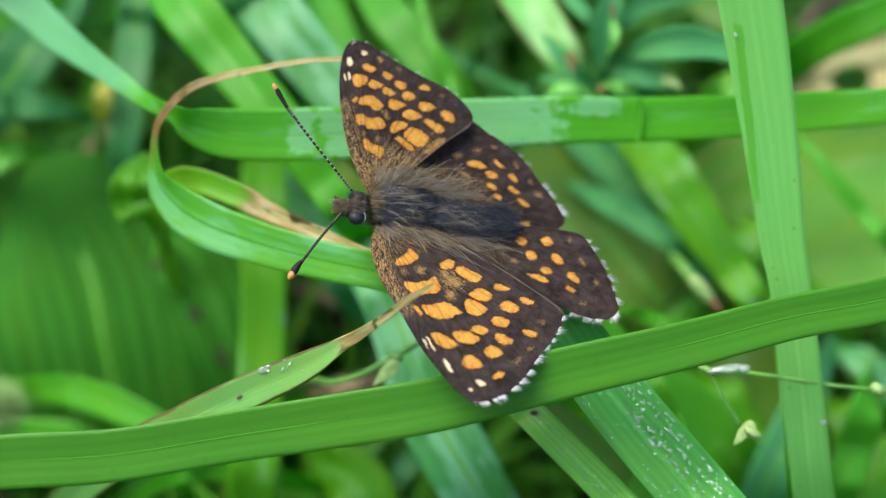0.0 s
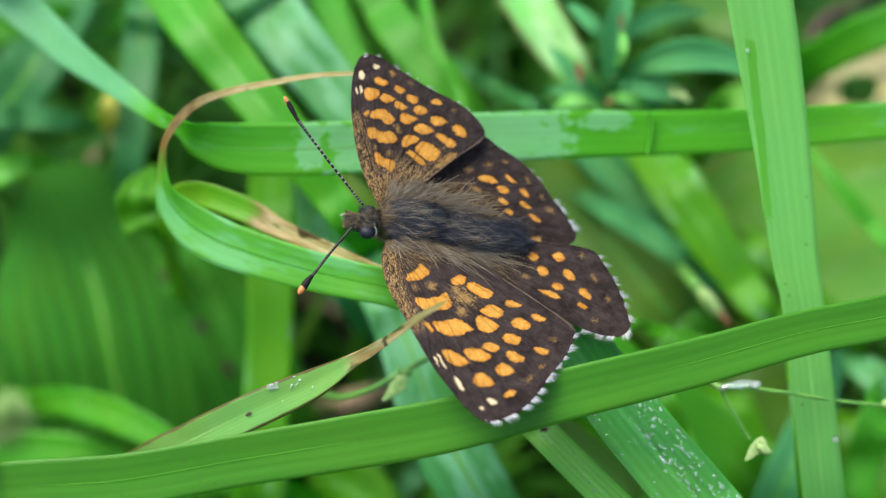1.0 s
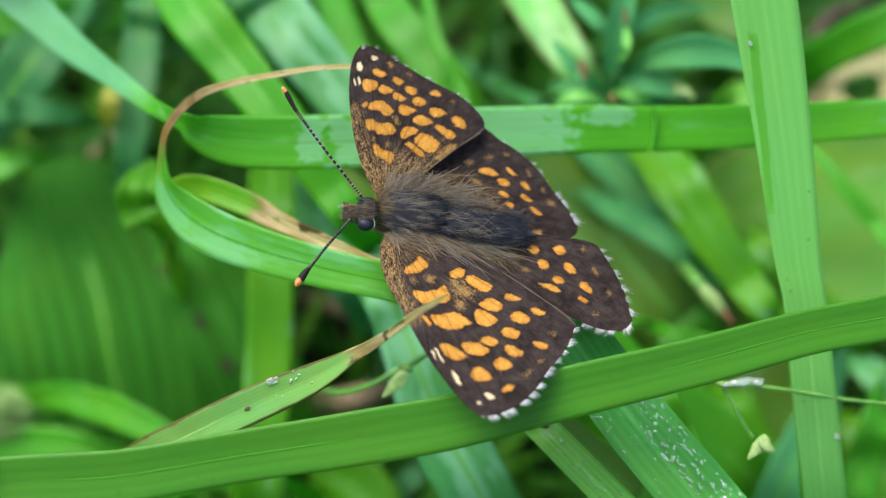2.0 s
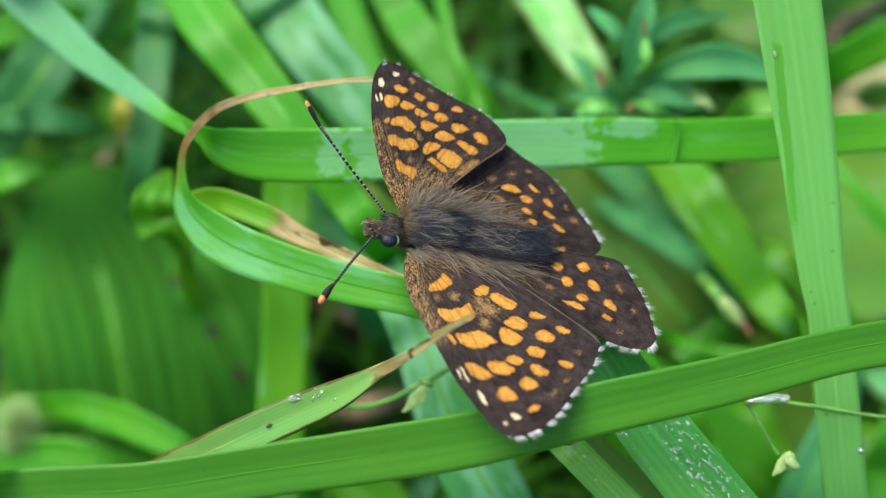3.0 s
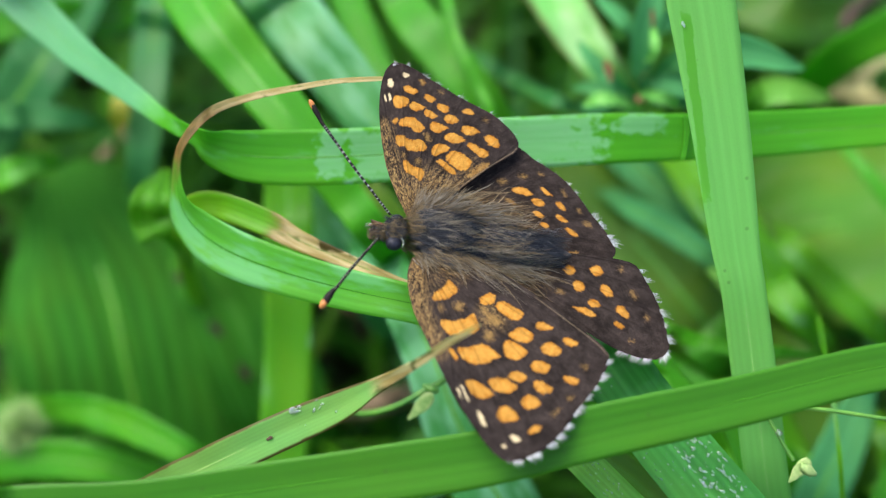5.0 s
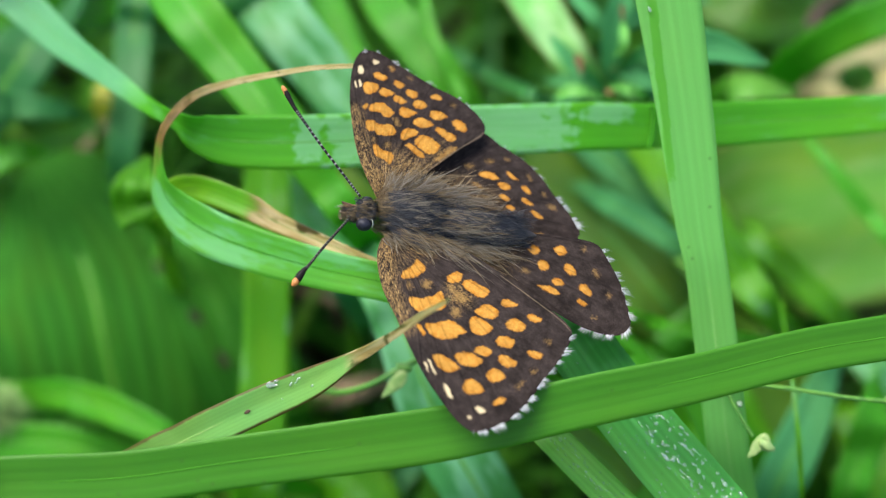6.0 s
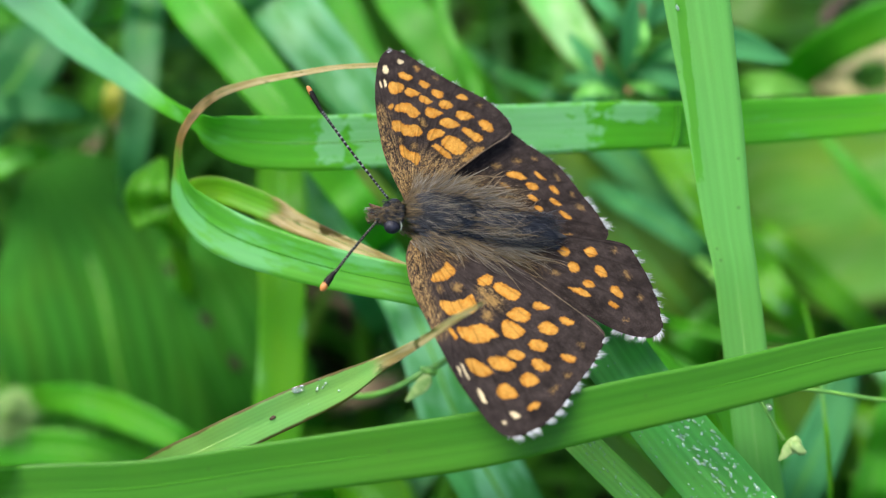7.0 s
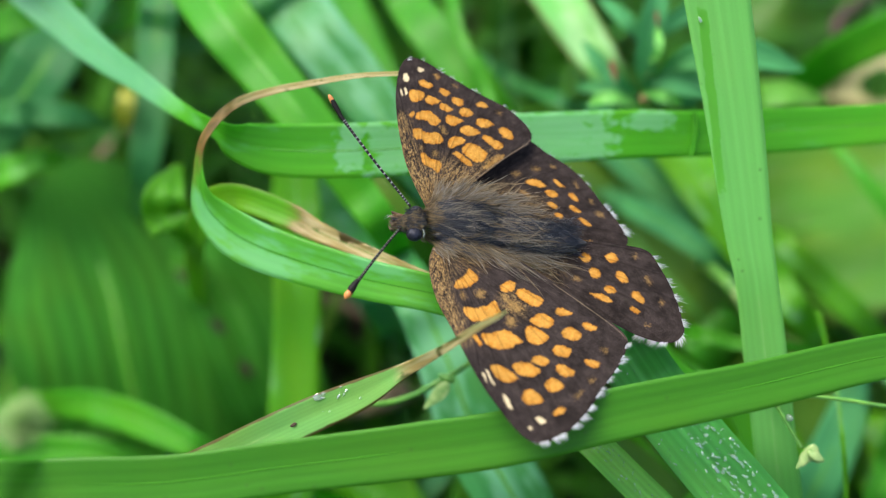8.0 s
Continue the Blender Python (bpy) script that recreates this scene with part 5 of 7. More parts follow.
def wing(name, plane, base, edge, spots, veins, dust, seed, arch, drop, seam=(), rays=380, rings=190):
    """A wing: a thin double sheet from its root to its outline, with veins raised, and its pigment laid on in cells.
    edge: outline in the wing's plane; spots: tone, then the corners of the cell; dust: golden scales (x, y, reach, amount)."""
    o, e1, e2, n = plane
    out = spline([(*p, 0, 0) for p in edge + edge[:1]], 24)[:-1, :2]
    seg = np.r_[0, np.cumsum(np.linalg.norm(np.diff(np.vstack([out, out[:1]]), axis=0), axis=1))]
    s = np.linspace(0, seg[-1], rays, endpoint=False)
    ring = np.stack([np.interp(s, seg, np.r_[out[:, k], out[0, k]]) for k in (0, 1)], 1)
    b = np.array(base)
    f = np.linspace(0, 1, rings) ** 0.8
    p = b + (ring - b)[None] * f[1:, None, None]
    p = np.concatenate([b[None, None], p.reshape(1, -1, 2)], 1)[0]
    x, y = p[:, 0], p[:, 1]
    jx, jy = 0.14 * (lattice(x * 3.1, y * 3.1, seed) - 0.5), 0.14 * (lattice(x * 3.1, y * 3.1, seed + 1) - 0.5)
    jx, jy = jx + 0.10 * (lattice(x * 9, y * 9, seed + 2) - 0.5), jy + 0.10 * (lattice(x * 9, y * 9, seed + 3) - 0.5)
    grit = lattice(x * 14, y * 14, seed + 4)
    ra_, th_ = np.hypot(x - b[0], y - b[1]), np.arctan2(y - b[1], x - b[0])
    streak = lattice(ra_ * 2.2, th_ * 60, seed + 9)
    col = np.array(DARK)[None] + (np.array(BROWN) - DARK)[None] * (0.5 * lattice(x * 1.1, y * 1.1, seed + 5) + 0.9 * streak * grit)[:, None]
    # golden dusting near the root
    for dx, dy, reach, amount in dust:
        d = np.hypot(x - dx, y - dy) / reach
        m = np.clip(1.15 - d, 0, 1) * amount
        m = np.clip(m * (0.40 + 1.8 * (grit - 0.5) + 1.2 * (streak - 0.5) + 0.8 * (lattice(x * 5, y * 8, seed + 6) - 0.5)), 0, 0.85)
        tone = np.clip(2.6 * (lattice(x * 17, y * 17, seed + 11) - 0.45), 0, 1)[:, None]
        col = col * (1 - m[:, None]) + (np.array(TAN)[None] * (1 - tone) + np.array(GOLD)[None] * tone) * m[:, None]
    for tone, *corners in spots:
        poly = np.array(corners).reshape(-1, 2)
        for _ in range(2):  # corners cut round
            nxt = np.roll(poly, -1, 0)
            poly = np.stack([poly * 0.78 + nxt * 0.22, poly * 0.22 + nxt * 0.78], 1).reshape(-1, 2)
        near = np.flatnonzero((np.abs(x - poly[:, 0].mean()) < np.ptp(poly[:, 0]) + 0.4) & (np.abs(y - poly[:, 1].mean()) < np.ptp(poly[:, 1]) + 0.4))
        d = outline_distance(x[near] + jx[near], y[near] + jy[near], poly)
        gr, st = grit[near] - 0.5, streak[near] - 0.5
        soft = (0.11, 0.10, 0.30, 0.22)[tone]
        m = np.clip(-(d + (0.02, 0.05, 0.0, 0.02)[tone]) / soft + 0.5 + (0.6, 0.4, 1.6, 1.2)[tone] * gr + 0.2 * st, 0, 1) * (0.97, 0.95, 0.62, 0.85)[tone]
        pale = np.clip(0.35 - 1.5 * d + 1.1 * (lattice(x[near] * 3.5, y[near] * 3.5, seed + 10) - 0.5) + 0.3 * st, 0, 1)[:, None]
        c = np.array((AMBER, CREAM, TAN, RUSSET)[tone])[None] * (1 - pale) + np.array((HONEY, CREAM, OCHRE, OCHRE)[tone])[None] * pale
        tint = c * (0.80 + 0.25 * lattice(x[near] * 2.3, y[near] * 2.3, seed + 7) + 0.10 * st + 0.25 * gr)[:, None]
        col[near] = col[near] * (1 - m[:, None]) + tint * m[:, None]
    # veins from the root to the margin
    lift = np.zeros(len(p))
    for vx, vy in veins:
        w = np.array((vx, vy)) - b
        ln = np.linalg.norm(w)
        w = w / ln
        al = (x - b[0]) * w[0] + (y - b[1]) * w[1]
        bow = 0.035 * ln * np.sin(np.clip(al / ln, 0, 1) * np.pi) * (1 if (vx + vy) > 0 else -1)
        off = np.abs((x - b[0]) * -w[1] + (y - b[1]) * w[0] - bow)
        m = np.clip(1 - off / 0.085, 0, 1) * (al > 0.12 * ln)
        col = col * (1 - 0.4 * m[:, None]) + np.array(DARK)[None] * 0.4 * m[:, None]
        lift += 0.05 * np.clip(1 - off / 0.16, 0, 1) * (al > 0)
    # a pale worn edge
    for (ax_, ay_), (bx_, by_) in zip(seam[:-1], seam[1:]):
        w = np.array((bx_ - ax_, by_ - ay_))
        f_ = np.clip(((x - ax_) * w[0] + (y - ay_) * w[1]) / (w @ w), 0, 1)
        m = 0.5 * np.clip(1.2 - np.hypot(x - ax_ - f_ * w[0], y - ay_ - f_ * w[1]) / 0.07 + 0.8 * (grit - 0.5), 0, 1)[:, None]
        col = col * (1 - m) + np.array((0.17, 0.13, 0.085))[None] * m
    r = np.hypot(x - b[0], y - b[1])
    h = lift + arch * np.sin(np.clip(r / r.max(), 0, 1) * np.pi) + 0.10 * (lattice(x * 0.35, y * 0.35, seed + 8) - 0.5) - drop
    pos = o + (x[:, None] * e1 + y[:, None] * e2 + h[:, None] * n) * 0.001
    low = pos - n * 0.00008
    k = len(pos)
    faces = []
    for j in range(rays):
        j2 = (j + 1) % rays
        faces.append((0, 1 + j, 1 + j2))
        faces.append((k, k + 1 + j2, k + 1 + j))
        e = 1 + (rings - 2) * rays
        faces.append((e + j, k + e + j, k + e + j2, e + j2))
    i, j = np.meshgrid(np.arange(rings - 2), np.arange(rays), indexing="ij")
    a = (1 + i * rays + j).ravel()
    c2 = (1 + i * rays + (j + 1) % rays).ravel()
    quads = np.stack([a, a + rays, c2 + rays, c2], 1)
    faces += quads.tolist() + (quads[:, ::-1] + k).tolist()
    me = bpy.data.meshes.new(name)
    me.from_pydata(np.concatenate([pos, low]).tolist(), [], faces)
    me.shade_smooth()
    at = me.color_attributes.new("pigment", "FLOAT_COLOR", "POINT")
    rgba = np.ones((2 * k, 4), np.float32)
    rgba[:k, :3] = col
    rgba[k:, :3] = col * 0.6 + np.array(TAN) * 0.4
    at.data.foreach_set("color", rgba.ravel())
    loops = np.empty(len(me.loops), int)
    me.loops.foreach_get("vertex_index", loops)
    me.uv_layers.new(name="mm").data.foreach_set("uv", np.tile(p, (2, 1))[loops].astype(np.float32).ravel())
    if sum(me.polygons[0].normal[q] * n[q] for q in range(3)) < 0:
        me.flip_normals()
    me.update()
    return me


def fringe(name, plane, root, run, length, amount, seed, drop, dark_gaps=0.4):
    """The fringe along a wing's outer margin: tufts of fine white hair scales with darker gaps."""
    o, e1, e2, n = plane
    line = spline([(*p, 0, 0) for p in run], 30)[:, :2]
    tang = unit(np.gradient(line, axis=0))
    rng = np.random.RandomState(seed)
    seg = np.r_[0, np.cumsum(np.linalg.norm(np.diff(line, axis=0), axis=1))]
    st = []
    for _ in range(int(amount * 0.62)):
        s = rng.uniform(0, seg[-1])
        wave = 0.5 + 0.5 * math.sin(s * 2 * math.pi / 1.5 + seed + 1.3 * math.sin(s * 1.1))
        wave *= 0.45 + 0.55 * math.sin(s * 0.83 + seed * 2.1) ** 2
        if wave < dark_gaps * rng.uniform(0.6, 1.4):
            continue
        q = np.array([np.interp(s, seg, line[:, 0]), np.interp(s, seg, line[:, 1])])
        t = np.array([np.interp(s, seg, tang[:, 0]), np.interp(s, seg, tang[:, 1])])
        nrm = np.array((t[1], -t[0]))
        if nrm @ (q - np.array(root)) < 0:
            nrm = -nrm
        d = nrm + t * (rng.normal() * 0.24 + 0.45)
        ln = length * rng.uniform(0.15, 1.25) * (0.35 + 0.65 * wave)
        up = rng.normal() * 0.12
        foot = o + ((q - nrm * 0.15)[0] * e1 + (q - nrm * 0.15)[1] * e2 + (0.03 - drop) * n) * 0.001
        tip = foot + (d[0] * e1 + d[1] * e2 + up * n) * (ln + 0.15) * 0.001
        st.append((foot, tip, n * 0.00002, 0.000044))
    return hairs_mesh(name, st)


fly = {}
sheets = []  # each wing's plane and outline


def butterfly():
    body = fly["body"] = new("butterfly")
    body.location = Vector((-4.71, 5.18, 131.78)) * 0.001
    tagged(body, "brown and orange chequered butterfly with open wings, basking on grass", "butterfly")
    inv = Matrix.Translation(-body.location)

    def add(name, me, material, parent=None, label=""):
        me.transform(inv)
        return part(name, me, material, parent or body, label)

    # left forewing
    plane = frame_of((-6.15, 2.7, 132.63), (0.4523, -0.8898, -0.0598), (0.2047, 0.0383, 0.9781))
    edge = [(-0.3, -0.47), (1.03, -1.47), (3.13, -2.21), (5.37, -2.56), (7.82, -2.55), (10.69, -2.54), (13.77, -2.44), (16.37, -2.02), (18.71, -1.51), (20.12, -0.87), (20.87, 0), (20.97, 1.47), (20.68, 3.42), (19.82, 5.5), (18.7, 7.27), (17.72, 8.86), (16.99, 10.25), (16.06, 11.53), (15.01, 12.56), (14.05, 12.63), (12.23, 11.89), (9.89, 10.51), (6.98, 8.78), (3.59, 6.62), (0.84, 4.15), (-0.58, 2.02)]
    spots = [(0, 4.5, -0.5, 3.7, -0.1, 3.7, 0.8, 2.9, 1.7, 3.1, 2.0, 4.3, 2.3, 4.8, 1.0), (2, 5.2, -0.2, 5.0, 0.2, 5.6, 0.2, 5.8, -0.3), (2, 5.8, 0.8, 5.2, 1.7, 5.8, 2.2, 6.3, 1.6), (0, 6.7, -0.8, 6.5, -0.4, 7.1, 0.5, 7.1, 1.9, 6.8, 2.7, 8.2, 2.5, 8.8, 2.1, 8.7, 0.9, 8.1, -0.7), (0, 5.5, 3.8, 5.4, 4.7, 5.9, 5.5, 6.7, 4.5, 6.3, 3.6), (0, 7.0, 4.5, 6.4, 5.5, 7.3, 6.2, 8.4, 7.2, 8.9, 6.2, 8.8, 5.7)]
    spots += [(2, 6.3, 3.3, 6.4, 3.6, 7.4, 4.1, 8.1, 4.7, 8.5, 4.8, 8.8, 4.0, 8.4, 3.4), (2, 8.9, 2.7, 9.0, 3.4, 9.8, 3.3, 10.0, 2.6, 9.5, 2.3), (0, 9.9, 7.2, 9.5, 8.1, 10.7, 9.1, 10.6, 7.8), (0, 9.9, 4.4, 9.5, 5.7, 9.6, 6.3, 10.8, 7.0, 11.3, 6.0, 10.9, 5.2), (0, 11.4, 3.4, 10.4, 3.9, 10.4, 4.6, 12.0, 5.8, 12.5, 4.7, 12.3, 3.8), (0, 12.1, 6.6, 11.7, 7.5, 11.8, 8.2, 12.9, 8.8, 13.3, 7.9, 12.8, 7.1), (0, 11.9, 9.0, 11.7, 9.7, 12.7, 10.6, 13.0, 10.0, 12.6, 9.4)]
    spots += [(0, 9.7, -1.2, 9.3, -1.0, 9.5, -0.7, 10.5, -0.6, 10.8, -1.0), (0, 9.4, -0.5, 9.9, 0.5, 9.9, 2.1, 10.9, 2.7, 11.7, 3.1, 11.7, 2.4, 11.9, 1.4, 11.5, 0.4, 10.9, -0.3), (0, 13.4, 5.1, 13.0, 5.7, 13.2, 6.4, 13.9, 7.1, 14.5, 6.3, 14.1, 5.4), (0, 15.4, 7.5, 15.1, 7.9, 15.9, 8.9, 16.1, 8.9, 16.5, 8.2), (0, 15.2, 4.6, 14.7, 4.9, 14.9, 5.6, 16.0, 6.3, 16.3, 5.6, 15.7, 4.7), (0, 13.5, 2.7, 13.2, 3.8, 14.1, 4.6, 14.4, 4.3, 14.5, 3.6, 13.8, 2.9)]
    spots += [(0, 13.5, 0.8, 13.2, 1.3, 13.5, 2.5, 14.9, 3.5, 15.1, 2.1, 14.4, 1.2), (0, 12.9, -1.1, 12.7, -0.6, 13.0, 0.1, 14.7, 1.2, 14.9, 0.3, 14.4, -0.8), (1, 13.0, -2.0, 13.0, -1.7, 14.0, -1.8, 14.2, -2.0), (1, 12.9, -1.6, 12.9, -1.3, 14.4, -1.2, 14.6, -1.5), (1, 15.6, -1.3, 15.5, -0.9, 17.2, -0.7, 17.2, -1.2), (0, 16.6, 0.3, 15.9, 0.9, 16.1, 1.8, 17.3, 2.3, 17.6, 1.7, 17.2, 0.5), (0, 16.1, 2.9, 15.7, 3.5, 15.8, 4.2, 16.9, 4.7, 17.2, 3.7, 16.7, 2.9), (1, 18.7, 0.6, 18.5, 1.1, 19.3, 1.6, 19.4, 0.8)]
    spots += [(1, 19.1, -0.5, 19.0, -0.1, 19.4, 0.1, 19.5, -0.4), (0, 18.7, 2.3, 18.4, 3.3, 18.8, 3.8, 19.1, 3.3, 19.1, 2.4), (2, 18.0, 5.0, 17.8, 6.2, 18.1, 5.7, 18.3, 5.1), (2, 17.0, 7.0, 17.0, 7.4, 17.3, 7.7, 17.4, 7.1), (2, 14.7, 9.7, 15.0, 10.4, 15.3, 9.9)]
    veins = [(18.64, -1.7), (20.77, 0.06), (20.66, 3.37), (19.43, 6.22), (17.72, 8.86), (16.5, 10.81), (15.09, 12.38), (10.5, 10.81), (13.77, -2.44)]
    root = [(0, 0.49)][0]
    dust = [(*q, r, a) for q, r, a in zip([(0.33, -0.16), (1.23, -0.83), (2.38, -1.38), (3.58, -1.71), (4.96, -1.88), (6.35, -1.96), (7.72, -2.03), (9.23, -2.05), (2.71, -0.81), (1.42, 2.6), (7.88, 3.97)], (1.2,) * 8 + (2.0, 2.4, 1.8), (0.95, 0.95, 0.95, 0.95, 0.95, 0.9, 0.9, 0.8, 0.4, 0.7, 0.7))]
    sheets.append((plane, edge))
    w = fly["forewing_left"] = add("forewing", wing("forewing", plane, root, edge, spots, veins, dust, 21, 0.35, 0.0, [(14.74, 12.6), (13.9, 12.39), (12.37, 11.67), (10.04, 10.3), (7.17, 8.68)]), SCALES)
    run = [(20.55, -0.53), (20.92, -0.03), (21.02, 1.44), (20.73, 3.39), (19.88, 5.46), (18.75, 7.24), (17.78, 8.82), (17.05, 10.22), (16.11, 11.5), (15.13, 12.49)]
    add("fringe", fringe("fringe", plane, root, run, 0.68, 1250, 3, -0.05, 0.24), FRINGE, w, "white chequered fringe")

    # right forewing
    plane = frame_of((-6.91, 6.59, 133.58), (-0.1449, 0.8730, 0.4656), (0.2719, -0.4174, 0.8671))
    edge = [(-0.26, 0.32), (0.92, 0.73), (2.41, 1.28), (4.77, 1.87), (7.41, 2.09), (10.65, 2.01), (13.3, 1.54), (15.07, 0.9), (16.06, 0.01), (15.96, -1.04), (15.31, -2.24), (13.7, -4.28), (12.08, -6.56), (10.55, -9.12), (9.2, -10.56), (7.93, -11.4), (7.01, -11.5), (6.2, -10.89), (5.24, -9.03), (3.56, -6.37), (1.97, -3.89), (0.61, -1.82)]
    spots = [(1, 14.9, -0.7, 15.1, -1.1, 14.7, -1.6, 14.4, -1.3, 14.4, -0.9), (3, 14.3, -2.2, 14.3, -2.7, 13.8, -3.1, 13.5, -2.7), (1, 14.3, 0.8, 14.4, 0.2, 13.5, 0.2, 13.2, 0.6, 13.6, 0.9), (0, 13.3, -0.5, 13.6, -1.1, 13.0, -2.2, 12.6, -1.9, 12.7, -1.0), (2, 13.0, -4.1, 13.0, -4.5, 12.6, -4.6, 12.7, -4.2), (0, 12.3, -2.6, 12.7, -2.9, 12.1, -3.8, 11.7, -3.5, 11.7, -3.0), (1, 12.5, 1.4, 12.6, 1.2, 11.8, 1.0, 11.8, 1.4), (1, 12.7, 1.0, 12.8, 0.6, 11.9, 0.6, 11.8, 0.9)]
    spots += [(0, 11.8, 0.6, 12.5, 0.3, 12.4, -0.5, 12.0, -1.2, 11.3, -0.8, 11.0, -0.1, 11.2, 0.4), (0, 11.2, -0.9, 11.9, -1.4, 11.4, -2.5, 11.1, -2.7, 10.7, -1.7), (0, 11.1, -3.7, 11.7, -4.1, 11.2, -5.1, 10.6, -4.7, 10.6, -4.2), (0, 10.6, -6.1, 11.0, -6.5, 11.1, -6.9, 10.5, -7.6, 10.2, -7.2), (2, 9.8, -8.2, 10.1, -8.4, 9.8, -8.9, 9.5, -8.6), (0, 10.4, -2.3, 11.1, -2.6, 10.4, -3.7, 10.2, -3.8, 9.9, -3.1), (0, 9.9, -4.2, 10.4, -4.6, 10.3, -5.3, 9.7, -5.9, 9.3, -5.1, 9.4, -4.6)]
    spots += [(0, 9.0, -2.7, 9.6, -3.0, 9.6, -3.6, 8.9, -4.7, 8.7, -4.3, 8.3, -3.5, 8.6, -3.0), (0, 8.6, -5.7, 9.1, -6.1, 9.2, -6.9, 8.6, -7.9, 8.1, -7.1, 8.2, -6.2), (0, 7.8, -7.9, 8.2, -8.3, 8.2, -9.0, 7.5, -9.6, 6.7, -9.4, 6.8, -8.8), (0, 7.9, -3.8, 8.5, -4.6, 8.4, -5.2, 7.7, -6.2, 7.4, -5.9, 7.2, -5.0), (0, 9.6, 0.9, 10.1, 0.6, 10.1, 0.2, 9.3, 0.5), (0, 9.2, 0.3, 10.1, 0.1, 10.1, -1.5, 9.8, -1.6, 9.2, -2.3, 8.5, -2.0, 8.5, -1.2, 9.1, -0.8)]
    spots += [(0, 7.2, 0.8, 8.4, 0.7, 8.1, -0.3, 7.8, -0.3, 7.8, -2.1, 6.5, -2.2, 6.6, -0.3, 7.1, -0.1), (2, 8.5, -2.1, 8.4, -2.5, 7.6, -2.8, 7.5, -2.3), (0, 6.6, -2.5, 7.3, -3.0, 7.3, -3.8, 6.8, -4.7, 5.9, -2.8), (0, 7.0, -6.1, 7.5, -6.5, 7.1, -7.2, 6.4, -8.3, 5.9, -8.3, 5.7, -7.4, 6.3, -6.9), (0, 5.8, -3.7, 6.5, -4.4, 6.6, -5.2, 5.4, -6.7, 4.4, -5.7, 4.6, -4.9), (0, 5.4, -2.9, 5.7, -3.2, 5.6, -3.7, 4.2, -5.0, 4.0, -4.4), (3, 3.9, -5.6, 5.1, -7.3, 5.4, -8.4, 4.8, -8.1, 4.4, -7.2, 3.7, -6.0)]
    spots += [(0, 5.7, 0.4, 5.7, -0.1, 5.0, -0.6, 4.8, -1.8, 3.4, -1.3, 4.2, -0.5, 4.5, 0.2), (2, 6.4, 0.3, 6.5, 0.0, 5.9, -0.0, 5.9, 0.3), (2, 5.9, -1.1, 5.7, -1.5, 5.3, -1.3, 5.4, -1.0)]
    veins = [(13.3, 1.54), (15.96, -1.04), (13.7, -4.28), (12.08, -6.56), (10.55, -9.12), (8.94, -10.7), (7.32, -11.43), (4.31, -7.68), (6.23, 1.91)]
    root = [(0.38, -0.28)][0]
    dust = [(*q, r, a) for q, r, a in zip([(9.15, 1.63), (7.86, 1.63), (6.44, 1.53), (5.03, 1.38), (3.73, 1.1), (2.42, 0.7), (0.86, -0.12), (2.45, -2.08), (2.33, -3.82), (4.39, -6.49)], (1.1,) * 6 + (3.6, 3.0, 2.4, 1.8), (0.8, 0.95, 1.05, 1.1, 1.15, 1.15, 1.1, 0.9, 0.7, 0.6))]
    sheets.append((plane, edge))
    w = fly["forewing_right"] = add("forewing", wing("forewing", plane, root, edge, spots, veins, dust, 31, 0.35, 0.0, [(6.72, -11.27), (6.27, -10.77), (5.3, -8.98), (3.69, -6.33), (2.09, -3.9)]), SCALES)
    run = [(15.78, 0.4), (16.02, -1.04), (15.37, -2.25), (13.76, -4.28), (12.14, -6.57), (10.61, -9.13), (9.26, -10.57), (7.87, -11.45), (7.07, -11.51)]
    add("fringe", fringe("fringe", plane, root, run, 0.45, 420, 5, -0.05, 0.5), FRINGE, w, "short white fringe")

    # right hindwing
    plane = frame_of((-4.75, 7.66, 132.33), (0.9698, 0.0371, -0.2410), (0.2380, -0.3597, 0.9022))
    edge = [(-0.57, -0.08), (1.03, 3.79), (3.65, 7.46), (6.25, 9.51), (8.1, 8.9), (9.17, 8.18), (10.54, 7.56), (12.49, 6.4), (14.08, 4.86), (15.36, 3.29), (16.63, 1.97), (17.52, 0.85), (17.97, -0.02), (17.68, -0.92), (16.42, -1.63), (13.7, -2.22), (9.52, -2.52), (4.79, -2.36), (1.26, -1.63)]
    spots = [(0, 7.1, 4.2, 7.3, 4.7, 8.2, 5.0, 9.6, 4.3, 8.6, 4.0), (0, 9.9, 5.1, 10.2, 5.3, 11.4, 4.6, 11.0, 4.4, 10.5, 4.5), (0, 9.1, 3.5, 9.4, 3.9, 10.0, 4.0, 10.7, 3.4, 9.9, 3.0), (0, 11.5, 3.7, 12.1, 4.1, 12.9, 3.2, 12.2, 3.1), (0, 9.2, 2.4, 9.8, 2.7, 10.7, 2.1, 9.9, 1.9), (0, 11.5, 2.3, 11.9, 2.7, 13.2, 2.0, 12.5, 1.8), (0, 10.0, 1.3, 10.5, 1.6, 11.2, 1.2, 10.8, 0.8), (0, 12.6, 1.2, 13.0, 1.5, 14.2, 0.8, 13.5, 0.5), (2, 11.4, -0.8, 11.9, -0.2, 12.4, -0.6, 11.9, -1.1)]
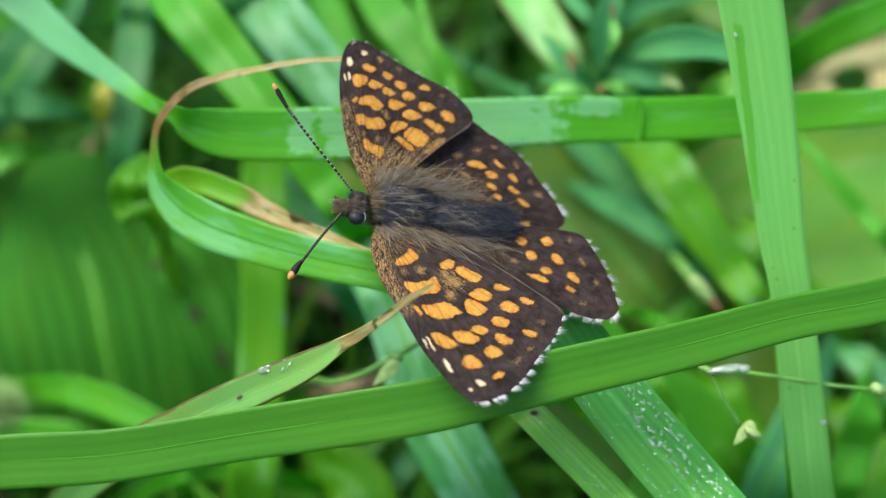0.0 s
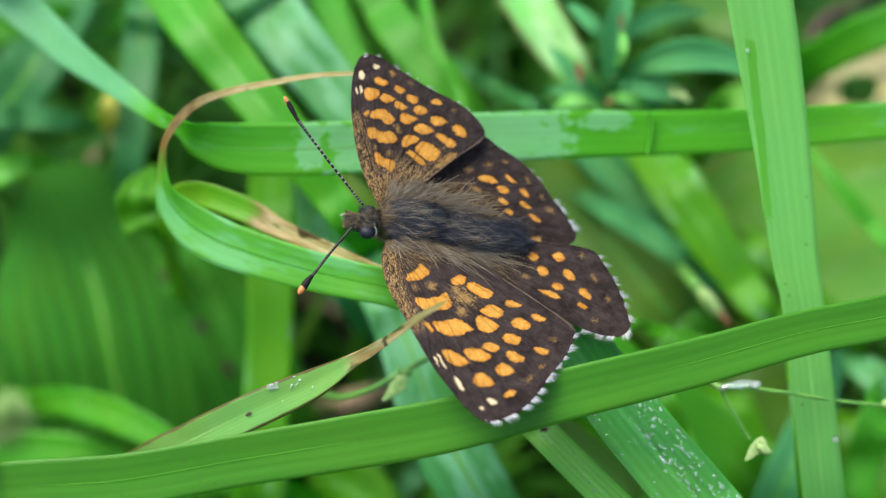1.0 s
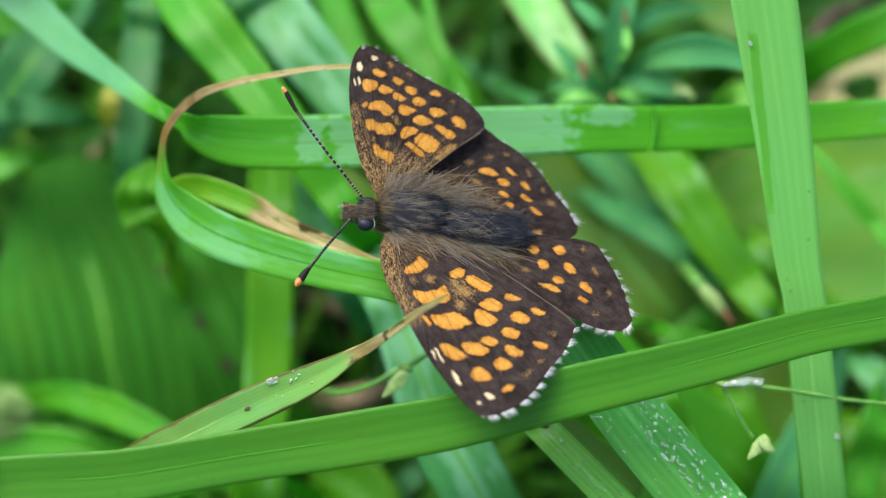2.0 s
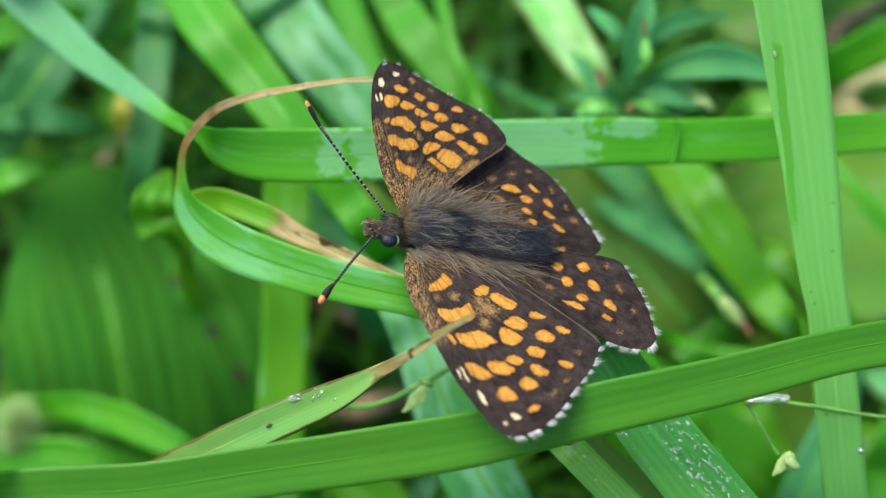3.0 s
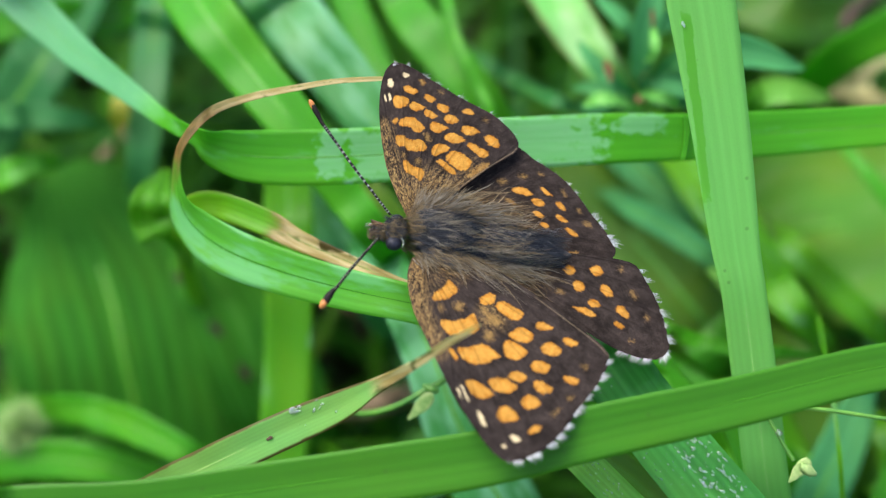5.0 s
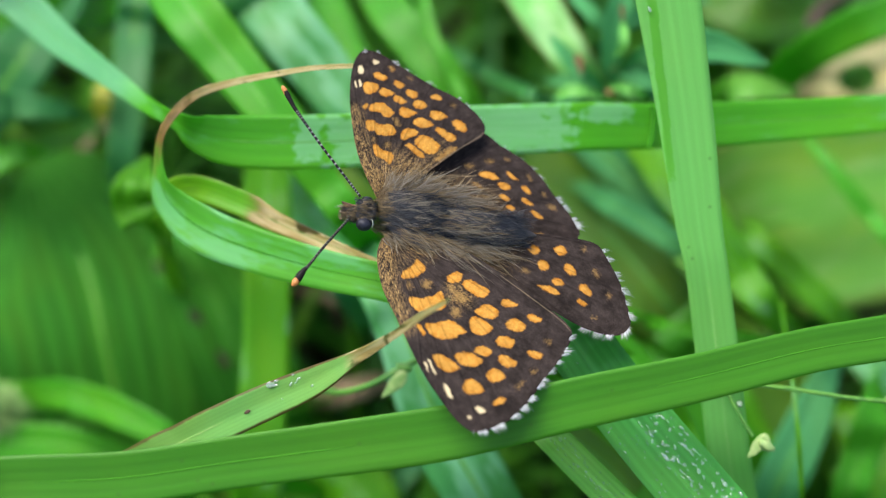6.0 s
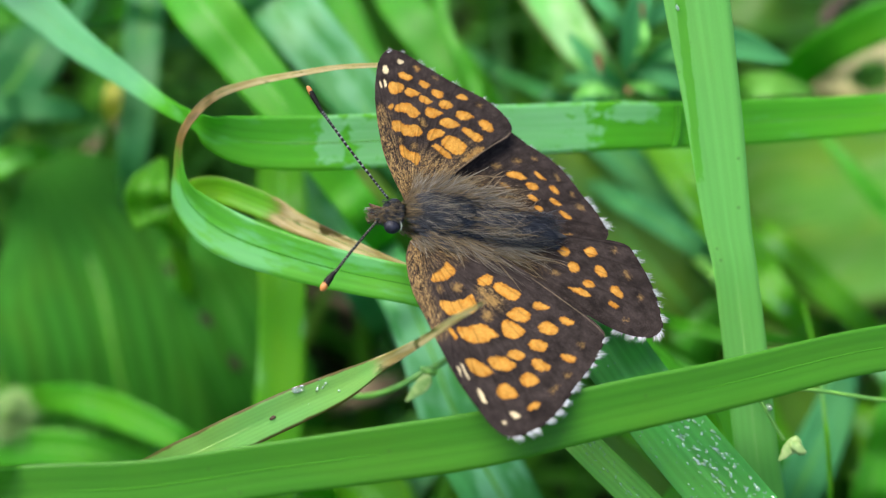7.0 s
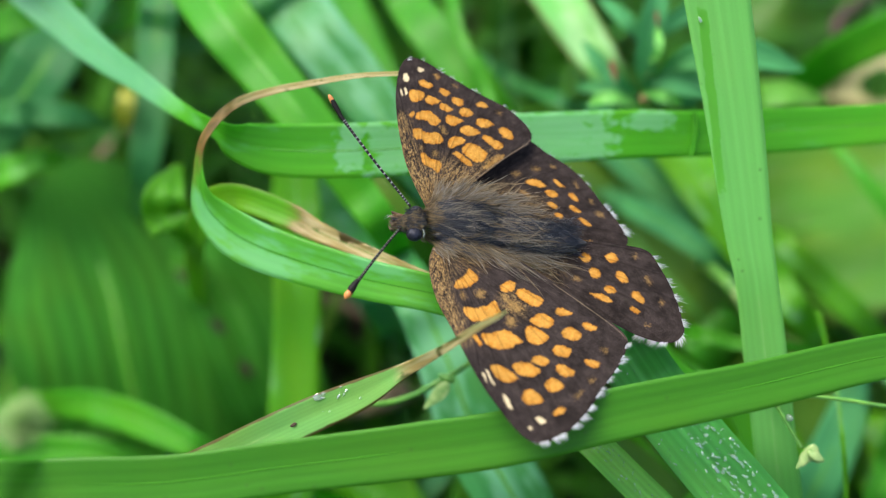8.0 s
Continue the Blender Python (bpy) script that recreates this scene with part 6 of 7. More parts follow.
    spots += [(3, 13.0, -1.6, 13.2, -1.1, 14.1, -0.9, 14.2, -1.6, 13.4, -2.1), (2, 5.6, 5.1, 6.1, 5.4, 6.8, 5.2, 6.2, 4.8), (2, 7.7, 6.0, 8.1, 6.3, 8.7, 6.2, 8.4, 5.8), (2, 9.7, 6.6, 10.0, 6.9, 10.4, 6.4), (2, 12.1, 5.2, 12.5, 5.4, 12.8, 4.5), (2, 14.4, 2.2, 14.8, 2.5, 15.5, 2.0, 15.1, 1.8), (3, 6.5, 3.3, 7.0, 3.6, 7.7, 2.9, 7.4, 2.7), (2, 13.8, 3.4, 14.1, 3.6, 14.4, 3.1)]
    veins = [(8.8, 8.25), (11.54, 7.02), (14.08, 4.86), (15.99, 2.63), (17.65, 0.37), (15.51, -1.87)]
    root = [(0.59, -0.22)][0]
    dust = [(*q, r, a) for q, r, a in zip([(4.61, 0.94), (8.17, 0.82)], (3.4, 2.6), (0.6, 0.45))]
    sheets.append((plane, edge))
    w = fly["hindwing_right"] = add("hindwing", wing("hindwing", plane, root, edge, spots, veins, dust, 41, 0.3, 0.25), SCALES)
    run = [(8.29, 8.68), (9.17, 8.24), (10.54, 7.63), (12.48, 6.46), (14.07, 4.93), (15.35, 3.35), (16.62, 2.03), (17.52, 0.91), (17.97, 0.05)]
    add("fringe", fringe("fringe", plane, root, run[:7], 0.5, 360, 6, 0.22, 0.5), FRINGE, w, "short white fringe")
    add("fringe", fringe("fringe", plane, root, run[5:], 0.85, 420, 7, 0.22, 0.2), FRINGE, w, "white fringe tufts at the wing's corner")

    # left hindwing
    plane = frame_of((-3.6, 5.09, 131.01), (0.9235, -0.3416, -0.1744), (0.0857, -0.2594, 0.9620))
    edge = [(-0.62, 0.74), (2.98, 1.68), (7.31, 3.09), (11.57, 4.73), (14.85, 5.8), (16.62, 5.98), (17.85, 5.25), (19.5, 3.97), (20.74, 2.8), (21.8, 1.44), (22.58, 0.17), (22.37, -0.95), (21.11, -1.77), (19.43, -2.06), (17.68, -2.12), (15.21, -1.87), (11.43, -1.34), (6.32, -0.58), (1.94, -0.27)]
    spots = [(0, 10.7, 2.6, 10.7, 3.1, 11.3, 3.4, 11.9, 3.0, 11.4, 2.3), (0, 12.9, 3.6, 13.1, 4.3, 13.7, 4.5, 14.3, 4.1, 13.9, 3.3), (0, 12.0, 1.6, 12.1, 2.2, 12.8, 2.4, 13.4, 1.9, 12.8, 1.2), (0, 14.5, 2.3, 14.5, 3.0, 15.2, 3.1, 16.0, 2.5, 15.5, 2.0), (0, 13.9, 0.7, 14.2, 1.3, 15.2, 1.2, 15.2, 0.8, 14.5, 0.5), (0, 12.8, -0.3, 13.1, 0.0, 14.5, 0.3, 15.4, -0.0, 14.8, -0.5), (0, 16.6, 1.1, 16.6, 1.7, 17.2, 1.9, 18.2, 1.3, 17.9, 0.8), (0, 16.9, -0.1, 17.1, 0.4, 18.1, 0.2, 17.9, -0.3)]
    spots += [(2, 17.1, 3.4, 17.4, 3.7, 18.1, 3.3, 17.9, 2.9), (2, 19.3, 1.8, 19.6, 2.1, 19.9, 1.5), (2, 7.0, 0.2, 7.5, 0.5, 8.2, 0.4, 7.7, -0.0), (2, 10.8, 0.3, 11.1, 0.9, 11.9, 0.7), (2, 18.8, -1.0, 19.1, -0.7, 19.5, -0.8), (2, 15.3, 5.1, 15.7, 5.3, 15.8, 4.8)]
    veins = [(16.64, 5.92), (18.98, 4.41), (20.92, 2.62), (22.49, 0.45), (21.07, -1.65), (17.66, -2.07)]
    root = [(0.54, 0.17)][0]
    dust = [(*q, r, a) for q, r, a in zip([(4.7, 0.43), (8.24, 0.68)], (3.0, 2.4), (0.6, 0.4))]
    sheets.append((plane, edge))
    w = fly["hindwing_left"] = add("hindwing", wing("hindwing", plane, root, edge, spots, veins, dust, 51, 0.3, 0.25), SCALES)
    run = [(17.04, 5.83), (17.92, 5.21), (19.57, 3.94), (20.81, 2.77), (21.87, 1.41), (22.64, 0.19), (22.44, -0.99), (21.13, -1.82), (19.45, -2.11), (17.7, -2.18)]
    add("fringe", fringe("fringe", plane, root, run, 0.78, 950, 8, 0.22, 0.27), FRINGE, w, "white chequered fringe")

    # body: head to the side, thorax and abdomen along one axis
    ax = unit(np.array((7.65, 4.69, 130.7)) - np.array((-8.82, 5.49, 133.42)))
    nrm = unit(FACE - (FACE @ ax) * ax)
    sd = np.cross(ax, nrm)
    add("thorax", blob_mesh("thorax", (-3.86, 5.93, 132.37), (ax * 3.6, sd * 2.1, nrm * 1.9), 16, 20), SKIN)
    add("abdomen", blob_mesh("abdomen", (2.59, 5.4, 131.25), (ax * 5.6, sd * 1.45, nrm * 1.35), 20, 18, taper=0.55), SKIN)
    add("head", blob_mesh("head", (-8.43, 5.31, 133.28), (ax * 1.25, sd * 1.2, nrm * 1.15), 12, 16), SKIN)
    add("eye", blob_mesh("eye", (-8.41, 3.74, 133.45), (ax * 0.76, sd * 0.68, nrm * 0.78), 14, 18), EYE, label="dark blue-grey compound eye")
    add("eye", blob_mesh("eye", (-8.3, 6.34, 133.53), (ax * 0.66, sd * 0.6, nrm * 0.62), 14, 18), EYE, label="dark blue-grey compound eye")
    add("eye_rim", tube_mesh("eye_rim", [(-7.62, 3.55, 134.5, 0.06, 0), (-7.46, 3.36, 134.41, 0.11, 0), (-7.44, 3.1, 134.2, 0.12, 0), (-7.5, 2.88, 134.0, 0.05, 0)]), RING, label="pale crescent behind the eye")
    add("palp", tube_mesh("palp", [(-9.16, 4.69, 133.5, 0.55, 0), (-9.8, 4.66, 133.89, 0.5, 0), (-10.22, 4.69, 134.19, 0.38, 0), (-10.53, 4.68, 134.46, 0.11, 0)]), PALP, label="brown hairy palp")
    add("palp", tube_mesh("palp", [(-9.27, 5.3, 133.97, 0.55, 0), (-9.91, 5.22, 134.33, 0.5, 0), (-10.27, 5.25, 134.63, 0.38, 0), (-10.53, 5.28, 134.93, 0.11, 0)]), PALP, label="brown hairy palp")

    for rows in ([(-5.39, 7.52, 130.12, 0.34, 0), (-6.44, 5.56, 128.17, 0.29, 0), (-6.72, 4.76, 126.57, 0.23, 0), (-7.01, 4.42, 124.91, 0.18, 0)], [(-3.97, 7.46, 129.66, 0.35, 0), (-4.13, 4.97, 127.99, 0.29, 0), (-4.4, 3.92, 126.05, 0.23, 0), (-4.9, 3.55, 124.51, 0.17, 0)],
                 [(-5.41, 8.5, 130.47, 0.35, 0), (-7.25, 10.87, 129.94, 0.29, 0), (-8.01, 14.56, 129.34, 0.24, 0), (-8.41, 18.74, 127.3, 0.19, 0)], [(-3.4, 8.78, 130.41, 0.35, 0), (-2.58, 12.16, 130.25, 0.29, 0), (-2.53, 15.78, 128.9, 0.24, 0), (-2.48, 19.53, 127.36, 0.19, 0)]):
        add("leg", tube_mesh("leg", rows), SKIN, label="thin dark leg")

    rings = [(0.03 + i / 26.0, 0.03 + (i + 0.28) / 26.0) for i in range(24)]
    def antenna(rows, club, end, ring):
        a = add("antenna", tube_mesh("antenna", rows, 40, 8), BLACK, label="black and white ringed antenna")
        grown = [(x, y, z, d * 1.05, *_) for x, y, z, d, *_ in rows]
        add("rings", tube_mesh("rings", grown, 40, 8, rings), ring, a, "pale rings")
        add("club", tube_mesh("club", club, 8, 10), BLACK, a, "black club")
        add("tip", tube_mesh("tip", end, 8, 10), ORANGE, a, "orange tip")

    antenna([(-8.79, 5.81, 135.07, 0.22, 0), (-10.11, 7.11, 136.08, 0.22, 0), (-12.31, 9.28, 137.77, 0.25, 0), (-14.3, 11.66, 138.93, 0.28, 0), (-15.4, 12.83, 139.85, 0.39, 0)],
            [(-15.29, 12.7, 139.75, 0.33, 0), (-15.79, 13.4, 140.29, 0.5, 0), (-16.23, 14, 140.77, 0.5, 0)], [(-16.12, 13.83, 140.63, 0.5, 0), (-16.4, 14.22, 140.94, 0.44, 0), (-16.56, 14.4, 141.08, 0.17, 0)], RING)
    antenna([(-9.73, 3.82, 134.21, 0.27, 0), (-10.77, 2.09, 134.25, 0.27, 0), (-12, 0.13, 134.12, 0.27, 0), (-13.01, -1.31, 133.69, 0.29, 0), (-13.36, -1.78, 133.61, 0.43, 0)],
            [(-13.3, -1.69, 133.67, 0.37, 0), (-13.75, -2.33, 133.45, 0.69, 0), (-14.06, -2.81, 133.21, 0.69, 0)], [(-14.01, -2.73, 133.28, 0.64, 0), (-14.26, -3.09, 133.14, 0.64, 0), (-14.45, -3.36, 133.06, 0.21, 0)], RING_DARK)

    # fur, in locks: it lies on the body and on the wings' roots and streams back from the head
    rng = np.random.RandomState(9)
    head = np.array((-8.82, 5.49, 133.42))

    # how high the body or the wings stand over the body's axis: ga mm behind the head, gs mm to its left
    ga, gs = np.meshgrid(np.arange(-3, 21, 0.2), np.arange(-8, 8, 0.2), indexing="ij")
    over = head + ga[..., None] * ax + gs[..., None] * sd
    high = np.where(ga < 0.0, 0.75, -1.2)
    for centre, long, wide, tall in (((-3.86, 5.93, 132.37), 3.6, 2.1, 1.9), ((2.59, 5.4, 131.25), 5.8, 1.3, 1.2), ((-8.43, 5.31, 133.28), 1.25, 1.2, 1.15)):
        c = np.array(centre) - head
        k = 1 - ((ga - c @ ax) / long) ** 2 - ((gs - c @ sd) / wide) ** 2
        high = np.maximum(high, np.where(k > 0, c @ nrm + tall * np.sqrt(np.maximum(k, 0)), -9))
    for (o, e1, e2, n), outline in sheets:
        up = ((o * 1000 - over) @ n) / (nrm @ n)
        on = over + nrm * up[..., None] - o * 1000
        inside = outline_distance((on @ e1).ravel(), (on @ e2).ravel(), np.array(outline)).reshape(ga.shape) < 0.2
        high = np.maximum(high, np.where(inside, up + 0.2, -9))

    def drape(a, s):
        i, j = np.clip((a + 3) / 0.2, 0, ga.shape[0] - 1.01), np.clip((s + 8) / 0.2, 0, ga.shape[1] - 1.01)
        i0, j0 = i.astype(int), j.astype(int)
        fi, fj = i - i0, j - j0
        return (high[i0, j0] * (1 - fi) + high[i0 + 1, j0] * fi) * (1 - fj) + (high[i0, j0 + 1] * (1 - fi) + high[i0 + 1, j0 + 1] * fi) * fj

    def locks(count, a, s, turn, long, curl, bag, hairs=7, lift=0.25, width=0.3, th=0.042, rise=0.0):
        """Locks of hair. a, s: where they are rooted; turn: their way in degrees from the body's axis, at either side of the patch; curl: how far they bend on."""
        f = np.linspace(0, 1, 7)
        for _ in range(count):
            k = rng.uniform()
            a0, s0 = rng.uniform(*a), s[0] + (s[1] - s[0]) * k
            ang = math.radians(turn[0] + (turn[1] - turn[0]) * k + rng.normal() * 9)
            ln, bend = long * rng.uniform(0.55, 1.15), math.radians(curl + rng.normal() * 14)
            wob = rng.normal() * 0.26
            way = ang + bend * f + wob * np.sin(f * 7 + rng.uniform(0, 6))
            pa = a0 + np.r_[0, np.cumsum(np.cos(way[1:]))] * ln / 6
            ps = s0 + np.r_[0, np.cumsum(np.sin(way[1:]))] * ln / 6
            ph = drape(pa, ps)
            ph = np.maximum(ph, np.r_[ph[:1], 0.5 * (ph[:-1] + ph[1:])]) + lift * (0.15 + np.sin(f * 2.4)) * rng.uniform(0.4, 1.3) + rise * f * f * rng.uniform(0, 1.2)
            for _ in range(hairs):
                da, ds, dh = rng.normal(size=3) * width
                cut = rng.uniform(0.7, 1.0)
                fade = (1 - f) ** 0.9 + 0.12
                g = f * cut
                qa, qs, qh = np.interp(g, f, pa) + da * fade, np.interp(g, f, ps) + ds * fade, np.interp(g, f, ph) + 0.4 * abs(dh) * fade
                bag.append((head + ax * qa[:, None] + sd * qs[:, None] + nrm * qh[:, None], th * rng.uniform(0.6, 1.35)))

    def coat(name, bag, material, parent, label):
        tagged(add(name, strands_mesh(name, bag), material, parent, label), kind="stuff")

    dark, pale, tawny, bristles = [], [], [], []
    locks(420, (2.2, 9.0), (-1.9, 1.0), (-24, 14), 2.6, 0, dark, th=0.046)
    locks(70, (2.2, 6.5), (0.8, 1.8), (6, 16), 2.2, 0, dark, th=0.046)
    locks(400, (6.5, 15.0), (-1.5, 0.8), (-14, 10), 2.4, 0, dark, th=0.046)
    locks(50, (2.2, 7.0), (-1.8, 1.5), (-40, 28), 2.8, 14, pale, 4, 0.45, 0.15, 0.024, 0.3)
    locks(30, (6.5, 12.5), (-1.3, 0.7), (-24, 12), 3.2, 6, pale, 4, 0.4, 0.14, 0.025, 0.2)
    locks(90, (1.2, 2.3), (-1.8, 1.6), (-50, 40), 1.3, 0, tawny, 6, 0.3, 0.16, rise=0.4)
    locks(44, (3.0, 10.0), (0.8, 1.5), (2, 12), 3.8, -6, tawny, 6, 0.35, 0.14)
    locks(26, (4.0, 9.0), (-1.9, -1.2), (-34, -14), 3.4, 16, tawny, 6, 0.3, 0.14)
    locks(34, (2.4, 4.6), (-2.0, -1.0), (-34, -16), 4.6, 24, pale, 4, 0.5, 0.14, 0.032, 0.2)
    locks(30, (2.4, 6.0), (0.7, 1.7), (4, 18), 3.4, -4, tawny, 5, 0.5, 0.14, 0.036, 0.2)
    locks(130, (-0.6, 1.1), (-0.9, 0.9), (-40, 40), 0.75, 0, dark, 6, 0.3, 0.16, rise=0.5)
    locks(90, (-0.5, 1.2), (-0.9, 0.8), (-60, 60), 0.8, 0, tawny, 5, 0.35, 0.14, 0.036, 0.5)
    locks(16, (-1.8, -0.8), (-0.1, 1.0), (165, 195), 0.9, 0, bristles, 2, 0.3, 0.08, 0.034, 0.0)
    locks(110, (-1.6, -0.2), (-0.3, 1.3), (150, 215), 0.75, 0, tawny, 4, 0.5, 0.12, 0.040, 0.3)
    locks(46, (-1.6, -0.2), (-0.2, 1.3), (150, 215), 0.65, 0, dark, 4, 0.5, 0.12, 0.042, 0.3)
    coat("fur", dark, FUR_DARK, body, "blue-black hair")
    coat("bristles", bristles, FRINGE, body, "pale bristles before the palps")
    coat("fur", pale, FUR_PALE, body, "pale grey-gold locks of hair")
    coat("fur", tawny, FUR, body, "tawny brown hair")
    for key, patches in (("forewing_right", [(62, (2.4, 4.6), (-3.0, -1.8), (-62, -58), 3.2, 12), (34, (1.8, 3.0), (-2.8, -2.0), (-85, -80), 2.2, 15), (26, (4.2, 6.2), (-3.2, -2.0), (-45, -40), 3.4, 12)]),
                         ("hindwing_right", [(66, (4.8, 8.5), (-2.8, -1.2), (-34, -8), 5.6, 24), (36, (7.0, 10.5), (-2.2, -1.0), (-20, -4), 4.4, 14)]),
                         ("hindwing_left", [(80, (5.4, 10.0), (0.6, 1.7), (-2, 11), 6.2, 0), (46, (7.0, 11.0), (0.7, 2.0), (0, 12), 6.8, -4)]),
                         ("forewing_left", [(22, (2.4, 4.2), (1.5, 2.2), (60, 30), 1.8, -12), (22, (4.2, 6.5), (1.5, 2.1), (24, 20), 3.0, -8)])):
        brown, gold = [], []
        for count, a, s_, turn, long, curl in patches:
            locks(count, a, s_, turn, long, curl, brown, 5, 0.22, 0.13, 0.042)
            locks(count if "hind" in key else count // 2, a, s_, turn, long * 1.05, curl, gold, 3, 0.40, 0.09, 0.036)
        coat("fur", brown, FUR, fly[key], "tawny brown hair at the wing's root")
        coat("fur", gold, FUR_PALE, fly[key], "pale gold hair at the wing's root")


butterfly()


def motions():
    """The upright blade is blown aside once and stays there; the butterfly turns a little and lowers its wings."""
    rows = [(0.0, 0.01, 0.01), (0.5, 0.28, -0.09), (1.0, 0.10, -0.06), (2.5, -0.22, 0.21), (3.0, -0.33, 0.39), (3.5, -0.80, 0.92), (3.6, -4.26, 1.77), (3.7, -5.91, 2.34), (3.8, -11.07, 2.83), (3.9, -9.89, 3.03), (4.0, -9.31, 3.33), (4.5, -10.33, 2.46), (6.0, -10.18, 3.25), (6.5, -10.27, 3.20), (7.0, -10.32, 3.18), (7.5, -9.88, 3.18), (8.0, -10.02, 2.93)]
    walk(upright, [(t, pose(x * 0.001, y * 0.000788, y * 0.000616)) for t, x, y in rows])
    walk(diagonal, [(0.0, pose(0.00000, -0.00000, 0.00000, 0.00, -0.00, 0.00)),
        (1.0, pose(0.00080, -0.00020, -0.00016, -0.00, -0.42, 0.54)),
        (2.5, pose(0.00053, -0.00038, -0.00030, -0.00, -0.28, 0.36)),
        (3.0, pose(-0.00002, -0.00020, -0.00016, -0.00, 0.01, -0.01)),
        (3.5, pose(-0.00141, -0.00043, -0.00033, -0.01, 0.74, -0.95)),
        (4.0, pose(-0.00395, -0.00088, -0.00069, -0.05, 2.07, -2.66)),
        (4.5, pose(-0.00140, -0.00063, -0.00049, -0.01, 0.73, -0.94)),
        (6.0, pose(-0.00134, -0.00082, -0.00064, -0.01, 0.71, -0.90)),
        (6.5, pose(-0.00169, -0.00064, -0.00050, -0.01, 0.89, -1.14)),
        (7.0, pose(-0.00154, -0.00091, -0.00071, -0.01, 0.81, -1.03)),
        (8.0, pose(-0.00229, -0.00034, -0.00027, -0.02, 1.20, -1.54))])
    walk(fly["body"], [
        (0.0, pose(-0.00473, 0.00508, 0.13189, -0.020, -0.030, 0.010)),
        (0.2, pose(-0.00428, 0.00507, 0.13193, 0.199, -0.222, -0.602)),
        (0.5, pose(-0.00470, 0.00497, 0.13193, 0.590, -0.510, -0.990)),
        (0.7, pose(-0.00456, 0.00511, 0.13212, 0.299, -0.194, -0.598)),
        (1.0, pose(-0.00460, 0.00502, 0.13218, -0.110, 0.280, -0.280)),
        (1.2, pose(-0.00471, 0.00491, 0.13215, -0.025, 0.192, -0.330)),
        (2.3, pose(-0.00488, 0.00501, 0.13257, 0.260, -0.290, -0.620)),
        (2.5, pose(-0.00496, 0.00489, 0.13254, -0.020, -0.050, -0.480)),
        (2.7, pose(-0.00478, 0.00491, 0.13242, 0.253, 0.022, -0.613)),
        (3.0, pose(-0.00483, 0.00504, 0.13233, 0.560, 0.130, -0.700)),
        (3.2, pose(-0.00476, 0.00481, 0.13242, 0.800, 0.122, -1.206)),
        (3.5, pose(-0.00492, 0.00470, 0.13274, 1.190, 0.110, -2.140)),
        (3.7, pose(-0.00559, 0.00440, 0.13267, 0.971, -0.178, -3.672)),
        (4.0, pose(-0.00531, 0.00421, 0.13279, 0.610, -0.610, -4.380)),
        (4.2, pose(-0.00536, 0.00434, 0.13290, 0.365, -1.066, -4.268)),
        (4.5, pose(-0.00496, 0.00471, 0.13320, -0.470, -1.750, -4.520)),
        (4.7, pose(-0.00438, 0.00539, 0.13237, -0.150, -0.900, -3.280)),
        (5.8, pose(-0.00466, 0.00505, 0.13248, -0.133, -1.501, -2.268)),
        (6.0, pose(-0.00481, 0.00511, 0.13260, -0.160, -1.610, -2.540)),
        (6.2, pose(-0.00506, 0.00501, 0.13262, -0.374, -1.502, -2.280)),
        (6.5, pose(-0.00490, 0.00495, 0.13274, -0.660, -1.340, -1.920)),
        (6.7, pose(-0.00488, 0.00500, 0.13264, -0.200, -1.384, -1.990)),
        (7.0, pose(-0.00475, 0.00513, 0.13254, 0.360, -1.450, -2.300)),
        (7.2, pose(-0.00459, 0.00513, 0.13265, 0.089, -1.338, -2.003)),
        (7.5, pose(-0.00475, 0.00509, 0.13278, -0.330, -1.170, -1.780)),
        (7.7, pose(-0.00478, 0.00517, 0.13272, -0.082, -1.322, -1.460)),
        (8.0, pose(-0.00468, 0.00520, 0.13257, 0.140, -1.550, -1.640))])
    left = [(0.0, pose(-0.00000, -0.00000, -0.00001, -0.27, 0.01, 0.04)),
        (0.5, pose(0.00000, 0.00000, 0.00001, 0.56, -0.03, -0.09)),
        (1.0, pose(0.00000, 0.00000, 0.00001, 0.22, -0.01, -0.04)),
        (2.3, pose(0.00000, 0.00000, 0.00001, 0.46, -0.02, -0.08)),
        (2.5, pose(0.00000, 0.00000, 0.00001, 0.51, -0.02, -0.08)),
        (3.0, pose(0.00000, 0.00000, 0.00000, 0.19, -0.01, -0.03)),
        (3.5, pose(0.00001, 0.00001, 0.00003, 1.38, -0.06, -0.23)),
        (4.0, pose(0.00001, 0.00001, 0.00008, 3.15, -0.14, -0.52)),
        (4.5, pose(0.00003, 0.00002, 0.00015, 6.30, -0.25, -1.05)),
        (4.7, pose(0.00003, 0.00002, 0.00018, 7.25, -0.27, -1.21)),
        (6.0, pose(0.00003, 0.00002, 0.00017, 7.13, -0.27, -1.19)),
        (6.5, pose(0.00003, 0.00002, 0.00018, 7.29, -0.28, -1.22)),
        (7.0, pose(0.00003, 0.00002, 0.00016, 6.58, -0.26, -1.10)),
        (7.5, pose(0.00003, 0.00002, 0.00019, 7.84, -0.29, -1.31)),
        (8.0, pose(0.00003, 0.00002, 0.00016, 6.45, -0.25, -1.08))]
    walk(fly["forewing_left"], left)
    walk(fly["hindwing_left"], left)
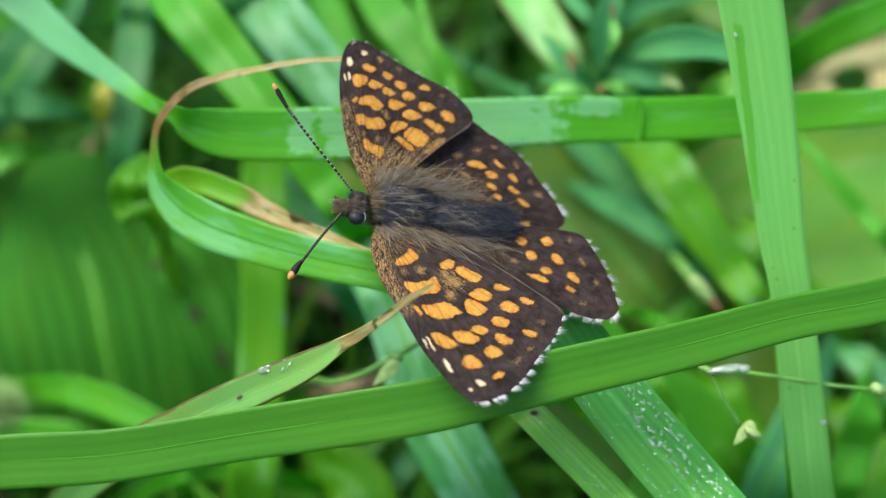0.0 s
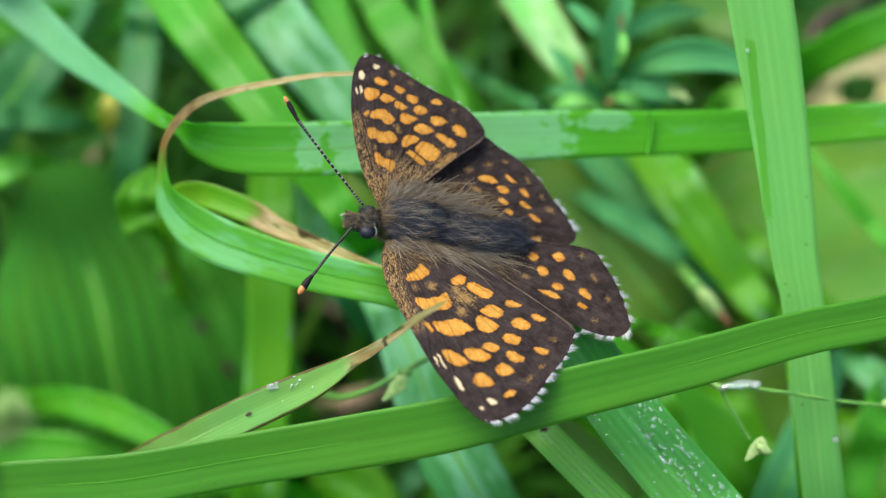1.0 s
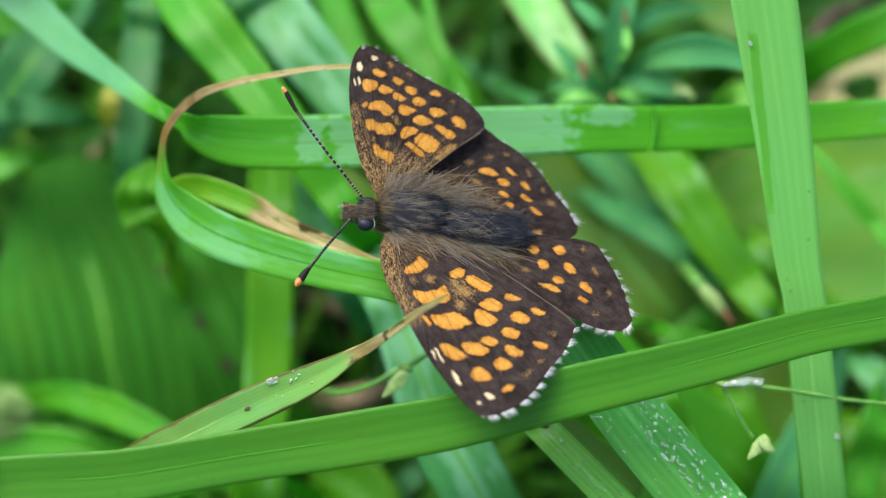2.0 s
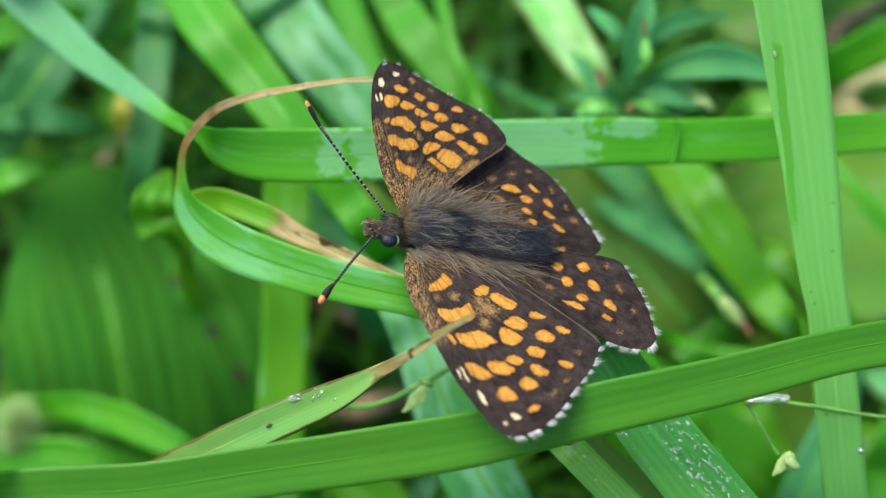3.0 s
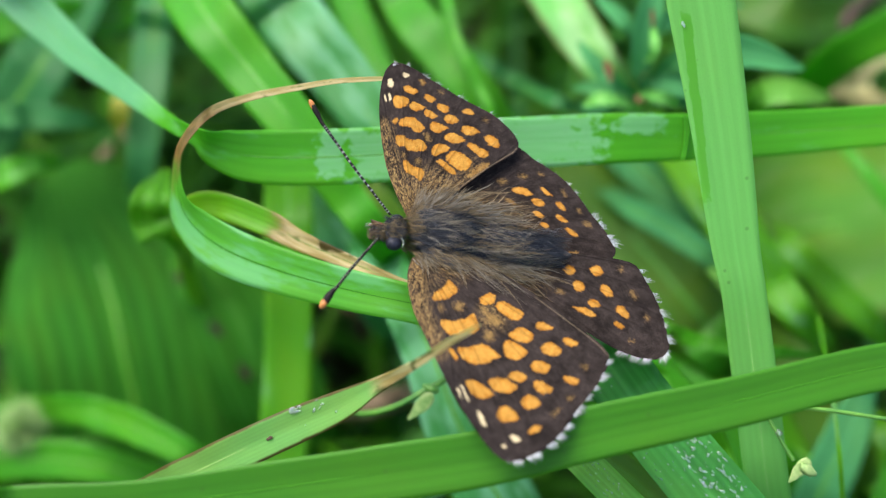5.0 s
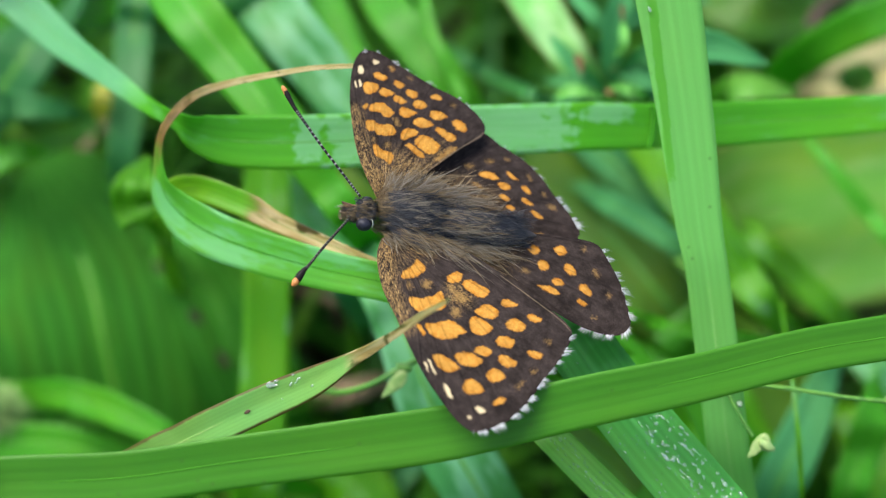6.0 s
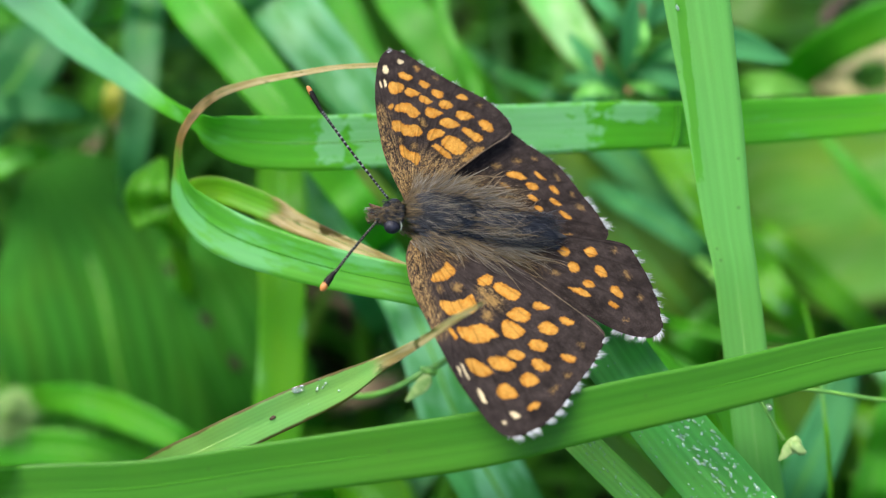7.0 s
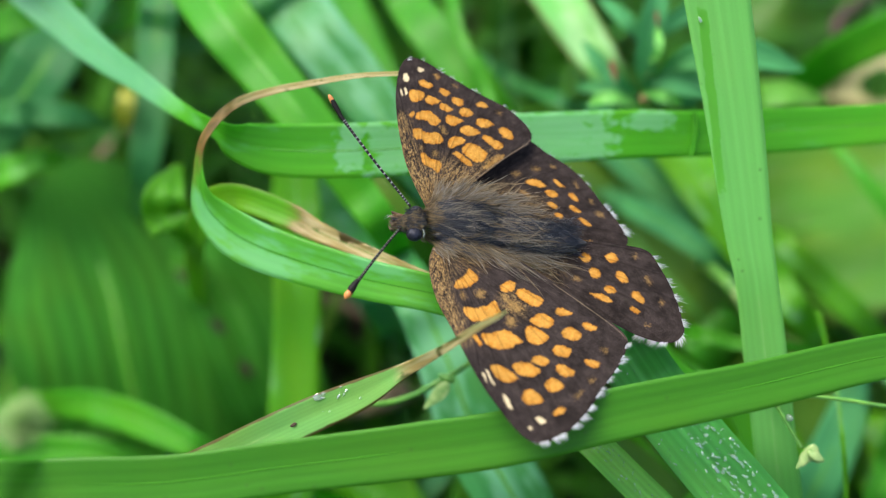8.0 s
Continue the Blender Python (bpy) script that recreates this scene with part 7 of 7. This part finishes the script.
    walk(fly["hindwing_right"], [(0.0, pose(0.00000, -0.00000, 0.00000, -0.16, 0.01, 0.03)),
        (0.5, pose(0.00000, -0.00001, 0.00001, -0.28, 0.01, 0.05)),
        (1.0, pose(0.00000, -0.00001, 0.00002, -0.70, 0.03, 0.12)),
        (2.3, pose(0.00001, -0.00006, 0.00009, -2.87, 0.15, 0.47)),
        (2.5, pose(0.00002, -0.00008, 0.00012, -3.84, 0.21, 0.63)),
        (3.0, pose(0.00002, -0.00008, 0.00012, -3.98, 0.22, 0.65)),
        (3.5, pose(0.00002, -0.00009, 0.00015, -4.85, 0.27, 0.79)),
        (4.0, pose(0.00002, -0.00008, 0.00013, -4.18, 0.23, 0.68)),
        (4.5, pose(0.00003, -0.00013, 0.00022, -6.95, 0.40, 1.12)),
        (4.7, pose(0.00003, -0.00013, 0.00022, -6.70, 0.38, 1.08)),
        (6.0, pose(0.00003, -0.00015, 0.00024, -7.78, 0.46, 1.25)),
        (6.5, pose(0.00004, -0.00018, 0.00032, -10.02, 0.63, 1.60)),
        (7.0, pose(0.00003, -0.00014, 0.00023, -7.42, 0.44, 1.20)),
        (7.5, pose(0.00004, -0.00017, 0.00029, -9.35, 0.58, 1.50)),
        (8.0, pose(0.00004, -0.00016, 0.00026, -8.46, 0.51, 1.36))])
    walk(fly["forewing_right"], [(0.0, pose(-0.00000, -0.00000, 0.00000, -0.13, 0.05, -0.09)),
        (0.5, pose(-0.00002, -0.00002, 0.00001, -0.58, 0.26, -0.43)),
        (1.0, pose(-0.00001, -0.00002, 0.00002, -0.90, 0.15, -0.11)),
        (2.3, pose(0.00003, -0.00006, 0.00010, -3.13, 0.03, 0.85)),
        (2.5, pose(0.00003, -0.00007, 0.00013, -4.05, 0.08, 1.05)),
        (3.0, pose(0.00004, -0.00007, 0.00014, -4.38, -0.00, 1.38)),
        (3.5, pose(0.00004, -0.00009, 0.00016, -5.05, 0.09, 1.36)),
        (4.0, pose(-0.00002, -0.00011, 0.00013, -4.45, 0.61, -0.30)),
        (4.5, pose(0.00000, -0.00018, 0.00028, -9.40, 0.75, 0.60)),
        (4.7, pose(0.00002, -0.00016, 0.00025, -8.60, 0.50, 1.00)),
        (6.0, pose(0.00003, -0.00014, 0.00023, -7.42, 0.43, 1.23)),
        (6.5, pose(0.00006, -0.00017, 0.00032, -10.01, 0.50, 2.09)),
        (7.0, pose(0.00004, -0.00015, 0.00026, -8.20, 0.42, 1.40)),
        (7.5, pose(0.00003, -0.00017, 0.00029, -9.50, 0.60, 1.30)),
        (8.0, pose(0.00002, -0.00015, 0.00025, -8.02, 0.55, 1.03))])


motions()
